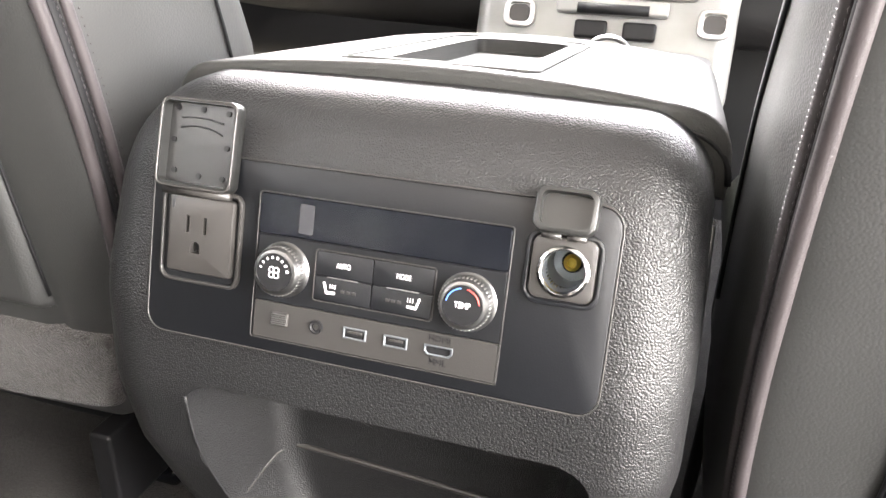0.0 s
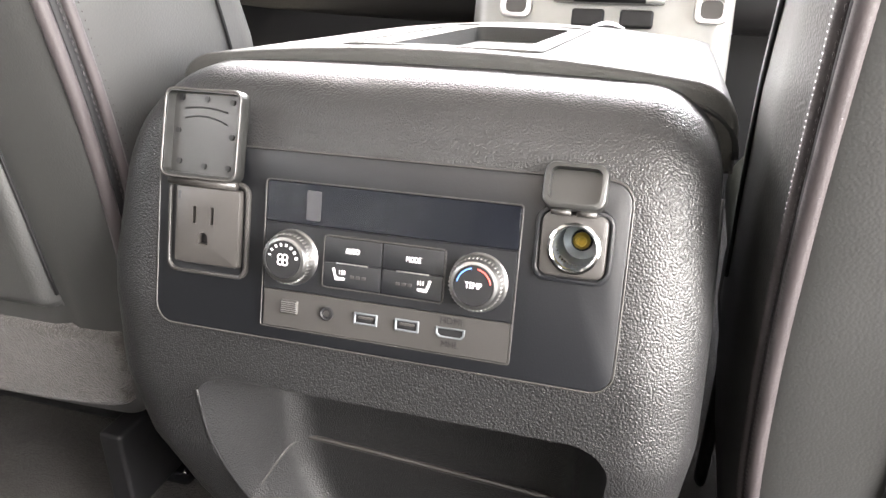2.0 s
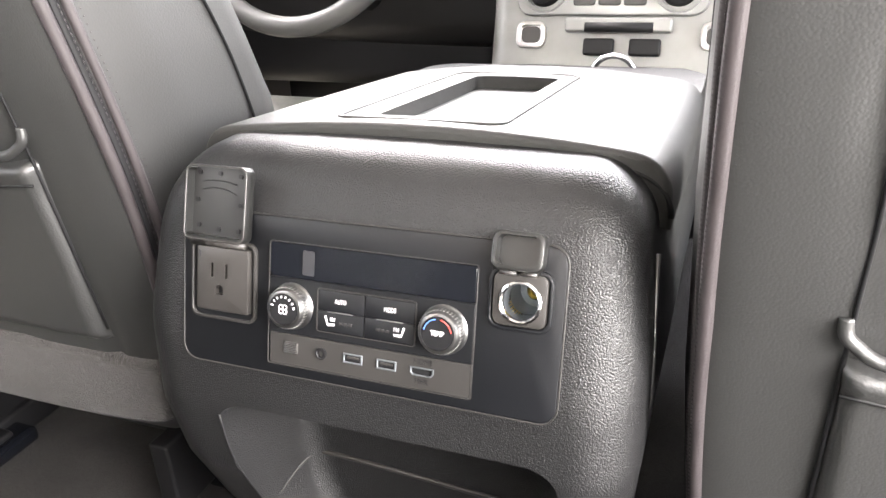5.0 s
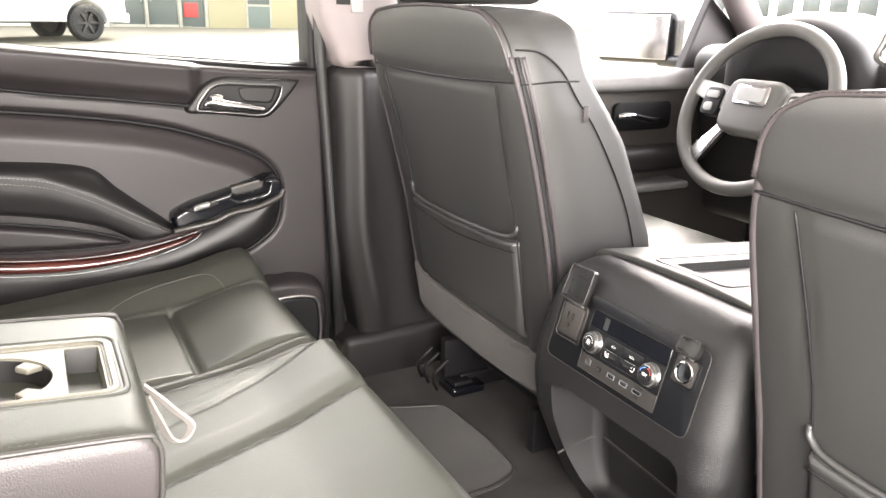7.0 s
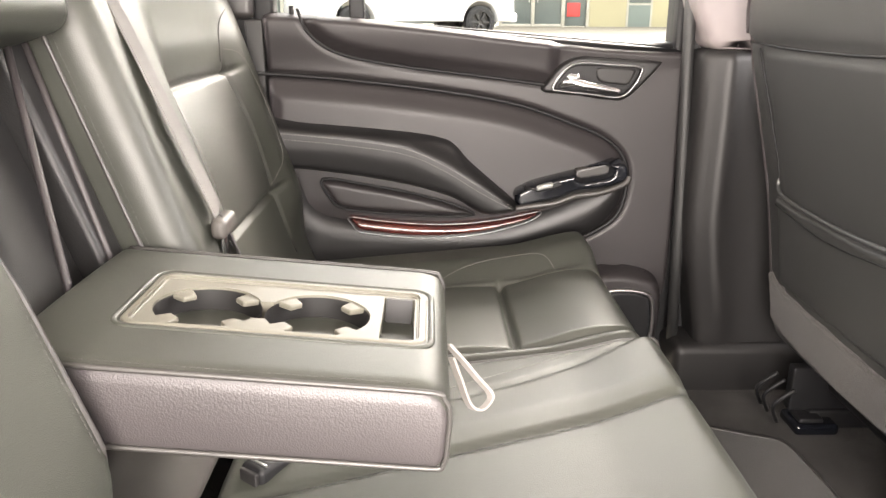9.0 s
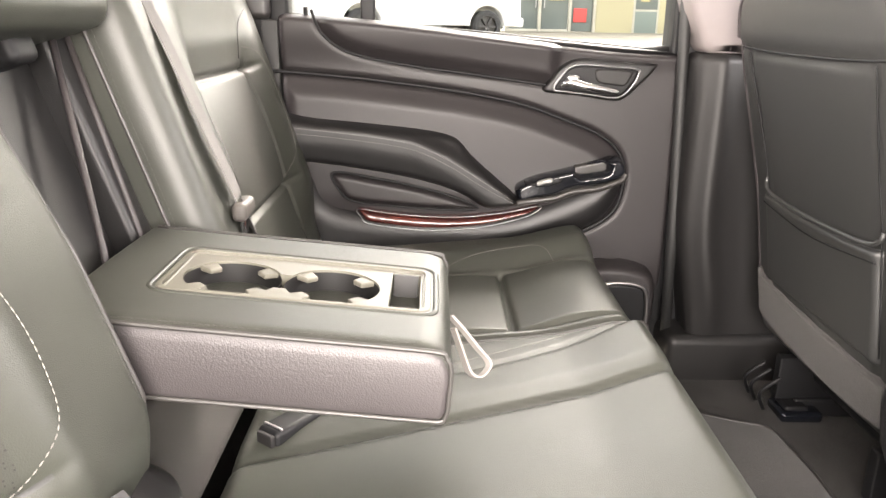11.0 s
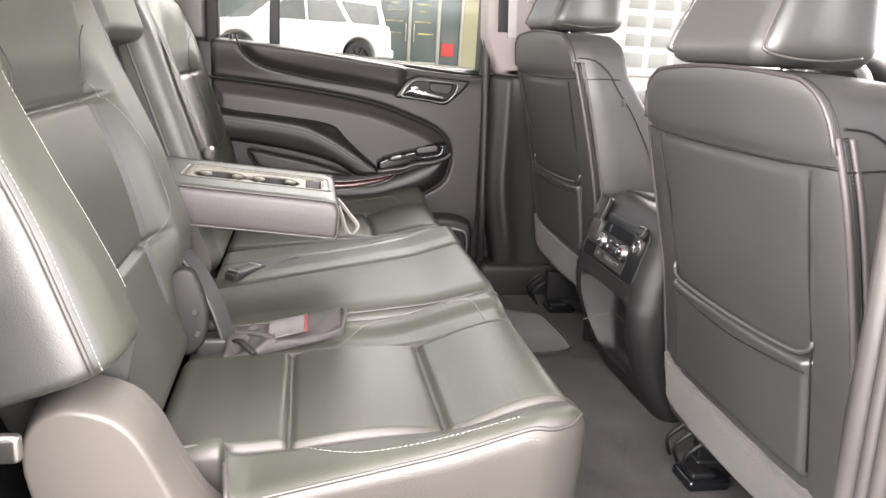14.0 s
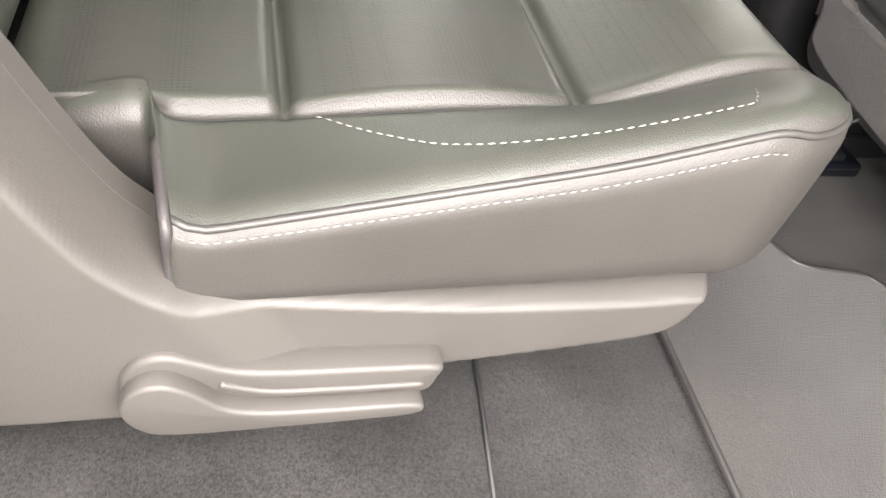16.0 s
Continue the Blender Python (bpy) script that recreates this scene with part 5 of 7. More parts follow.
# ---- front seats ----
def front_seat(cx, dy, dz, name, label):
    """A leather bucket seat; cx its middle, dy and dz how far it is set forward and up."""
    st = thing(name, label, "car seat", group="front seats", at=(cx, 0.3 + dy, 0.0))

    def rear_y(z):
        return np.interp(z, [0.10, 0.20, 0.30, 0.39, 0.52, 0.645, 0.72, 0.77], [0.050, 0.040, 0.026, 0.011, -0.022, -0.056, -0.072, -0.078])

    def front_y(z):
        return np.interp(z, [0.10, 0.25, 0.39, 0.55, 0.65, 0.72, 0.77], [0.28, 0.25, 0.222, 0.150, 0.078, 0.062, 0.030])

    def half(z):
        return np.interp(z, [0.10, 0.20, 0.30, 0.45, 0.60, 0.65, 0.695, 0.724, 0.752], [0.238, 0.250, 0.257, 0.260, 0.257, 0.251, 0.240, 0.224, 0.19])

    z_top = 0.740

    def side(u):
        """How far the flanks swell beyond the rear face, most on the console's side."""
        return np.where(np.asarray(u) * cx < 0, 0.013, 0.003)

    def shape(P):
        P = P.copy()
        u, v, z = P[:, 0].copy(), P[:, 1].copy(), P[:, 2].copy()
        zz = z + 0.012 * (1 - (u / 0.25) ** 2) * sstep(0.6, 0.75, z)
        hw = half(z)
        yb, yf = rear_y(z), front_y(z)
        t = v  # 0 at the rear face, 1 at the front
        x = u / 0.25 * (hw + side(u) * sstep(0.0, 0.45, t))
        y = yb + (yf - yb) * t
        rear = sstep(0.25, 0.0, t)
        y += rear * (0.006 * (np.abs(u) / 0.25) ** 3)          # rear face rounds off to the sides
        P2 = np.stack([x, zz], 1)
        y += rear * -groove(P2, [(-0.26, 0.646), (-0.1, 0.639), (0.1, 0.639), (0.26, 0.646)], 0.005, 0.007)
        y -= rear * 0.004 * sstep(0.645, 0.66, zz)               # the shoulder panel stands proud
        for s in (-1, 1):
            y += rear * -groove(P2, [(s * 0.203, 0.64), (s * 0.19, 0.5), (s * 0.186, 0.395), (s * 0.186, 0.12)], 0.004, 0.005)
        frontm = sstep(0.6, 1.0, t)
        y -= frontm * 0.03 * sstep(0.2, 0.1, np.abs(u))        # hollow between the bolsters
        return np.stack([cx + x, y + dy, zz + dz], 1)

    back = rbox((-0.25, 0.0, 0.10), (0.25, 1.0, z_top), 0.03, (40, 14, 56), 4,
                lambda P: shape(P))
    part("backrest", back, VINYL, st, "charcoal leather backrest")

    # map pocket on the rear face
    def on_back(a, z, off=0.0):
        return (cx + a, float(rear_y(z)) + dy + 0.006 * (abs(a) / 0.25) ** 3 - off, z + dz)

    def sheet(outline, height, rw, f=None, res=0.0045):
        V, F = pad(outline, height, rw, res, 0.014, f)
        W = [(cx + a, float(rear_y(z)) + dy + 0.006 * (abs(a) / 0.25) ** 3 - h, z + dz) for a, z, h in V]
        return normals_up(mesh(W, F), (0, -1, 0))

    pk = [(-0.190, 0.402), (-0.186, 0.385), (-0.1, 0.378), (0.1, 0.378), (0.186, 0.385), (0.190, 0.402), (0.188, 0.28), (0.186, 0.205), (-0.186, 0.215), (-0.188, 0.28)]
    pocket = part("map_pocket", sheet(pk, 0.010, 0.012, lambda P, d: 0.004 * np.exp(-((P[:, 1] - 0.378) / 0.012) ** 2)), VINYL, st, "stitched map pocket")
    part("pocket_hem", tube(spline([on_back(-0.191, 0.412, 0.0), on_back(-0.186, 0.398, 0.005), on_back(-0.15, 0.387, 0.010), on_back(0.0, 0.382, 0.011), on_back(0.15, 0.387, 0.010), on_back(0.186, 0.398, 0.005), on_back(0.191, 0.412, 0.0)], 8),
                            0.004, 8), VINYL, pocket)
    part("pocket_seam", tube(spline([on_back(-0.188, 0.366, 0.0115), on_back(0.0, 0.352, 0.0125), on_back(0.188, 0.366, 0.0115)], 10), 0.0012, 6), BLACK, pocket)
    for e in (-1, 1):
        part("back_seam", tube(spline([on_back(e * 0.203, 0.636, 0.0005), on_back(e * 0.19, 0.5, 0.0005), on_back(e * 0.188, 0.41, 0.001), on_back(e * 0.188, 0.22, 0.001)], 8), 0.0014, 6), BLACK, st)
    part("shoulder_seam", tube(spline([on_back(-0.250, 0.645, -0.002), on_back(-0.1, 0.640, -0.001), on_back(0.1, 0.640, -0.001), on_back(0.250, 0.645, -0.002)], 10), 0.0020, 6), BLACK, st)
    # carpeted flap along the foot
    sk = spline([(-0.238, 0.224), (-0.19, 0.208), (0.0, 0.198), (0.19, 0.190), (0.238, 0.189), (0.230, 0.14), (0.205, 0.114), (0.0, 0.110), (-0.205, 0.125), (-0.230, 0.165)], 5, True)
    part("kick_flap", sheet(sk, 0.008, 0.006), CARPET_LIGHT, st, "grey carpet kick flap")
    # side piping and its stitched seam
    for s in (-1, 1):
        def flank(y, z, lift=0.0012):
            t = (y - float(rear_y(z))) / (float(front_y(z)) - float(rear_y(z)))
            return (cx + s * (float(half(z)) + float(side(s)) * float(sstep(0.0, 0.45, t)) + lift), y + dy, z + dz)

        def edge(o, lift):
            """A line up the flank, o ahead of the rear panel's corner."""
            return spline([flank(float(rear_y(z)) + 0.011 + o, z, lift) for z in (0.16, 0.25, 0.36, 0.48, 0.60, 0.68)], 8)

        line, front = edge(0.0, -0.0012), edge(0.0170, 0.0004)
        part("piping", join(tube(line, 0.0048, 8), stitches(line, 0.0016, 0.0020, 0.0054)), RIBBED, st, "ribbed taupe edge piping")
        part("edge_strip", tube(edge(0.0085, -0.0002), 0.0044, 8, flat=0.5), BLACK, st, "dark stitched edge strip")
        part("piping", join(tube(front, 0.0040, 7), stitches(front, 0.0014, 0.0018, 0.0046)), RIBBED, st)
        part("stitching", stitches(edge(0.0085, 0.0030), 0.003, 0.002, 0.0006), RIBBED, st)
        part("stitching", stitches(edge(0.0245, 0.0008), 0.0012, 0.0045, 0.0007), RIBBED, st)

        seam = spline([flank(*p) for p in ((-0.046, 0.690), (-0.010, 0.686), (0.024, 0.662), (0.052, 0.620), (0.095, 0.563), (0.150, 0.466), (0.182, 0.384), (0.20, 0.30))], 8)
        part("side_seam", tube(seam, 0.0016, 6), BLACK, st)
        part("yoke_seam", tube(spline([flank(*p) for p in ((-0.044, 0.641), (0.010, 0.646), (0.055, 0.646))], 8), 0.0014, 6), BLACK, st)
        tag = flank(0.067, 0.598)
        part("airbag_tag", rbox((tag[0] - 0.002, tag[1] - 0.005, tag[2] - 0.012), (tag[0] + 0.002, tag[1] + 0.005, tag[2] + 0.012), 0.001, k=1), LEATHER_SIDE, st)
    # the rear panel's piped edge, up both sides and over the top
    r = 0.034
    box = [(-0.25, z) for z in np.linspace(0.66, z_top - r, 5)]
    box += [(-0.25 + r * (1 - math.cos(a)), z_top - r + r * math.sin(a)) for a in np.linspace(0.2, 1.57, 7)]
    box += [(u, z_top) for u in np.linspace(-0.19, 0.19, 20)] + [(-u, z) for u, z in reversed(box)]
    rim = shape(np.array([(u, 0.012, z) for u, z in box]))
    part("top_piping", tube(rim, 0.0030, 7), RIBBED, st, "piped upper edge")
    part("stitching", stitches(rim + (0, -0.0035, 0.0008), 0.004, 0.0022, 0.0006), BLACK, st)
    part("top_seam", tube(shape(np.array([(u, 0.085, z) for u, z in box])) + (0, 0, 0.0004), 0.0014, 6), BLACK, st)

    # headrest
    def head(P):
        P = P.copy()
        z = P[:, 2]
        P[:, 0] *= 1 - 0.22 * sstep(0.79, 0.99, z) - 0.16 * sstep(-0.02, 0.10, P[:, 1])
        P[:, 1] += 0.075 * np.clip((z - 0.775) / 0.19, 0, 1) * sstep(0.115, -0.05, P[:, 1]) - 0.010 * (P[:, 0] / 0.14) ** 2 * (P[:, 1] < 0)
        return P + np.array([cx, dy - (0.046 if cx > 0 else 0.028), dz - 0.014])

    hr = part("headrest", rbox((-0.132, -0.05, 0.768), (0.132, 0.145, 0.975), 0.035, (30, 12, 20), 5, head), VINYL, st, "padded leather headrest")
    for e in (-1, 1):
        rim = np.array([(0.132, 0.110, 0.785), (0.1335, 0.06, 0.779), (0.1335, 0.0, 0.779), (0.1310, -0.034, 0.786), (0.1265, -0.0435, 0.80), (0.1255, -0.0445, 0.85), (0.1255, -0.044, 0.90), (0.1255, -0.043, 0.95)])
        rim[:, 0] *= e
        part("headrest_seam", tube(spline(head(rim), 6), 0.0022, 6), PIPING, hr)
        part("stitching", stitches(spline(head(rim + (0, 0.006, 0)), 8) + (e * 0.0006, 0, 0), 0.004, 0.002, 0.0006), PIPING, hr)
    for s in (-1, 1):
        part("headrest_post", tube([(cx + s * 0.06, dy - 0.01, 0.72 + dz), (cx + s * 0.06, dy - 0.01, 0.78 + dz)], 0.006, 10), CHROME, hr)
    # cushion and base
    part("cushion", rbox((cx - 0.25, 0.13 + dy, 0.14 + dz * 0.8), (cx + 0.25, 0.66 + dy, 0.245 + dz), 0.05, (12, 12, 4), 4,
                         lambda P: P + np.column_stack([np.zeros(len(P)), np.zeros(len(P)), 0.04 * sstep(0.15 + dy, 0.65 + dy, P[:, 1])])), LEATHER, st, "charcoal leather cushion")
    part("base_trim", rbox((cx - 0.24, 0.14 + dy, 0.06), (cx + 0.24, 0.62 + dy, 0.18 + dz), 0.03), BLACK, st)
    for s in (-1, 1):
        inner = s * cx < 0
        back = (0.035 if inner else 0.12) if cx > 0 else (0.15 if inner else 0.075)
        mid = cx + s * 0.15 + (0.014 if inner and cx > 0 else 0.0)
        r = part("track", rbox((cx + s * 0.17 - 0.022, 0.05 + back, -0.005), (cx + s * 0.17 + 0.022, 0.62, 0.035), 0.006), BLACK, st, "black seat track")
        part("track_cover", rbox((mid - 0.036, 0.012 + back, 0.0), (mid + 0.036, 0.095 + back, 0.022), 0.008, (2, 2, 1), 3), GLOSS, r, "black plastic end cap")
        part("cap_ridge", rbox((mid - 0.024, 0.022 + back, 0.018), (mid + 0.024, 0.070 + back, 0.030), 0.006, (2, 2, 1), 3), BLACK, r)
        part("track_bolt", lathe([(0.008, 0), (0.008, 0.005), (0.005, 0.007), (0.0, 0.007)], 12, Matrix.Translation((mid - 0.027, 0.035 + back, 0.020))), CHROME, r)
        part("riser", rbox((cx + s * 0.17 - 0.012, 0.09, 0.03), (cx + s * 0.17 + 0.012, 0.4, 0.12), 0.004), BLACK, r)
    for i, p in enumerate(((-0.19, 0.06), (-0.16, 0.075), (-0.12, 0.065))):
        part("wire_loop", tube(spline([(cx + p[0], 0.05, 0.03), (cx + p[0] + 0.02, 0.03, 0.075), (cx + p[0] + 0.03, 0.06, 0.11)], 6), 0.004, 6), BLACK, st)
    return st


front_seat(0.471, 0.0, 0.0, "passenger_seat", "charcoal leather front seat seen from behind, stitched map pocket")
front_seat(-0.472, 0.017, 0.063, "driver_seat", "charcoal leather driver's seat, raised, with stitched map pocket")


# ---- rear seats ----
BU, BN = np.array([0, -0.311, 0.950]), np.array([0, 0.950, 0.311])
BO = np.array([0, -0.833, 0.30])


def back_point(x, u, n):
    """A place on a rear backrest: u up along it, n out of its insert."""
    x, u, n = np.broadcast_arrays(np.asarray(x, float), np.asarray(u, float), np.asarray(n, float))
    return np.stack([x, BO[1] + u * BU[1] + n * BN[1], BO[2] + u * BU[2] + n * BN[2]], -1)


def u_of(z):
    return (z - 0.30) / 0.95


def backrest(parent, x0, x1, ins0, ins1, outer, u0=0.05, u1=0.62):
    """A quilted leather backrest between x0 and x1, its insert from ins0 to ins1; outer: the side with the thick bolster."""
    w = x1 - x0
    seams = (u_of(0.655), u_of(0.445))

    def front(x, u):
        side = np.maximum(sstep(ins0 + 0.01, ins0 - 0.07, x), sstep(ins1 - 0.01, ins1 + (0.05 if outer > 0 else 0.07), x))
        n = (0.039 * (1 - 0.6 * sstep(0.25, 0.5, u)) if outer > 0 else 0.027 * (1 - 0.5 * sstep(0.45, 0.6, u))) * side * sstep(0.02, 0.14, u)
        if outer > 0:
            n = n + 0.016 * sstep(0.33, 0.17, u) * sstep(0.615, 0.655, x) * sstep(0.757, 0.70, x) * sstep(0.04, 0.12, u)
        n -= 0.03 * sstep(u1 - 0.08, u1, u)
        mid = 1 - side
        for s in seams:
            n += mid * -0.011 * np.exp(-((u - s) / 0.0045) ** 2)
        n += mid * 0.012 * sstep(0.0, 0.06, u - seams[0])
        n += mid * 0.008 * np.sin(np.clip((u - seams[1]) / (seams[0] - seams[1]), 0, 1) * math.pi)
        for e in (ins0, ins1):
            n += -0.007 * np.exp(-((x - e) / 0.0042) ** 2) * sstep(0.02, 0.1, u) * sstep(seams[0] + 0.03, seams[0], u)
        n += 0.016 * np.exp(-((u - 0.53) / 0.07) ** 2) * mid
        return n

    def foot(x, u):
        """The thick bolster of the door side ends higher than the rest."""
        return u + (0.160 * sstep(0.622, 0.648, x) * np.clip((0.30 - u) / 0.35, 0, 1) if outer > 0 else 0.0)

    me = rbox((x0, u0, -0.13), (x1, u1, 0.0), 0.032, (int(w / 0.0045), int((u1 - u0) / 0.0045), 6), 4,
              lambda P: back_point(P[:, 0], foot(P[:, 0], P[:, 1]), P[:, 2] + sstep(-0.09, 0.0, P[:, 2]) * front(P[:, 0], foot(P[:, 0], P[:, 1]))))
    me.flip_normals()
    me.materials.append(LEATHER)
    me.materials.append(PERFORATED)
    me.materials.append(VINYL)
    for p in me.polygons:
        u = (p.center.z - 0.30) / 0.95
        # Door-side faces take a darker colour to offset the strong light there.
        if outer > 0 and p.normal.x > 0.6:
            p.material_index = 2
        elif p.normal.y > 0.4 and ins0 - 0.03 < p.center.x < ins1 + 0.03 and seams[1] < u < seams[0] + 0.02:
            p.material_index = 1
    ob = part("backrest", me, LEATHER, parent, "quilted charcoal leather backrest")

    def on(line, lift=0.001):
        a = np.array(line)
        return back_point(a[:, 0], a[:, 1], front(a[:, 0], a[:, 1]) + lift)

    for u in seams:
        part("seam", tube(on([(x, u) for x in np.linspace(ins0, ins1, 50)], 0.0), 0.0012, 5), SEAM, parent)
    for e in (ins0, ins1):
        part("seam", tube(on([(e, u) for u in np.linspace(0.03, seams[0] + 0.01, 60)], 0.0), 0.0012, 5), SEAM, parent)
    # the bolsters' upper seams, bowing in over the insert
    for e, d in ((ins0, -1), (ins1, 1))[: 2 if outer > 0 else 1]:
        bow = spline([(e - d * 0.012, seams[0] + 0.018), (e - d * 0.010, seams[0] + 0.045), (e - d * 0.002, seams[0] + 0.062), (e + d * 0.022, seams[0] + 0.085), (e + d * 0.060, seams[0] + 0.10)], 8)
        part("seam", tube(on([tuple(p) for p in bow], 0.0002), 0.0013, 5), SEAM, parent)
    return ob, on


def cushion_r_top(x, y):
    """Height of the right cushion's top."""
    mid = 0.281 + 0.06 * (y + 0.40) + 0.030 * sstep(-0.46, -0.31, y)
    edge = 0.340 + 0.235 * (y + 0.329)
    inner = 0.260 + 0.07 * (y + 0.6) + 0.042 * sstep(-0.52, -0.28, y)
    edge = edge + 0.03 * sstep(-0.70, -0.755, y) - 0.014 * sstep(-0.345, -0.29, y)
    w = sstep(0.600, 0.69, x)
    z = mid * (1 - w) + edge * w
    wi = sstep(0.345, 0.27, x)
    z = z * (1 - wi) + (inner + 0.010 * sstep(0.27, 0.23, x)) * wi
    inside = sstep(0.315, 0.34, x) * sstep(0.632, 0.61, x)
    for s in (-0.460, -0.66):
        z += inside * -0.011 * np.exp(-((y - s) / 0.005) ** 2)
    a = np.clip(((y + 0.460) / 0.17), 0, 1)
    b = np.clip(((y + 0.66) / 0.20), 0, 1)
    z += inside * (0.010 * np.sin(a * math.pi) * (y > -0.460) + 0.010 * np.sin(b * math.pi) * (y <= -0.460) * (y > -0.66) + 0.006 * (y < -0.66))
    for e in (0.322, 0.622):
        z += -0.008 * np.exp(-((x - e) / 0.0045) ** 2) * sstep(-0.8, -0.75, y)
    return z


def slab(x0, x1, y0, y1, zb, top, r=0.03, res=0.008, sides=None):
    def f(P):
        P = P.copy()
        t = np.clip((P[:, 2] - zb) / (0.30 - zb), 0, 1)
        z = zb + (top(P[:, 0], P[:, 1]) - zb) * t
        if sides is not None:
            P[:, 0], P[:, 1] = sides(P[:, 0], P[:, 1], t)
        P[:, 2] = z
        return P

    return rbox((x0, y0, zb), (x1, y1, 0.30), r, (int((x1 - x0) / res), int((y1 - y0) / res), 5), 5, f)


def build_right_seat():
    st = thing("single_car_seat", "charcoal leather single rear seat with light stitching", "car seat", group="rear seats", at=(0.45, -0.55, 0.03))

    def sides(x, y, t):
        y = y - 0.008 * (1 - t) ** 3 * sstep(-0.45, -0.29, y)
        x = x - 0.09 * sstep(-0.724, -0.742, y) * sstep(0.60, 0.70, x) - 0.014 * sstep(0.24, 0.06, t) * sstep(0.64, 0.70, x)
        return x, y - 0.050 * np.clip((x - 0.635) / 0.08, 0, 1) ** 2.5 * sstep(-0.5, -0.30, y)

    cu = facing_tint(slab(0.183, 0.715, -0.83, -0.288, 0.175, cushion_r_top, 0.028, 0.0042, sides), LEATHER, LEATHER_FLANK, lambda c, n: n.x > 0.62)
    cu.materials.append(PERFORATED)
    for p in cu.polygons:
        if p.normal.z > 0.6 and 0.335 < p.center.x < 0.610 and -0.8 < p.center.y < -0.36:
            p.material_index = 2
    part("cushion", cu, LEATHER, st, "quilted leather cushion, its side tinted for the light")

    def top(line, lift=0.0):
        a = np.array(line)
        return np.column_stack([a, cushion_r_top(a[:, 0], a[:, 1]) + lift])

    def rim(x, y, t=0.93):
        z = 0.175 + (float(cushion_r_top(x, y)) - 0.175) * t
        a, b = sides(np.array(x), np.array(y), np.array(t))
        return np.array([float(a), float(b), z])

    run = [(0.7085, y) for y in np.linspace(-0.726, -0.318, 40)]
    run += [(0.6885 + 0.02 * math.cos(a), -0.318 + 0.022 * math.sin(a)) for a in np.linspace(0.2, 1.57, 7)] + [(x, -0.2955) for x in (0.67, 0.64, 0.60)]
    edge = np.array([rim(x, y) for x, y in run])
    part("piping", tube(edge, 0.0026, 7), PIPING, st)
    seam = np.array([rim(x + 0.0045, y, 0.86) for x, y in run[:40]]) + (0.0012, 0, 0)
    part("stitching", stitches(seam, 0.0042, 0.0024, 0.0006), THREAD, st)
    rear_roll = spline([rim(0.7085, -0.726, t) + (0.003, 0, 0) for t in (0.15, 0.35, 0.6, 0.93)] + [rim(0.70, -0.734, 0.95)], 5)
    part("rear_roll", tube(rear_roll, 0.0035, 8), LEATHER_SIDE, st)
    outer = spline([(0.628, -0.640), (0.655, -0.600), (0.676, -0.560), (0.686, -0.49), (0.685, -0.385), (0.678, -0.372), (0.656, -0.366)], 12)
    part("stitching", stitches([rim(p[0], p[1], 1.0) + (0, 0, 0.0006) for p in outer], 0.0045, 0.0025, 0.0007), THREAD, st)
    inner = spline([(0.328, -0.600), (0.275, -0.575), (0.222, -0.525), (0.205, -0.46), (0.203, -0.40), (0.215, -0.362), (0.25, -0.344), (0.312, -0.340)], 12)
    part("stitching", stitches(top(inner, 0.0012), 0.0045, 0.0020, 0.0009), THREAD, st)
    part("piping", tube(np.vstack([top([(0.198, y) for y in np.linspace(-0.78, -0.34, 30)], -0.004)]), 0.003, 7), PIPING, st)
    for y in (-0.460, -0.66):
        part("seam", tube(top([(x, y) for x in np.linspace(0.322, 0.622, 50)], 0.0), 0.0012, 5), SEAM, st)
    for x in (0.322, 0.622):
        part("seam", tube([rim(x, y, 1.0) for y in np.linspace(-0.74, -0.325, 60)], 0.0012, 5), SEAM, st)
    # plastic base with the recliner cover
    base = [(-0.842, 0.083), (-0.868, 0.096), (-0.892, 0.165), (-0.918, 0.240), (-0.933, 0.300), (-0.931, 0.342), (-0.914, 0.369), (-0.884, 0.382), (-0.850, 0.377), (-0.822, 0.362),
            (-0.801, 0.336), (-0.787, 0.306), (-0.772, 0.274), (-0.757, 0.247), (-0.742, 0.229), (-0.722, 0.213), (-0.69, 0.202), (-0.55, 0.187), (-0.43, 0.185), (-0.352, 0.188), (-0.353, 0.170),
            (-0.362, 0.147), (-0.385, 0.130), (-0.455, 0.118), (-0.56, 0.105), (-0.72, 0.087)]
    out = [tuple(p) for p in spline(base, 3, True)]
    mx = frame_matrix((0, 0, 0), (0, 1, 0), (0, 0, 1), (1, 0, 0))
    def rail_step(P, d):
        """The rail ahead of the recliner cover lies deeper than it."""
        ahead = ((P[:, 0] + 0.762) * 0.13 + (P[:, 1] - 0.262) * 0.075) / 0.150
        return -0.014 * sstep(-0.004, 0.045, ahead) * sstep(0.0, 0.006, d)

    V, F = pad(out, 0.062, lambda P: 0.0125 + 0 * P[:, 0], 0.0025, 0.0, rail_step)
    part("side_cover", normals_up(mesh(np.stack([0.668 + V[:, 2], V[:, 0], V[:, 1]], 1), F), (1, 0, 0)), SKIRT, st, "warm grey plastic side cover")
    part("cover_core", prism(out, 0.655, 0.6745, 0.0, 1, mx), SKIRT, st)
    part("base_frame", rbox((0.22, -0.83, 0.10), (0.66, -0.36, 0.20), 0.02), BLACK, st)
    for x in (0.27, 0.54):
        part("floor_leg", rbox((x, -0.80, -0.005), (x + 0.04, -0.56, 0.12), 0.01), PLASTIC, st)
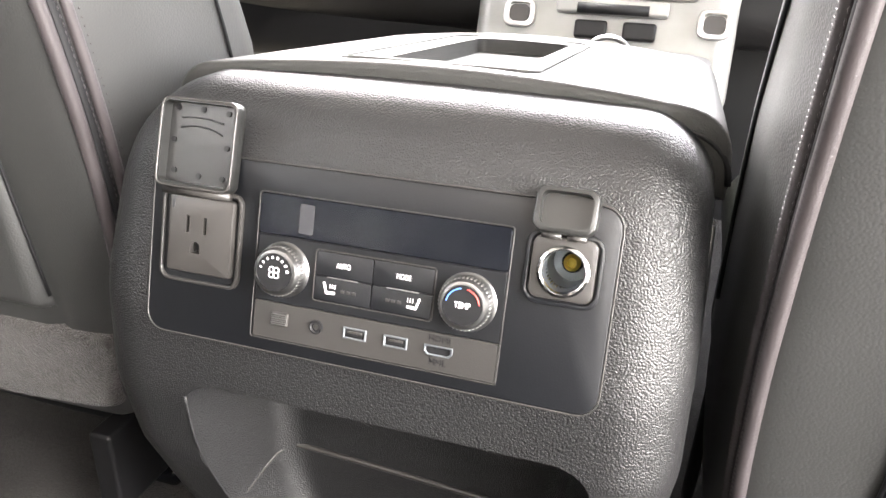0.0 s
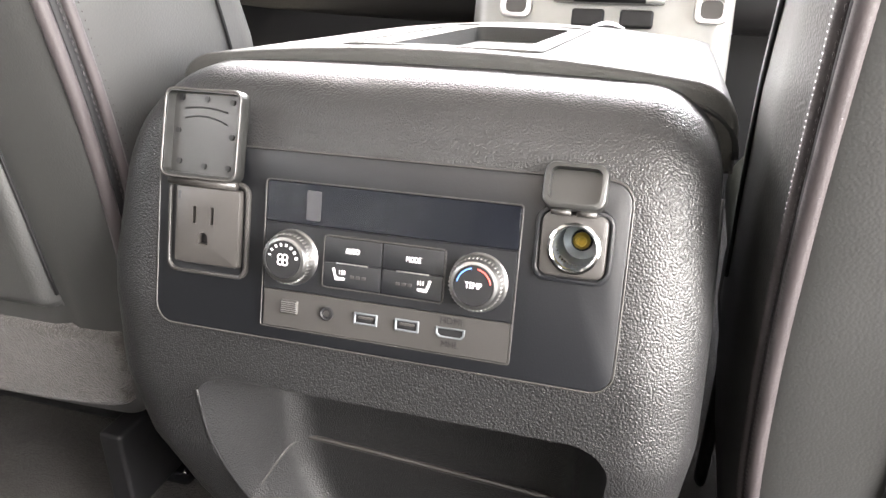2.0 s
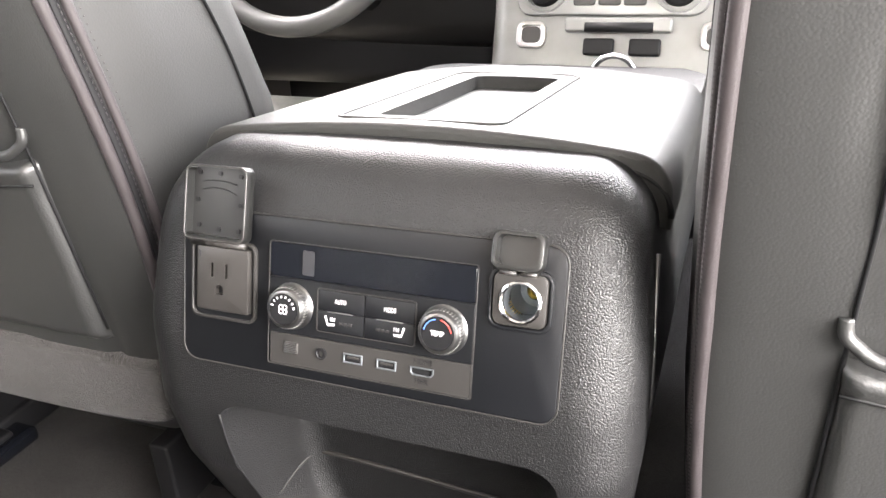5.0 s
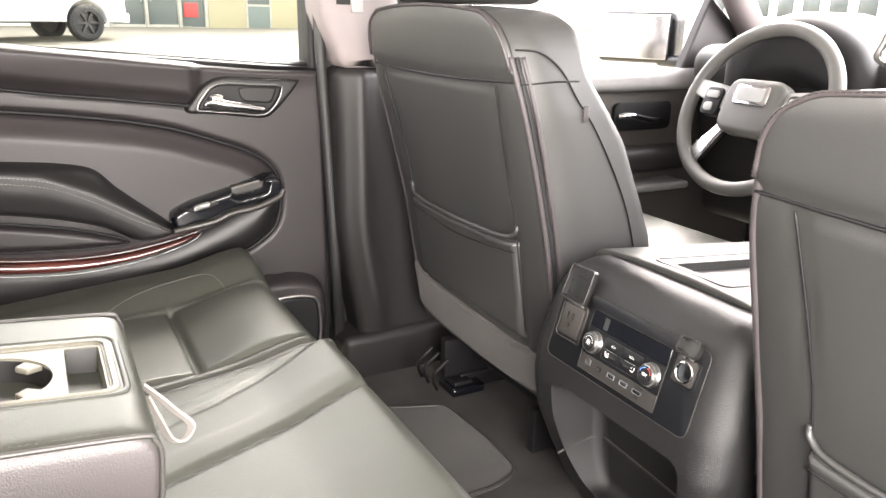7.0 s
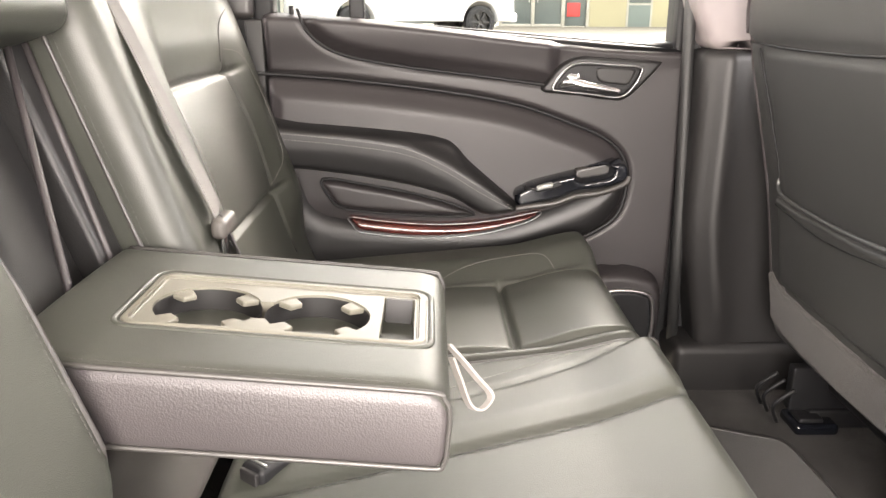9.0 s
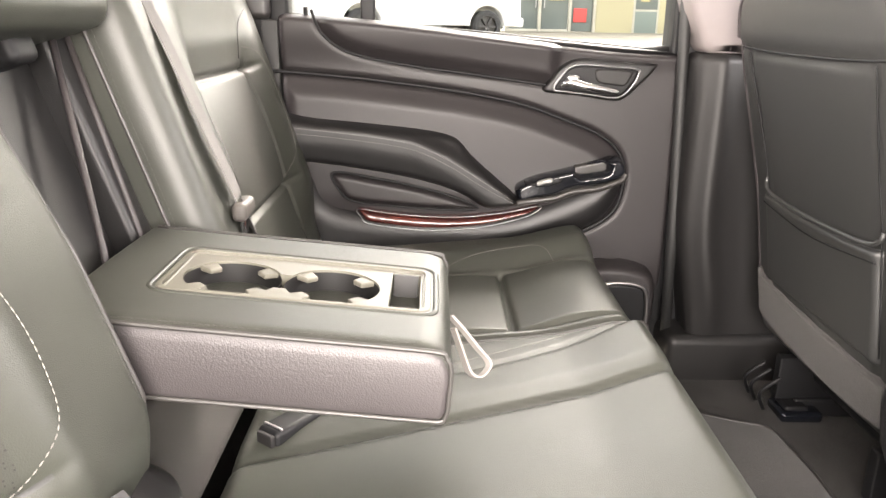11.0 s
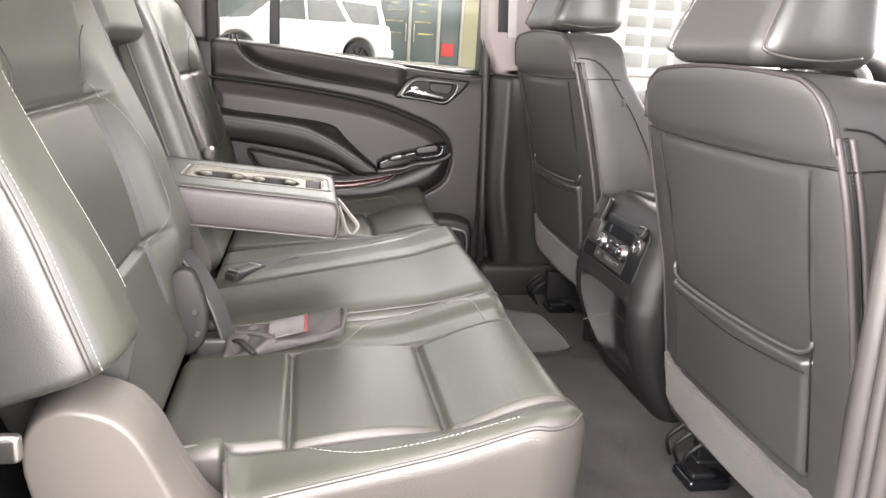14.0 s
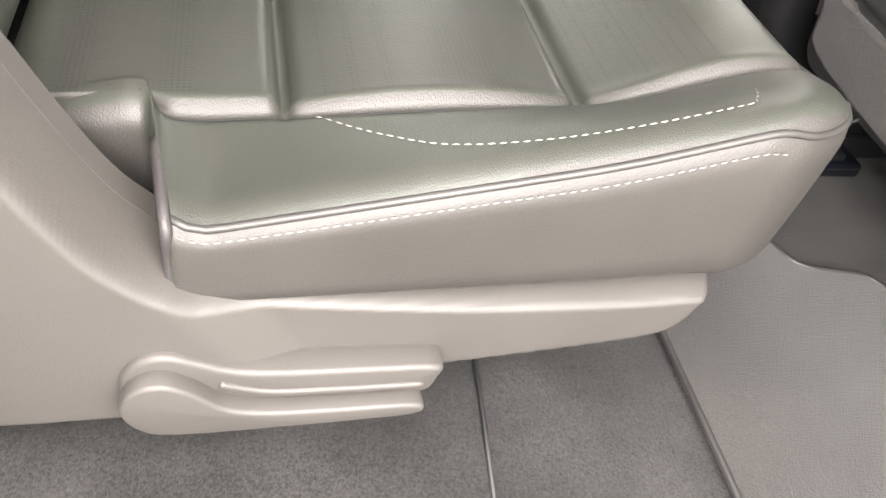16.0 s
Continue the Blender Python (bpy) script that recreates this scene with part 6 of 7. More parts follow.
    # lever
    lv = [(-0.759, 0.128), (-0.757, 0.148), (-0.746, 0.162), (-0.730, 0.166), (-0.712, 0.158), (-0.69, 0.148), (-0.66, 0.144), (-0.60, 0.143), (-0.557, 0.141), (-0.556, 0.128), (-0.562, 0.114),
          (-0.585, 0.110), (-0.65, 0.105), (-0.728, 0.099), (-0.750, 0.107)]
    lever = part("recline_lever", prism([tuple(p) for p in spline(lv, 4, True)], 0.712, 0.736, 0.004, 3, mx), SKIRT, st, "warm grey plastic recline lever")
    boss = [(-0.759, 0.126), (-0.755, 0.143), (-0.744, 0.153), (-0.730, 0.154), (-0.714, 0.143), (-0.698, 0.127), (-0.675, 0.119), (-0.63, 0.117), (-0.575, 0.117), (-0.565, 0.110), (-0.575, 0.104),
            (-0.60, 0.102), (-0.65, 0.100), (-0.728, 0.099), (-0.750, 0.108)]
    part("lever_grip", prism([tuple(p) for p in spline(boss, 4, True)], 0.734, 0.749, 0.003, 3, mx), SKIRT, lever)
    part("lever_rib", tube([(0.736, p[0], p[1]) for p in spline([(-0.70, 0.137), (-0.67, 0.126), (-0.62, 0.124), (-0.566, 0.124)], 8)], 0.003, 6), SKIRT, lever)
    # backrest
    ob, on = backrest(st, 0.125, 0.757, 0.322, 0.60, 1, -0.05)
    part("stitching", stitches(on([tuple(p) for p in spline([(0.332, u_of(0.686)), (0.305, u_of(0.668)), (0.275, u_of(0.625)), (0.250, u_of(0.56)), (0.246, u_of(0.51)), (0.262, u_of(0.468)), (0.325, u_of(0.436))], 12)], 0.001), 0.0045, 0.0018, 0.00065), THREAD, st)
    part("stitching", stitches(on([tuple(p) for p in spline([(0.640, u_of(0.80)), (0.642, u_of(0.67)), (0.650, u_of(0.56)), (0.654, u_of(0.50)), (0.650, u_of(0.462))], 12)], 0.001), 0.0045, 0.0018, 0.00065), THREAD, st)
    side = [tuple(back_point(0.7535, u, 0.034 * float(sstep(0.02, 0.12, u)) * (1 - 0.6 * float(sstep(0.25, 0.5, u))) - 0.006)) for u in np.linspace(0.122, 0.585, 30)]
    part("piping", tube(side, 0.003, 6), PIPING, st)
    part("stitching", stitches([(p[0] - 0.0035, p[1] + 0.008, p[2] + 0.002) for p in side], 0.0045, 0.0018, 0.00065), THREAD, st)
    edge = [tuple(back_point(0.144, u, float(np.interp(u, [0.06, 0.14, 0.27, 0.43, 0.52, 0.58], [0.010, 0.036, 0.035, 0.0165, 0.0135, -0.002])))) for u in np.linspace(0.10, 0.585, 50)]
    part("inner_piping", tube(edge, 0.0032, 7), PIPING, st)
    part("stitching", stitches([(p[0] + 0.009, p[1] + 0.003, p[2] + 0.001) for p in edge], 0.0045, 0.0025, 0.0006), PIPING, st)
    # Added panel that stops light coming through below the backrest.
    part("back_panel", rbox((0.135, -1.03, 0.0), (0.745, -0.985, 0.46), 0.01, (6, 1, 4)), BLACK, st, "added black panel that blocks light from behind")
    part("inner_wing", rbox((0.130, -0.880, 0.24), (0.205, -0.800, 0.385), 0.03, (5, 6, 14), 4,
                            lambda P: np.column_stack([P[:, 0] + 0.005 * np.sin(P[:, 2] * 150 + P[:, 1] * 60), P[:, 1] - 0.3 * (P[:, 2] - 0.30), P[:, 2]])), DOORDARK, st, "creased black leather wing")
    shield = [tuple(p) for p in spline([(-0.818, 0.388), (-0.806, 0.362), (-0.797, 0.33), (-0.796, 0.295), (-0.806, 0.262), (-0.835, 0.245), (-0.865, 0.262), (-0.872, 0.32), (-0.858, 0.372), (-0.838, 0.392)], 4, True)]
    part("hinge_shield", prism(shield, 0.262, 0.288, 0.006, 3, mx), PLASTIC, st, "dark plastic hinge shield")
    # hinge and hook
    part("hinge_bracket", rbox((0.752, -0.940, 0.336), (0.767, -0.912, 0.366), 0.006), SATIN, st, "bright steel hinge bracket")
    part("hook", tube(spline([(0.758, -0.962, 0.525), (0.768, -0.945, 0.527), (0.772, -0.935, 0.515), (0.760, -0.932, 0.502)], 6), 0.006, 8), SATIN, st)
    return st


build_right_seat()


def mid_top(x, y):
    """The centre place: a flat panel, a slanting seam, a raised strip and the stitched strip beside the outer place."""
    z = 0.318 + 0.12 * (y + 0.30) + 0.012 * sstep(-0.42, -0.30, y)
    seam = -0.122 - 0.21 * (y + 0.45)
    z += 0.007 * sstep(0.004, -0.05, x - seam) - 0.006 * np.exp(-((x - seam) / 0.006) ** 2)
    roll = np.interp(y, [-0.75, -0.56, -0.48, -0.375, -0.279], [-0.19, -0.209, -0.231, -0.272, -0.318])
    z += -0.004 * np.exp(-((x - roll) / 0.004) ** 2)
    return z - 0.01 * sstep(0.13, 0.18, x)


def left_top(x, y):
    z = 0.300 + 0.09 * (y + 0.40) + 0.016 * sstep(-0.45, -0.32, y) + 0.030 * sstep(-0.60, -0.70, x)
    z += 0.012 * sstep(-0.36, -0.32, x)
    inside = sstep(-0.335, -0.36, x) * sstep(-0.63, -0.60, x)
    z += inside * (-0.012 * np.exp(-((y + 0.473) / 0.005) ** 2) + 0.011 * np.sin(np.clip((y + 0.473) / 0.17, 0, 1) * math.pi) + 0.008 * np.sin(np.clip((y + 0.66) / 0.187, 0, 1) * math.pi))
    for e in (-0.345, -0.610):
        z += -0.009 * np.exp(-((x - e) / 0.0045) ** 2)
    return z


def build_bench():
    st = thing("car_bench", "charcoal leather rear bench with lowered centre armrest", "car seat", group="rear seats", at=(-0.28, -0.55, 0.03))
    part("cushion", slab(-0.775, -0.318, -0.83, -0.290, 0.17, left_top, 0.03, 0.0045), LEATHER, st, "quilted leather outer cushion")
    part("cushion", slab(-0.315, 0.180, -0.83, -0.283, 0.17, mid_top, 0.024, 0.0055), LEATHER, st, "plain leather centre cushion")
    for x, f in ((-0.300, mid_top), (0.168, mid_top)):
        line = [(x, y, float(f(x, y)) - 0.002) for y in np.linspace(-0.78, -0.32, 30)]
        line += [(x, -0.297 + 0.016 * math.sin(a), float(f(x, -0.31)) - 0.028 + 0.026 * math.cos(a)) for a in np.linspace(0.3, 1.57, 6)] + [(x, -0.281, 0.25)]
        part("piping", tube(line, 0.0028, 7), PIPING, st)
    part("stitching", stitches([(x, y, float(mid_top(x, y)) + 0.0006) for x, y in zip(np.linspace(-0.215, -0.292, 30), np.linspace(-0.62, -0.40, 30))], 0.0045, 0.0018, 0.00065), THREAD, st)
    arc = spline([(-0.612, -0.60), (-0.65, -0.56), (-0.675, -0.50), (-0.684, -0.43), (-0.672, -0.392), (-0.640, -0.376), (-0.60, -0.372)], 10)
    part("stitching", stitches([(p[0], p[1], float(left_top(p[0], p[1])) + 0.0005) for p in arc], 0.0045, 0.0018, 0.00065), THREAD, st)
    part("seam", tube([(x, -0.473, float(left_top(x, -0.473))) for x in np.linspace(-0.605, -0.35, 40)], 0.0012, 5), SEAM, st)
    for x in (-0.345, -0.610):
        part("seam", tube([(x, y, float(left_top(x, y))) for y in np.linspace(-0.74, -0.33, 50)], 0.0012, 5), SEAM, st)
    seam = [(-0.122 - 0.21 * (y + 0.45), y) for y in np.linspace(-0.76, -0.32, 50)]
    part("seam", tube([(x, y, float(mid_top(x, y))) for x, y in seam], 0.0012, 5), SEAM, st)
    part("base_frame", rbox((-0.74, -0.83, 0.06), (0.19, -0.34, 0.19), 0.03), BLACK, st)
    for x in (-0.70, -0.32, 0.12):
        part("floor_leg", rbox((x, -0.80, -0.005), (x + 0.05, -0.42, 0.09), 0.01), BLACK, st)
    ob, on = backrest(st, -0.83, -0.190, -0.695, -0.395, -1, -0.05)
    part("stitching", stitches(on([tuple(p) for p in spline([(-0.70, u_of(0.69)), (-0.745, u_of(0.675)), (-0.775, u_of(0.62)), (-0.778, u_of(0.54)), (-0.755, u_of(0.488)), (-0.69, u_of(0.452))], 12)], 0.001), 0.0045, 0.0018, 0.00065), THREAD, st)
    seam = [tuple(back_point(-0.1895, u, -0.028)) for u in np.linspace(0.06, 0.57, 30)]
    part("stitching", stitches([tuple(back_point(-0.1892, u, -0.019)) for u in np.linspace(0.06, 0.56, 60)], 0.004, 0.0025, 0.0006), PIPING, st)
    part("piping", tube(seam, 0.003, 6), PIPING, st)
    # recess behind the armrest
    flat = lambda P: back_point(P[:, 0], P[:, 1], P[:, 2])
    bay = part("armrest_bay", rbox((-0.195, 0.0, -0.13), (0.125, 0.49, -0.080), 0.01, (6, 6, 1), 3, flat), DOORDARK, st, "dark recess left by the armrest")
    # Rails shaped after the highlights along the bay's plastic edges.
    for x0, x1 in ((-0.149, -0.050), (-0.183, -0.150), (0.06, 0.04)):
        part("bay_rail", tube([tuple(back_point(x0 + (x1 - x0) * (0.462 - u) / 0.24, u, -0.047)) for u in (0.12, 0.25, 0.36, 0.462)], 0.0042, 8), LEATHER_SIDE, bay, "slanting rail that draws the bay edge's highlight")
    for x0, x1 in ((-0.192, -0.140), (0.070, 0.123)):
        part("bay_cheek", rbox((x0, 0.0, -0.12), (x1, 0.472, -0.048), 0.010, (2, 6, 2), 3, flat), DOORDARK, bay)
    part("upper_pad", rbox((-0.186, 0.458, -0.13), (0.122, 0.60, 0.020), 0.026, (20, 10, 6), 5, flat), LEATHER, st, "padded top of the centre backrest")
    # Added panel; keeps rear light out of the gap under the backrest.
    part("back_panel", rbox((-0.78, -1.03, 0.0), (0.13, -0.985, 0.46), 0.01, (6, 1, 4)), CARPET, st, "added carpeted panel that blocks light from behind")
    part("lower_pad", rbox((-0.188, -0.045, -0.10), (0.128, 0.105, -0.018), 0.022, (16, 10, 4), 4, flat), LEATHER_FLANK, st, "dark creased leather below the armrest")
    part("bay_latch", rbox((-0.08, 0.435, -0.08), (-0.03, 0.470, -0.03), 0.01, k=3, f=lambda P: back_point(P[:, 0], P[:, 1], P[:, 2])), BLACK, st)
    # headrest of the left place, folded low
    part("headrest", rbox((-0.66, 0.585, -0.10), (-0.40, 0.76, 0.03), 0.045, (14, 10, 6), 5, lambda P: back_point(P[:, 0], P[:, 1], P[:, 2])), VINYL, st, "padded leather headrest")
    part("headrest", rbox((0.31, 0.60, -0.10), (0.59, 0.78, 0.03), 0.045, (14, 10, 6), 5, lambda P: back_point(P[:, 0], P[:, 1], P[:, 2])), VINYL, bpy.data.objects["single_car_seat"], "padded leather headrest")
    # armrest
    AM = Matrix.Translation((-0.045, -0.585, 0.0)) @ Matrix.Translation((0, 0, 0.4)) @ Matrix.Rotation(radians(-5.0), 4, "X")

    AX = 0.0165                                                   # the pad's middle, in its own frame

    def nose(z):
        """How far the front end draws back at a height: a broad round above, a tight one below."""
        up, low = np.clip((z - 0.050) / 0.024, 0, 1), np.clip((0.014 - z) / 0.014, 0, 1)
        return 0.024 * (1 - np.sqrt(1 - up ** 2)) + 0.014 * (1 - np.sqrt(1 - low ** 2))

    def arm_shape(P):
        P = P.copy()
        P[:, 1] -= nose(np.clip(P[:, 2], 0, 0.074)) * sstep(-0.10, -0.02, P[:, 1])
        d = np.clip((np.abs(P[:, 0] - AX) - 0.1245) / 0.017, 0, 1)
        P[:, 2] += (0.003 * (1 - ((P[:, 0] - AX) / 0.1415) ** 2) - 0.010 * (1 - np.sqrt(1 - 0.96 * d ** 2))) * (P[:, 2] > 0.05)
        P[:, 0] += np.sign(P[:, 0] - AX) * 0.0025 * np.sin(np.clip(P[:, 2] / 0.074, 0, 1) * math.pi) * (np.abs(P[:, 0] - AX) > 0.13)
        return P

    am = rbox((AX - 0.1415, -0.36, 0.0), (AX + 0.1415, 0.0, 0.074), 0.008, (60, 60, 8), 4, arm_shape)
    well = prism(rrect(-0.0450, -0.2900, 0.0840, -0.0220, 0.014), 0.05, 0.2)
    am = cut(am, well)
    facing_tint(am, LEATHER, LEATHER_SIDE, lambda c, n: abs(n.x) > 0.75 and abs(c.x - AX) > 0.13)
    am.transform(AM)
    arm = part("armrest", sharp(am, 50), LEATHER, st, "padded leather armrest folded down")
    cx0 = 0.0265
    cups = [prism(circle(cx0, y, 0.0492, 40), -0.05, 0.3) for y in (-0.2260, -0.1240)]
    box = prism(rrect(-0.0300, -0.0640, 0.0755, -0.0330, 0.004), 0.028, 0.3)
    neck = prism(rrect(cx0 - 0.020, -0.185, cx0 + 0.020, -0.165, 0.003), 0.0, 0.3)
    tray = cut(prism(rrect(-0.0455, -0.2905, 0.0845, -0.0215, 0.016), 0.004, 0.0772, 0.003, 3), prism(rrect(-0.0390, -0.2840, 0.0780, -0.0280, 0.011), 0.0738, 0.2),
               *cups, box, neck)
    tray.transform(AM)
    part("tray_bead", tube([AM @ Vector((p[0], p[1], 0.0755)) for p in rrect(-0.0500, -0.2950, 0.0890, -0.0170, 0.018)], 0.0032, 8, True, flat=0.7), LEATHER, arm, "raised leather bead round the tray")
    tr = part("cup_tray", sharp(tray, 40), TAN, arm, "olive grey tray with two cup holders")
    part("tray_step", tube([AM @ Vector((p[0], p[1], 0.0742)) for p in rrect(-0.0370, -0.2820, 0.0760, -0.0300, 0.010)], 0.0011, 6, True), TAN, tr)
    for y in (-0.2260, -0.1240):
        part("cup_well", lathe([(0.0490, 0.071), (0.0465, 0.012), (0.0, 0.011)], 40, AM @ Matrix.Translation((cx0, y, 0))), PLASTIC, tr, "dark plastic cup well")
        for k in range(4):
            a = math.pi / 4 + k * math.pi / 2
            t = rbox((0.033, -0.011, 0.0665), (0.0500, 0.011, 0.0722), 0.002, (1, 2, 1), 3, lambda P: np.column_stack([P[:, 0], P[:, 1] * (0.62 + 0.38 * (P[:, 0] - 0.033) / 0.0170), P[:, 2]]))
            t.transform(AM @ Matrix.Translation((cx0, y, 0)) @ Matrix.Rotation(a, 4, "Z"))
            part("grip_tab", t, TAN, tr)
    part("slot_floor", rbox((-0.029, -0.0615, 0.024), (0.0725, -0.036, 0.032), 0.002, k=1), PLASTIC, tr, m=AM)
    part("slot_wall", prism([(-0.0295, 0.030), (-0.0295, 0.0735), (-0.0270, 0.0735), (-0.018, 0.030)], 0.0355, 0.062, 0, 1, AM @ frame_matrix((0, 0, 0), (1, 0, 0), (0, 0, 1), (0, -1, 0))), PLASTIC, tr)
    for e in (-1, 1):
        xs = AX + e * 0.1420
        rim = [(xs, y, 0.0715) for y in (-0.355, -0.28, -0.2, -0.12, -0.05)] + [(xs, -float(nose(z)) - 0.0005, z) for z in (0.0705, 0.066, 0.058, 0.046, 0.03, 0.014, 0.007, 0.003)]
        rim += [(xs, y, 0.0025) for y in (-0.03, -0.10, -0.2, -0.28, -0.355)]
        part("piping", tube([AM @ Vector(p) for p in spline(rim, 4)], 0.0024, 7), PIPING, arm)
        part("stitching", stitches([AM @ Vector((xs - e * 0.005, y, 0.0752)) for y in np.linspace(-0.35, -0.03, 40)], 0.004, 0.002, 0.0005), PIPING, arm)
    lp = [(-0.02, -0.580, 0.452), (-0.019, -0.566, 0.436), (-0.018, -0.552, 0.418), (-0.018, -0.539, 0.402), (-0.020, -0.538, 0.392), (-0.023, -0.547, 0.380), (-0.026, -0.558, 0.384), (-0.028, -0.567, 0.408), (-0.029, -0.576, 0.434)]
    W = (0.0075, 0.005, 0.0035)
    part("pull_strap", band(spline(lp, 6), W, 0.0026), STRAP, arm, "pale grey webbing pull strap")
    return st


build_bench()


# ---- belts and buckles ----
def build_belts():
    b = thing("seat_belt", "pale grey seat belt webbing with latch plate", "seat belt", at=(-0.26, -0.86, 0.45))
    line = spline([tuple(back_point(x, u, n)) for x, u, n in ((-0.312, 0.622, -0.05), (-0.300, 0.588, 0.004), (-0.268, 0.46, 0.028), (-0.262, 0.34, 0.038), (-0.278, 0.215, 0.040))], 10)
    part("webbing", band(line, (0.036, 0.004, -0.010), 0.0016), WEB, b)
    part("latch_plate", rbox((-0.308, -0.866, 0.486), (-0.250, -0.846, 0.512), 0.008, (2, 1, 1), 3), SKIRT, b, "grey latch plate cover")
    part("latch_tongue", rbox((-0.290, -0.858, 0.445), (-0.266, -0.853, 0.492), 0.002), CHROME, b)
    part("webbing", band(spline([(-0.280, -0.858, 0.505), (-0.32, -0.848, 0.44), (-0.36, -0.83, 0.36), (-0.42, -0.81, 0.30)], 8), (0.035, 0.006, 0.03), 0.0016), WEB, b)
    k = thing("belt_buckle", "black belt buckle lying on the centre cushion", "belt buckle", at=(-0.115, -0.764, 0.262))
    KM = Matrix.Translation((-0.115, -0.766, 0.256)) @ Matrix.Rotation(radians(144), 4, "Z")
    part("buckle", rbox((-0.047, -0.018, 0.0), (0.047, 0.018, 0.024), 0.007, (4, 2, 1), 3), BLACK, k, m=KM)
    part("release_button", rbox((-0.052, -0.013, 0.004), (-0.045, 0.013, 0.020), 0.002), PLASTIC, k, m=KM)
    for x in (-0.036, 0.030):
        part("buckle_slot", rbox((x - 0.0015, -0.015, 0.0225), (x + 0.0015, 0.015, 0.0255), 0.0008, k=1), SATIN, k, m=KM)
    part("buckle_strap", band(spline([(-0.150, -0.742, 0.272), (-0.175, -0.705, 0.277), (-0.206, -0.662, 0.284)], 6), (0.032, 0.02, 0.0), 0.002), RUBBER, k)
    s = thing("belt_stalk", "dark padded belt stalk beside the backrest", "belt stalk", at=(0.27, -0.79, 0.3))
    arc = spline([(0.232, -0.838, 0.405), (0.240, -0.819, 0.386), (0.252, -0.797, 0.352), (0.260, -0.778, 0.308), (0.266, -0.764, 0.262), (0.268, -0.760, 0.235)], 6)
    part("stalk_cover", band(arc, (0.012, -0.018, -0.007), 0.010), BLACK, s)
    part("stalk_lip", tube(arc + (0.006, -0.009, -0.002), 0.005, 8), DOORDARK, s)
    part("stalk_bracket", rbox((0.255, -0.818, 0.222), (0.280, -0.764, 0.272), 0.008, (1, 2, 2)), PLASTIC, s)
    for y, z in ((-0.812, 0.284), (-0.815, 0.322)):
        part("stalk_bolt", lathe([(0.006, 0), (0.006, 0.003), (0.004, 0.005), (0.0, 0.005)], 16, Matrix.Translation((0.286, y, z)) @ Matrix.Rotation(radians(90), 4, "Y")), OUTLETGREY, s)
    fb = thing("front_buckle", "dark grey front belt buckle with red button beside the console", "belt buckle", at=(0.2, 0.25, 0.0))
    part("buckle_stalk", tube(spline([(0.217, 0.30, 0.03), (0.217, 0.275, 0.14), (0.217, 0.262, 0.25)], 8), 0.012, 10, flat=0.5), BLACK, fb)
    part("buckle_case", rbox((0.206, 0.235, 0.233), (0.228, 0.295, 0.315), 0.007, (1, 2, 3), 3, lambda P: P + np.column_stack([0 * P[:, 2], -0.2 * (P[:, 2] - 0.233), 0 * P[:, 2]])), FLAPGREY, fb)
    part("release_button", rbox((0.208, 0.222, 0.309), (0.226, 0.268, 0.3185), 0.003), WOODRED, fb)
    p = thing("buckle_pouch", "crumpled grey fabric pouch with pale tag and red stripe", "pouch", at=(0.25, -0.67, 0.28))

    def crumple(P):
        P = P.copy()
        base = cushion_r_top(np.clip(P[:, 0], 0.2, 0.6), P[:, 1])
        for i in range(len(P)):
            v = Vector(P[i])
            fold = noise.noise(v * 22) + 0.6 * noise.noise(Vector((v.x * 30 + v.y * 45, v.y * 12, 3.0)))
            up = P[i, 2]
            P[i, 2] = base[i] + up + 0.011 * fold * (up > 0.004) * (1.3 if v.y < -0.69 else 0.6)
            P[i, 0] += 0.007 * noise.noise(v * 25 + Vector((7, 3, 1)))
        P[:, 0] += -0.45 * (P[:, 1] + 0.67)
        return P

    part("pouch", rbox((0.208, -0.768, -0.002), (0.296, -0.574, 0.016), 0.008, (22, 46, 3), 3, crumple), FABRIC, p)
    lay = lambda dz: (lambda P: np.column_stack([P[:, 0] - 0.45 * (P[:, 1] + 0.67), P[:, 1], cushion_r_top(P[:, 0], P[:, 1]) + P[:, 2] + dz]))
    part("tag", rbox((0.226, -0.700, 0.0), (0.280, -0.641, 0.0025), 0.001, (4, 4, 1), f=lay(0.0215)), TAGGREY, p, "pale woven tag")
    part("red_stripe", rbox((0.226, -0.641, 0.0), (0.284, -0.6365, 0.0035), 0.001, (4, 1, 1), f=lay(0.0215)), WOODRED, p)

    def over(pts, r, flat):
        q = np.array(pts, float)
        q[:, 0] -= 0.45 * (q[:, 1] + 0.67)
        q[:, 2] += cushion_r_top(q[:, 0], q[:, 1])
        return tube(spline(q, 8), r, 8, flat=flat)

    part("fold", over([(0.21, -0.755, 0.016), (0.235, -0.73, 0.024), (0.265, -0.705, 0.026), (0.292, -0.69, 0.016)], 0.007, 0.7), FABRIC, p)
    part("fold", over([(0.225, -0.765, 0.012), (0.262, -0.745, 0.022), (0.30, -0.72, 0.010)], 0.006, 0.7), DOORDARK, p)
    part("hem", over([(0.206, -0.577, 0.010), (0.235, -0.572, 0.019), (0.265, -0.572, 0.019), (0.292, -0.578, 0.010)], 0.004, 1.0), FABRIC, p)


build_belts()


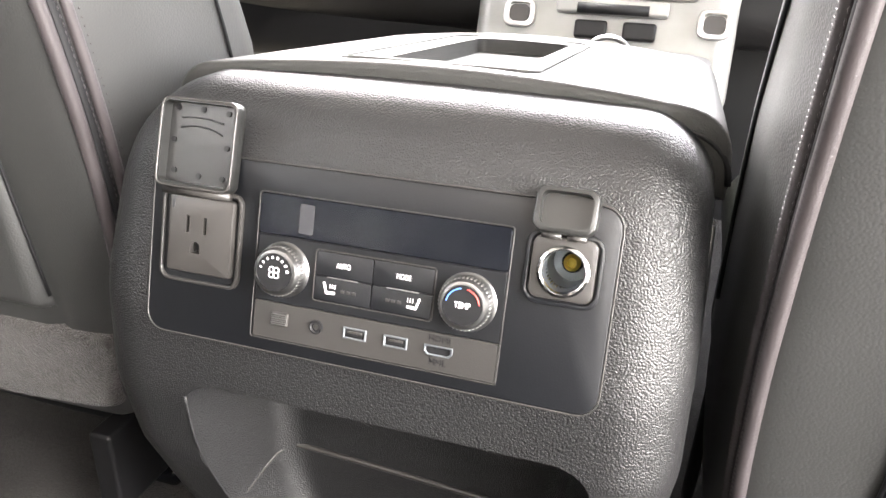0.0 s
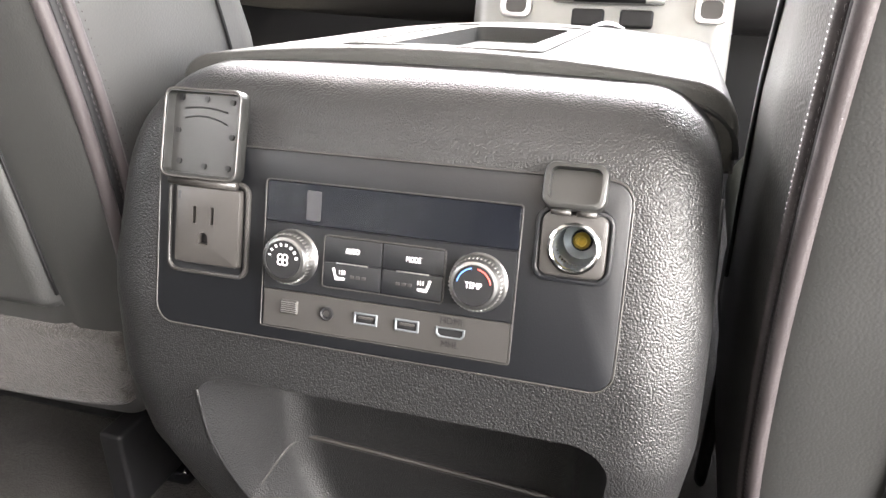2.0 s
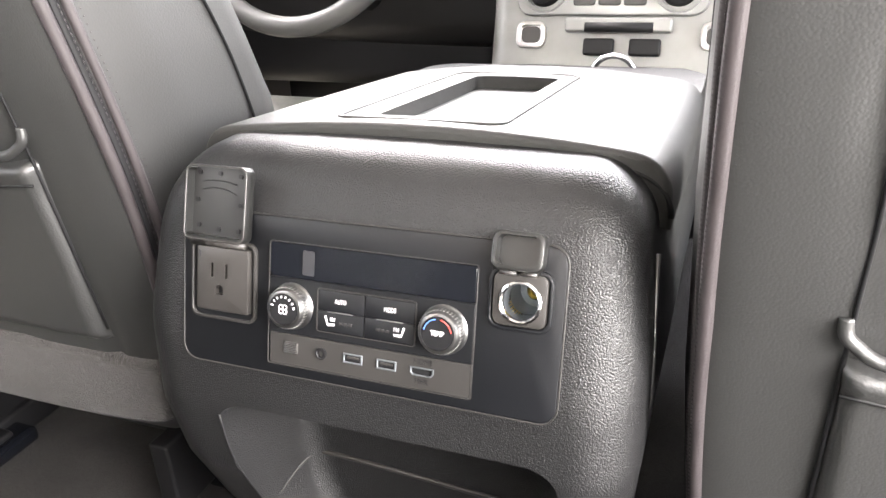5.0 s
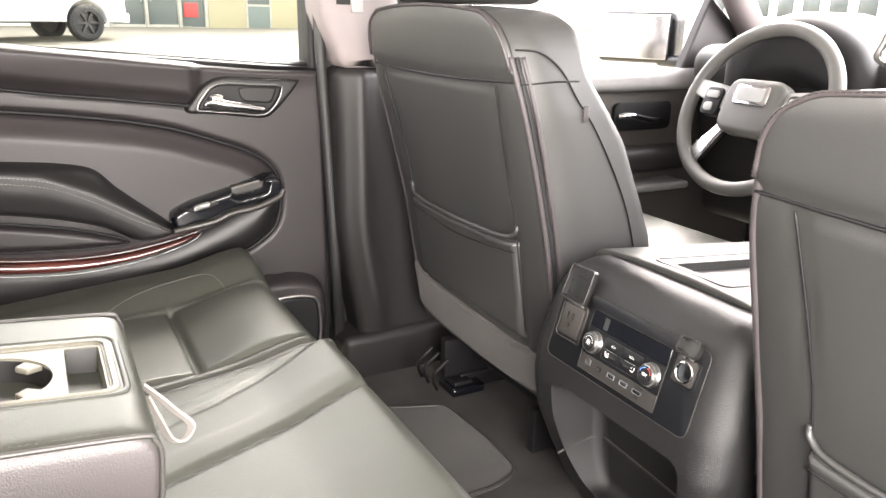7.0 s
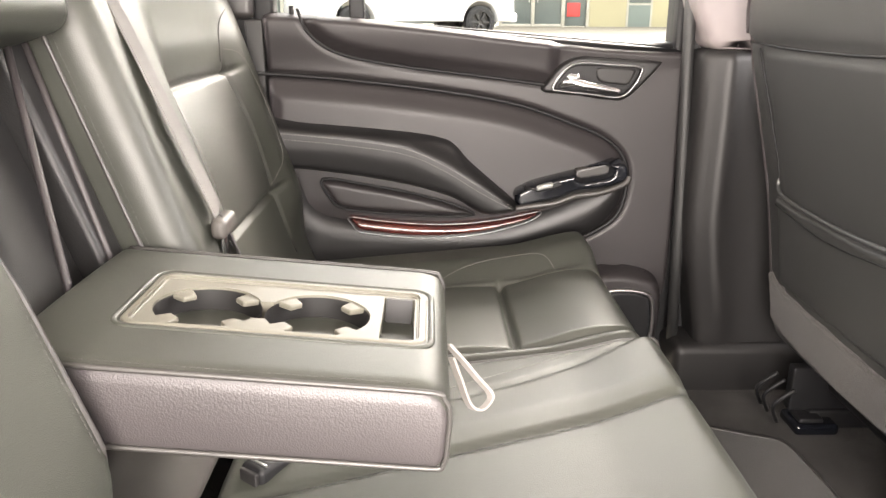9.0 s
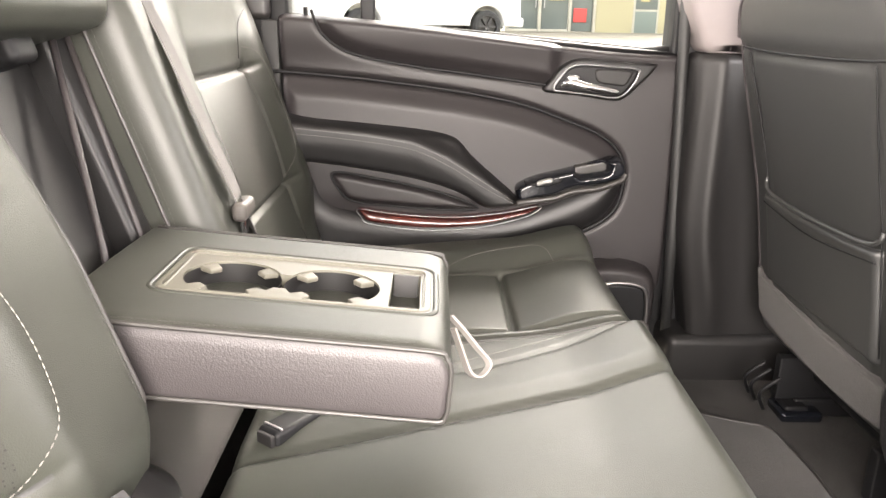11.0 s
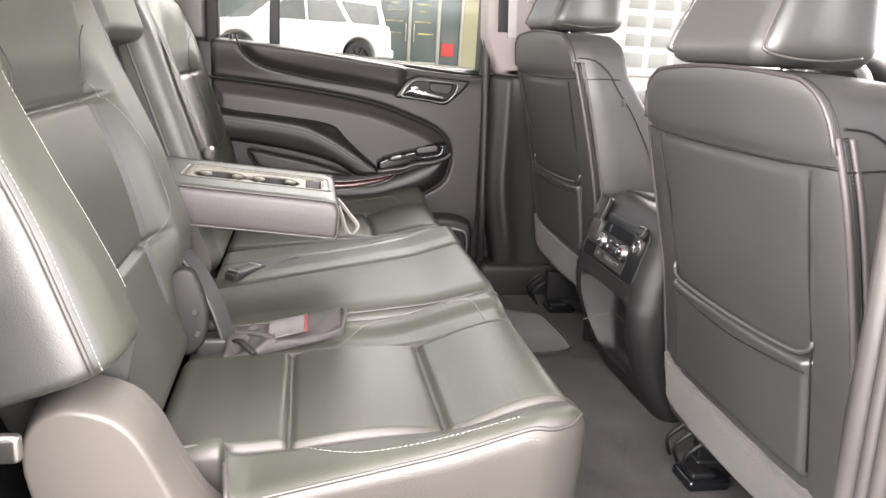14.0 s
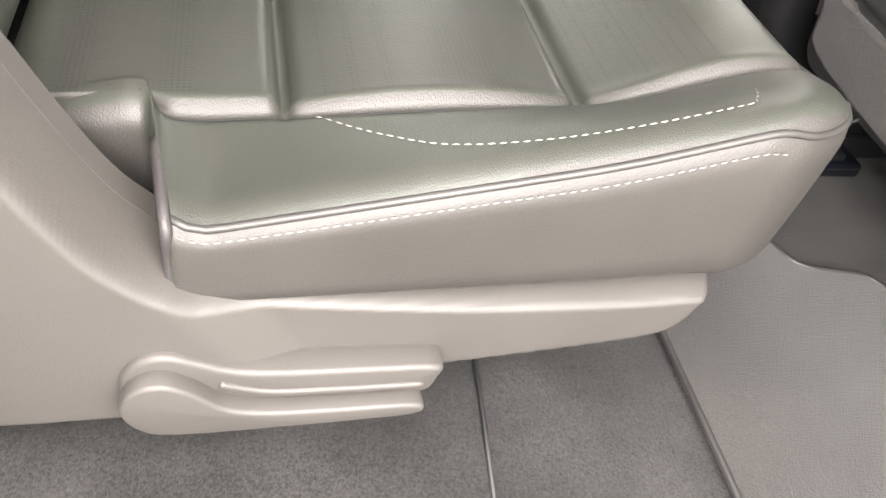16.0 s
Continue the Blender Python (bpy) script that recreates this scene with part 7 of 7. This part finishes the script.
# ---- front of the cabin ----
def build_dash():
    d = thing("dashboard", "black dashboard with silver centre stack", "dashboard", at=(0, 1.0, 0.4))

    def roll(P):
        P = P.copy()
        P[:, 1] += 0.05 * np.cos(P[:, 0] * 1.6) * -1.0 + 0.06 * sstep(0.75, 0.4, P[:, 2])
        return P

    part("top_pad", rbox((-0.84, 0.93, 0.36), (0.84, 1.36, 0.74), 0.06, (20, 4, 6), 4, roll), DOORDARK, d)
    part("instrument_hood", rbox((-0.66, 0.85, 0.66), (-0.27, 1.10, 0.82), 0.05, (10, 4, 4), 4, lambda P: np.column_stack([P[:, 0], P[:, 1], P[:, 2] - 0.10 * ((P[:, 0] + 0.465) / 0.2) ** 2])), BLACK, d)
    part("knee_panel", rbox((-0.80, 0.98, 0.28), (-0.20, 1.15, 0.50), 0.04, (8, 3, 3)), BLACK, d)
    stack = part("radio_console", rbox((-0.15, 0.74, 0.30), (0.21, 1.0, 0.70), 0.03, (8, 4, 12), 4,
                                      lambda P: np.column_stack([P[:, 0] * (1 + 0.15 * sstep(0.45, 0.65, P[:, 2])), P[:, 1] + 0.35 * (P[:, 2] - 0.38), P[:, 2]])), SILVER, d, "silver grey centre stack")
    SF = frame_matrix((0.03, 0.742, 0.40), (1, 0, 0), (0, 0.33, 0.944), (0, -0.944, 0.33))
    part("climate_panel", prism(rrect(-0.135, 0.055, 0.135, 0.130, 0.02), 0.0, 0.008, 0.003, 2, SF), SILVER, stack)
    for x in (-0.095, 0.095):
        part("knob_rim", lathe([(0.034, 0), (0.034, 0.010), (0.029, 0.012), (0.028, 0.006)], 32, SF @ Matrix.Translation((x, 0.092, 0.004))), SILVER, stack)
        part("climate_knob", lathe([(0.026, 0), (0.025, 0.022), (0.020, 0.025), (0.0, 0.025)], 32, SF @ Matrix.Translation((x, 0.092, 0.006))), BLACK, stack)
        for a0, a1, mt in ((100, 170, BLUEPRINT), (10, 80, REDPRINT)):
            part("dial_arc", tube([SF @ Vector((x + 0.0225 * math.cos(radians(a)), 0.092 + 0.0225 * math.sin(radians(a)), 0.032)) for a in np.linspace(a0, a1, 10)], 0.0025, 6), mt, stack)
    for j in range(6):
        part("stack_button", prism(rrect(-0.052 + (j % 3) * 0.036, 0.068 + (j // 3) * 0.028, -0.020 + (j % 3) * 0.036, 0.090 + (j // 3) * 0.028, 0.004), 0.006, 0.012, 0.002, 2, SF), OUTLETGREY, stack)
    for x in (-0.112, 0.150):
        part("side_vent", cut(prism(rrect(x - 0.022, 0.008, x + 0.022, 0.046, 0.012), 0.0, 0.008, 0.002, 2, SF), prism(rrect(x - 0.015, 0.014, x + 0.015, 0.040, 0.008), 0.003, 0.05, 0, 1, SF)), SATIN, stack)
        part("side_vent_core", prism(rrect(x - 0.014, 0.015, x + 0.014, 0.039, 0.008), 0.001, 0.005, 0, 1, SF), OUTLETGREY, stack)
    part("control_bar", rbox((-0.06, 0.030, 0.004), (0.09, 0.050, 0.016), 0.004), SILVER, stack, m=SF)
    part("roller_bar", tube([SF @ Vector((-0.03, 0.036, 0.018)), SF @ Vector((0.065, 0.036, 0.018))], 0.007, 10), BLACK, stack)
    for x in (-0.01, 0.055):
        part("socket_door", rbox((x - 0.022, -0.002, 0.003), (x + 0.022, 0.022, 0.014), 0.004), BLACK, stack, m=SF)
    part("cup_bin", rbox((-0.12, 0.60, 0.30), (0.16, 0.755, 0.385), 0.02), PLASTIC, d)
    part("bin_surround", rbox((-0.155, 0.50, 0.22), (0.205, 0.80, 0.352), 0.03), DOORDARK, d)
    part("chrome_ring", tube([(0.055 + 0.03 * math.cos(a), 0.66, 0.385 + 0.03 * math.sin(a)) for a in np.linspace(0, math.pi, 14)], 0.004, 8), CHROME, d)
    # windscreen posts and glass
    w = thing("windscreen", "wide windscreen between pale posts", "windscreen", kind="structure", at=(0, 1.1, 0.9))
    for s in (-1, 1):
        part("post", tube([(s * 0.86, 1.28, 0.66), (s * 0.80, 1.0, 0.92), (s * 0.72, 0.72, 1.17)], 0.04, 10), PILLAR, w)
    part("header", rbox((-0.74, 0.70, 1.14), (0.74, 0.84, 1.22), 0.03), PILLAR, w)
    # steering wheel
    st = thing("steering_wheel", "grey leather steering wheel with silver spokes", "steering wheel", at=(-0.46, 0.75, 0.6))
    SW = frame_matrix((-0.455, 0.754, 0.614), (1, 0, 0), (0, 0.39, 0.921), (0, -0.921, 0.39))
    part("rim", tube([SW @ Vector((0.184 * math.cos(a), 0.184 * math.sin(a), 0)) for a in np.linspace(0, 2 * math.pi, 65)[:-1]], 0.0165, 12, True), WHEELGREY, st, "grey leather rim")
    hub = prism(rrect(-0.075, -0.062, 0.075, 0.062, 0.03), -0.03, 0.022, 0.012, 3, SW)
    part("airbag_pad", hub, WHEELGREY, st)
    part("badge_plate", prism(rrect(-0.045, 0.0, 0.045, 0.045, 0.008), 0.022, 0.027, 0.003, 2, SW), CHROME, st, "blank bright badge plate")
    part("badge_face", prism(rrect(-0.036, 0.007, 0.036, 0.038, 0.006), 0.026, 0.029, 0.001, 1, SW), SILVER, st)
    for s in (-1, 1):
        part("spoke", prism([(s * 0.06, 0.04), (s * 0.18, 0.055), (s * 0.185, 0.02), (s * 0.06, -0.02)][:: s], -0.012, 0.010, 0.005, 2, SW), SILVER, st)
        part("lower_spoke", prism([(s * 0.045, -0.05), (s * 0.075, -0.045), (s * 0.135, -0.125), (s * 0.10, -0.155)][:: s], -0.012, 0.008, 0.005, 2, SW), CHROME, st)
        part("thumb_pad", prism(rrect(s * 0.11 - 0.025, -0.03, s * 0.11 + 0.025, 0.035, 0.012), -0.01, 0.016, 0.004, 2, SW), BLACK, st)
        part("thumb_button", prism(rrect(s * 0.11 - 0.015, -0.022, s * 0.11 + 0.012, -0.002, 0.008), 0.015, 0.020, 0.002, 2, SW), SILVER, st)
        part("thumb_button", prism(rrect(s * 0.11 - 0.018, 0.008, s * 0.11 + 0.018, 0.026, 0.006), 0.015, 0.020, 0.002, 2, SW), SILVER, st)
    part("column", tube([SW @ Vector((0, -0.01, -0.02)), SW @ Vector((0, -0.05, -0.32))], 0.05, 14), BLACK, st)
    # front left door
    fd = thing("front_door", "closed front door with chrome release", "car door", at=(-0.88, 0.7, 0.1))
    # Lighter materials put the window light into this door's panel and sill.
    part("trim_panel", rbox((-0.93, 0.16, 0.05), (-0.86, 1.30, 0.665), 0.025, (1, 10, 8)), SKIRT, fd)
    part("upper_roll", rbox((-0.90, 0.16, 0.615), (-0.835, 1.22, 0.672), 0.022, (1, 8, 2)), SLIDE, fd, "padded sill, paled for the window light")
    part("armrest", rbox((-0.88, 0.30, 0.40), (-0.80, 0.95, 0.47), 0.03, (2, 8, 2)), DOORSKIN, fd)
    part("switch_plate", rbox((-0.87, 0.72, 0.355), (-0.78, 0.93, 0.375), 0.008), SILVER, fd)
    part("release_bezel", prism(rrect(0.70, 0.512, 0.90, 0.588, 0.02), -0.86, -0.845, 0.004, 2, frame_matrix((0, 0, 0), (0, 1, 0), (0, 0, 1), (1, 0, 0))), BLACK, fd)
    part("release_handle", tube(spline([(-0.845, 0.715, 0.552), (-0.828, 0.74, 0.555), (-0.825, 0.80, 0.543), (-0.83, 0.845, 0.538)], 8), 0.009, 10), CHROME, fd, "chrome release lever")
    part("sail_panel", prism([(1.30, 0.66), (0.93, 0.66), (1.02, 0.86)], -0.89, -0.86, 0.004, 1, frame_matrix((0, 0, 0), (0, 1, 0), (0, 0, 1), (1, 0, 0))), DOORSKIN, fd)
    mw = Matrix.Translation((-1.09, 0.955, 0.748)) @ Matrix.Rotation(radians(24), 4, "Z")
    mir = part("door_mirror", rbox((-0.125, 0.0, -0.076), (0.125, 0.11, 0.076), 0.03, (4, 2, 3)), NAVY, fd, "door mirror in dark housing", m=mw)
    part("mirror_glass", rbox((-0.112, -0.006, -0.062), (0.112, 0.004, 0.062), 0.003), CHROME, mir, m=mw)
    part("mirror_arm", rbox((-1.04, 1.0, 0.665), (-0.90, 1.06, 0.70), 0.015), NAVY, mir)


build_dash()


# ---- right door opening ----
def build_opening():
    f = thing("door_opening", "dark rear door opening with rubber seals", "door frame", kind="structure", at=(0.9, -0.4, 0))
    part("sill_plate", rbox((0.835, -0.95, -0.06), (0.93, 0.05, 0.0), 0.015, (1, 8, 1)), PLASTIC, f)
    part("front_seal", tube(spline([(0.862, -0.075, -0.02), (0.862, -0.072, 0.2), (0.862, -0.080, 0.45), (0.862, -0.092, 0.7), (0.855, -0.12, 1.12)], 10), 0.014, 10), SEALGREY, f, "grey rubber door seal")
    for o, r in ((0.016, 0.0075), (0.030, 0.009)):
        part("seal_rib", tube(spline([(0.868 + o, -0.084 + 0.4 * o, -0.02), (0.868 + o, -0.081 + 0.4 * o, 0.2), (0.868 + o, -0.089 + 0.4 * o, 0.45), (0.868 + o, -0.101 + 0.4 * o, 0.7), (0.858 + o, -0.129 + 0.4 * o, 1.12)], 10), r, 8), SEALGREY, f)
    part("front_jamb", rbox((0.875, -0.066, -0.05), (0.935, 0.10, 1.15), 0.01, (1, 2, 8)), NAVY, f, "dark navy painted jamb")
    part("rear_seal", tube(spline([(0.915, -0.897, -0.02), (0.915, -0.901, 0.2), (0.915, -0.905, 0.5), (0.905, -0.915, 0.8), (0.87, -0.94, 1.12)], 10), 0.02, 10), SEALGREY, f, "grey rubber door seal")
    part("rear_jamb", rbox((0.86, -0.99, -0.05), (0.94, -0.92, 1.15), 0.02, (1, 2, 8)), BLACK, f)
    part("top_rail", rbox((0.74, -0.97, 1.10), (0.90, 0.1, 1.2), 0.03), NAVY, f)
    part("striker", tube(spline([(0.905, -0.055, 0.16), (0.905, -0.085, 0.16), (0.925, -0.085, 0.16), (0.925, -0.05, 0.16)], 4), 0.006, 8), BARREL, f, "steel door striker")
    part("striker_plate", rbox((0.895, -0.072, 0.13), (0.93, -0.063, 0.19), 0.004), BARREL, f)


build_opening()
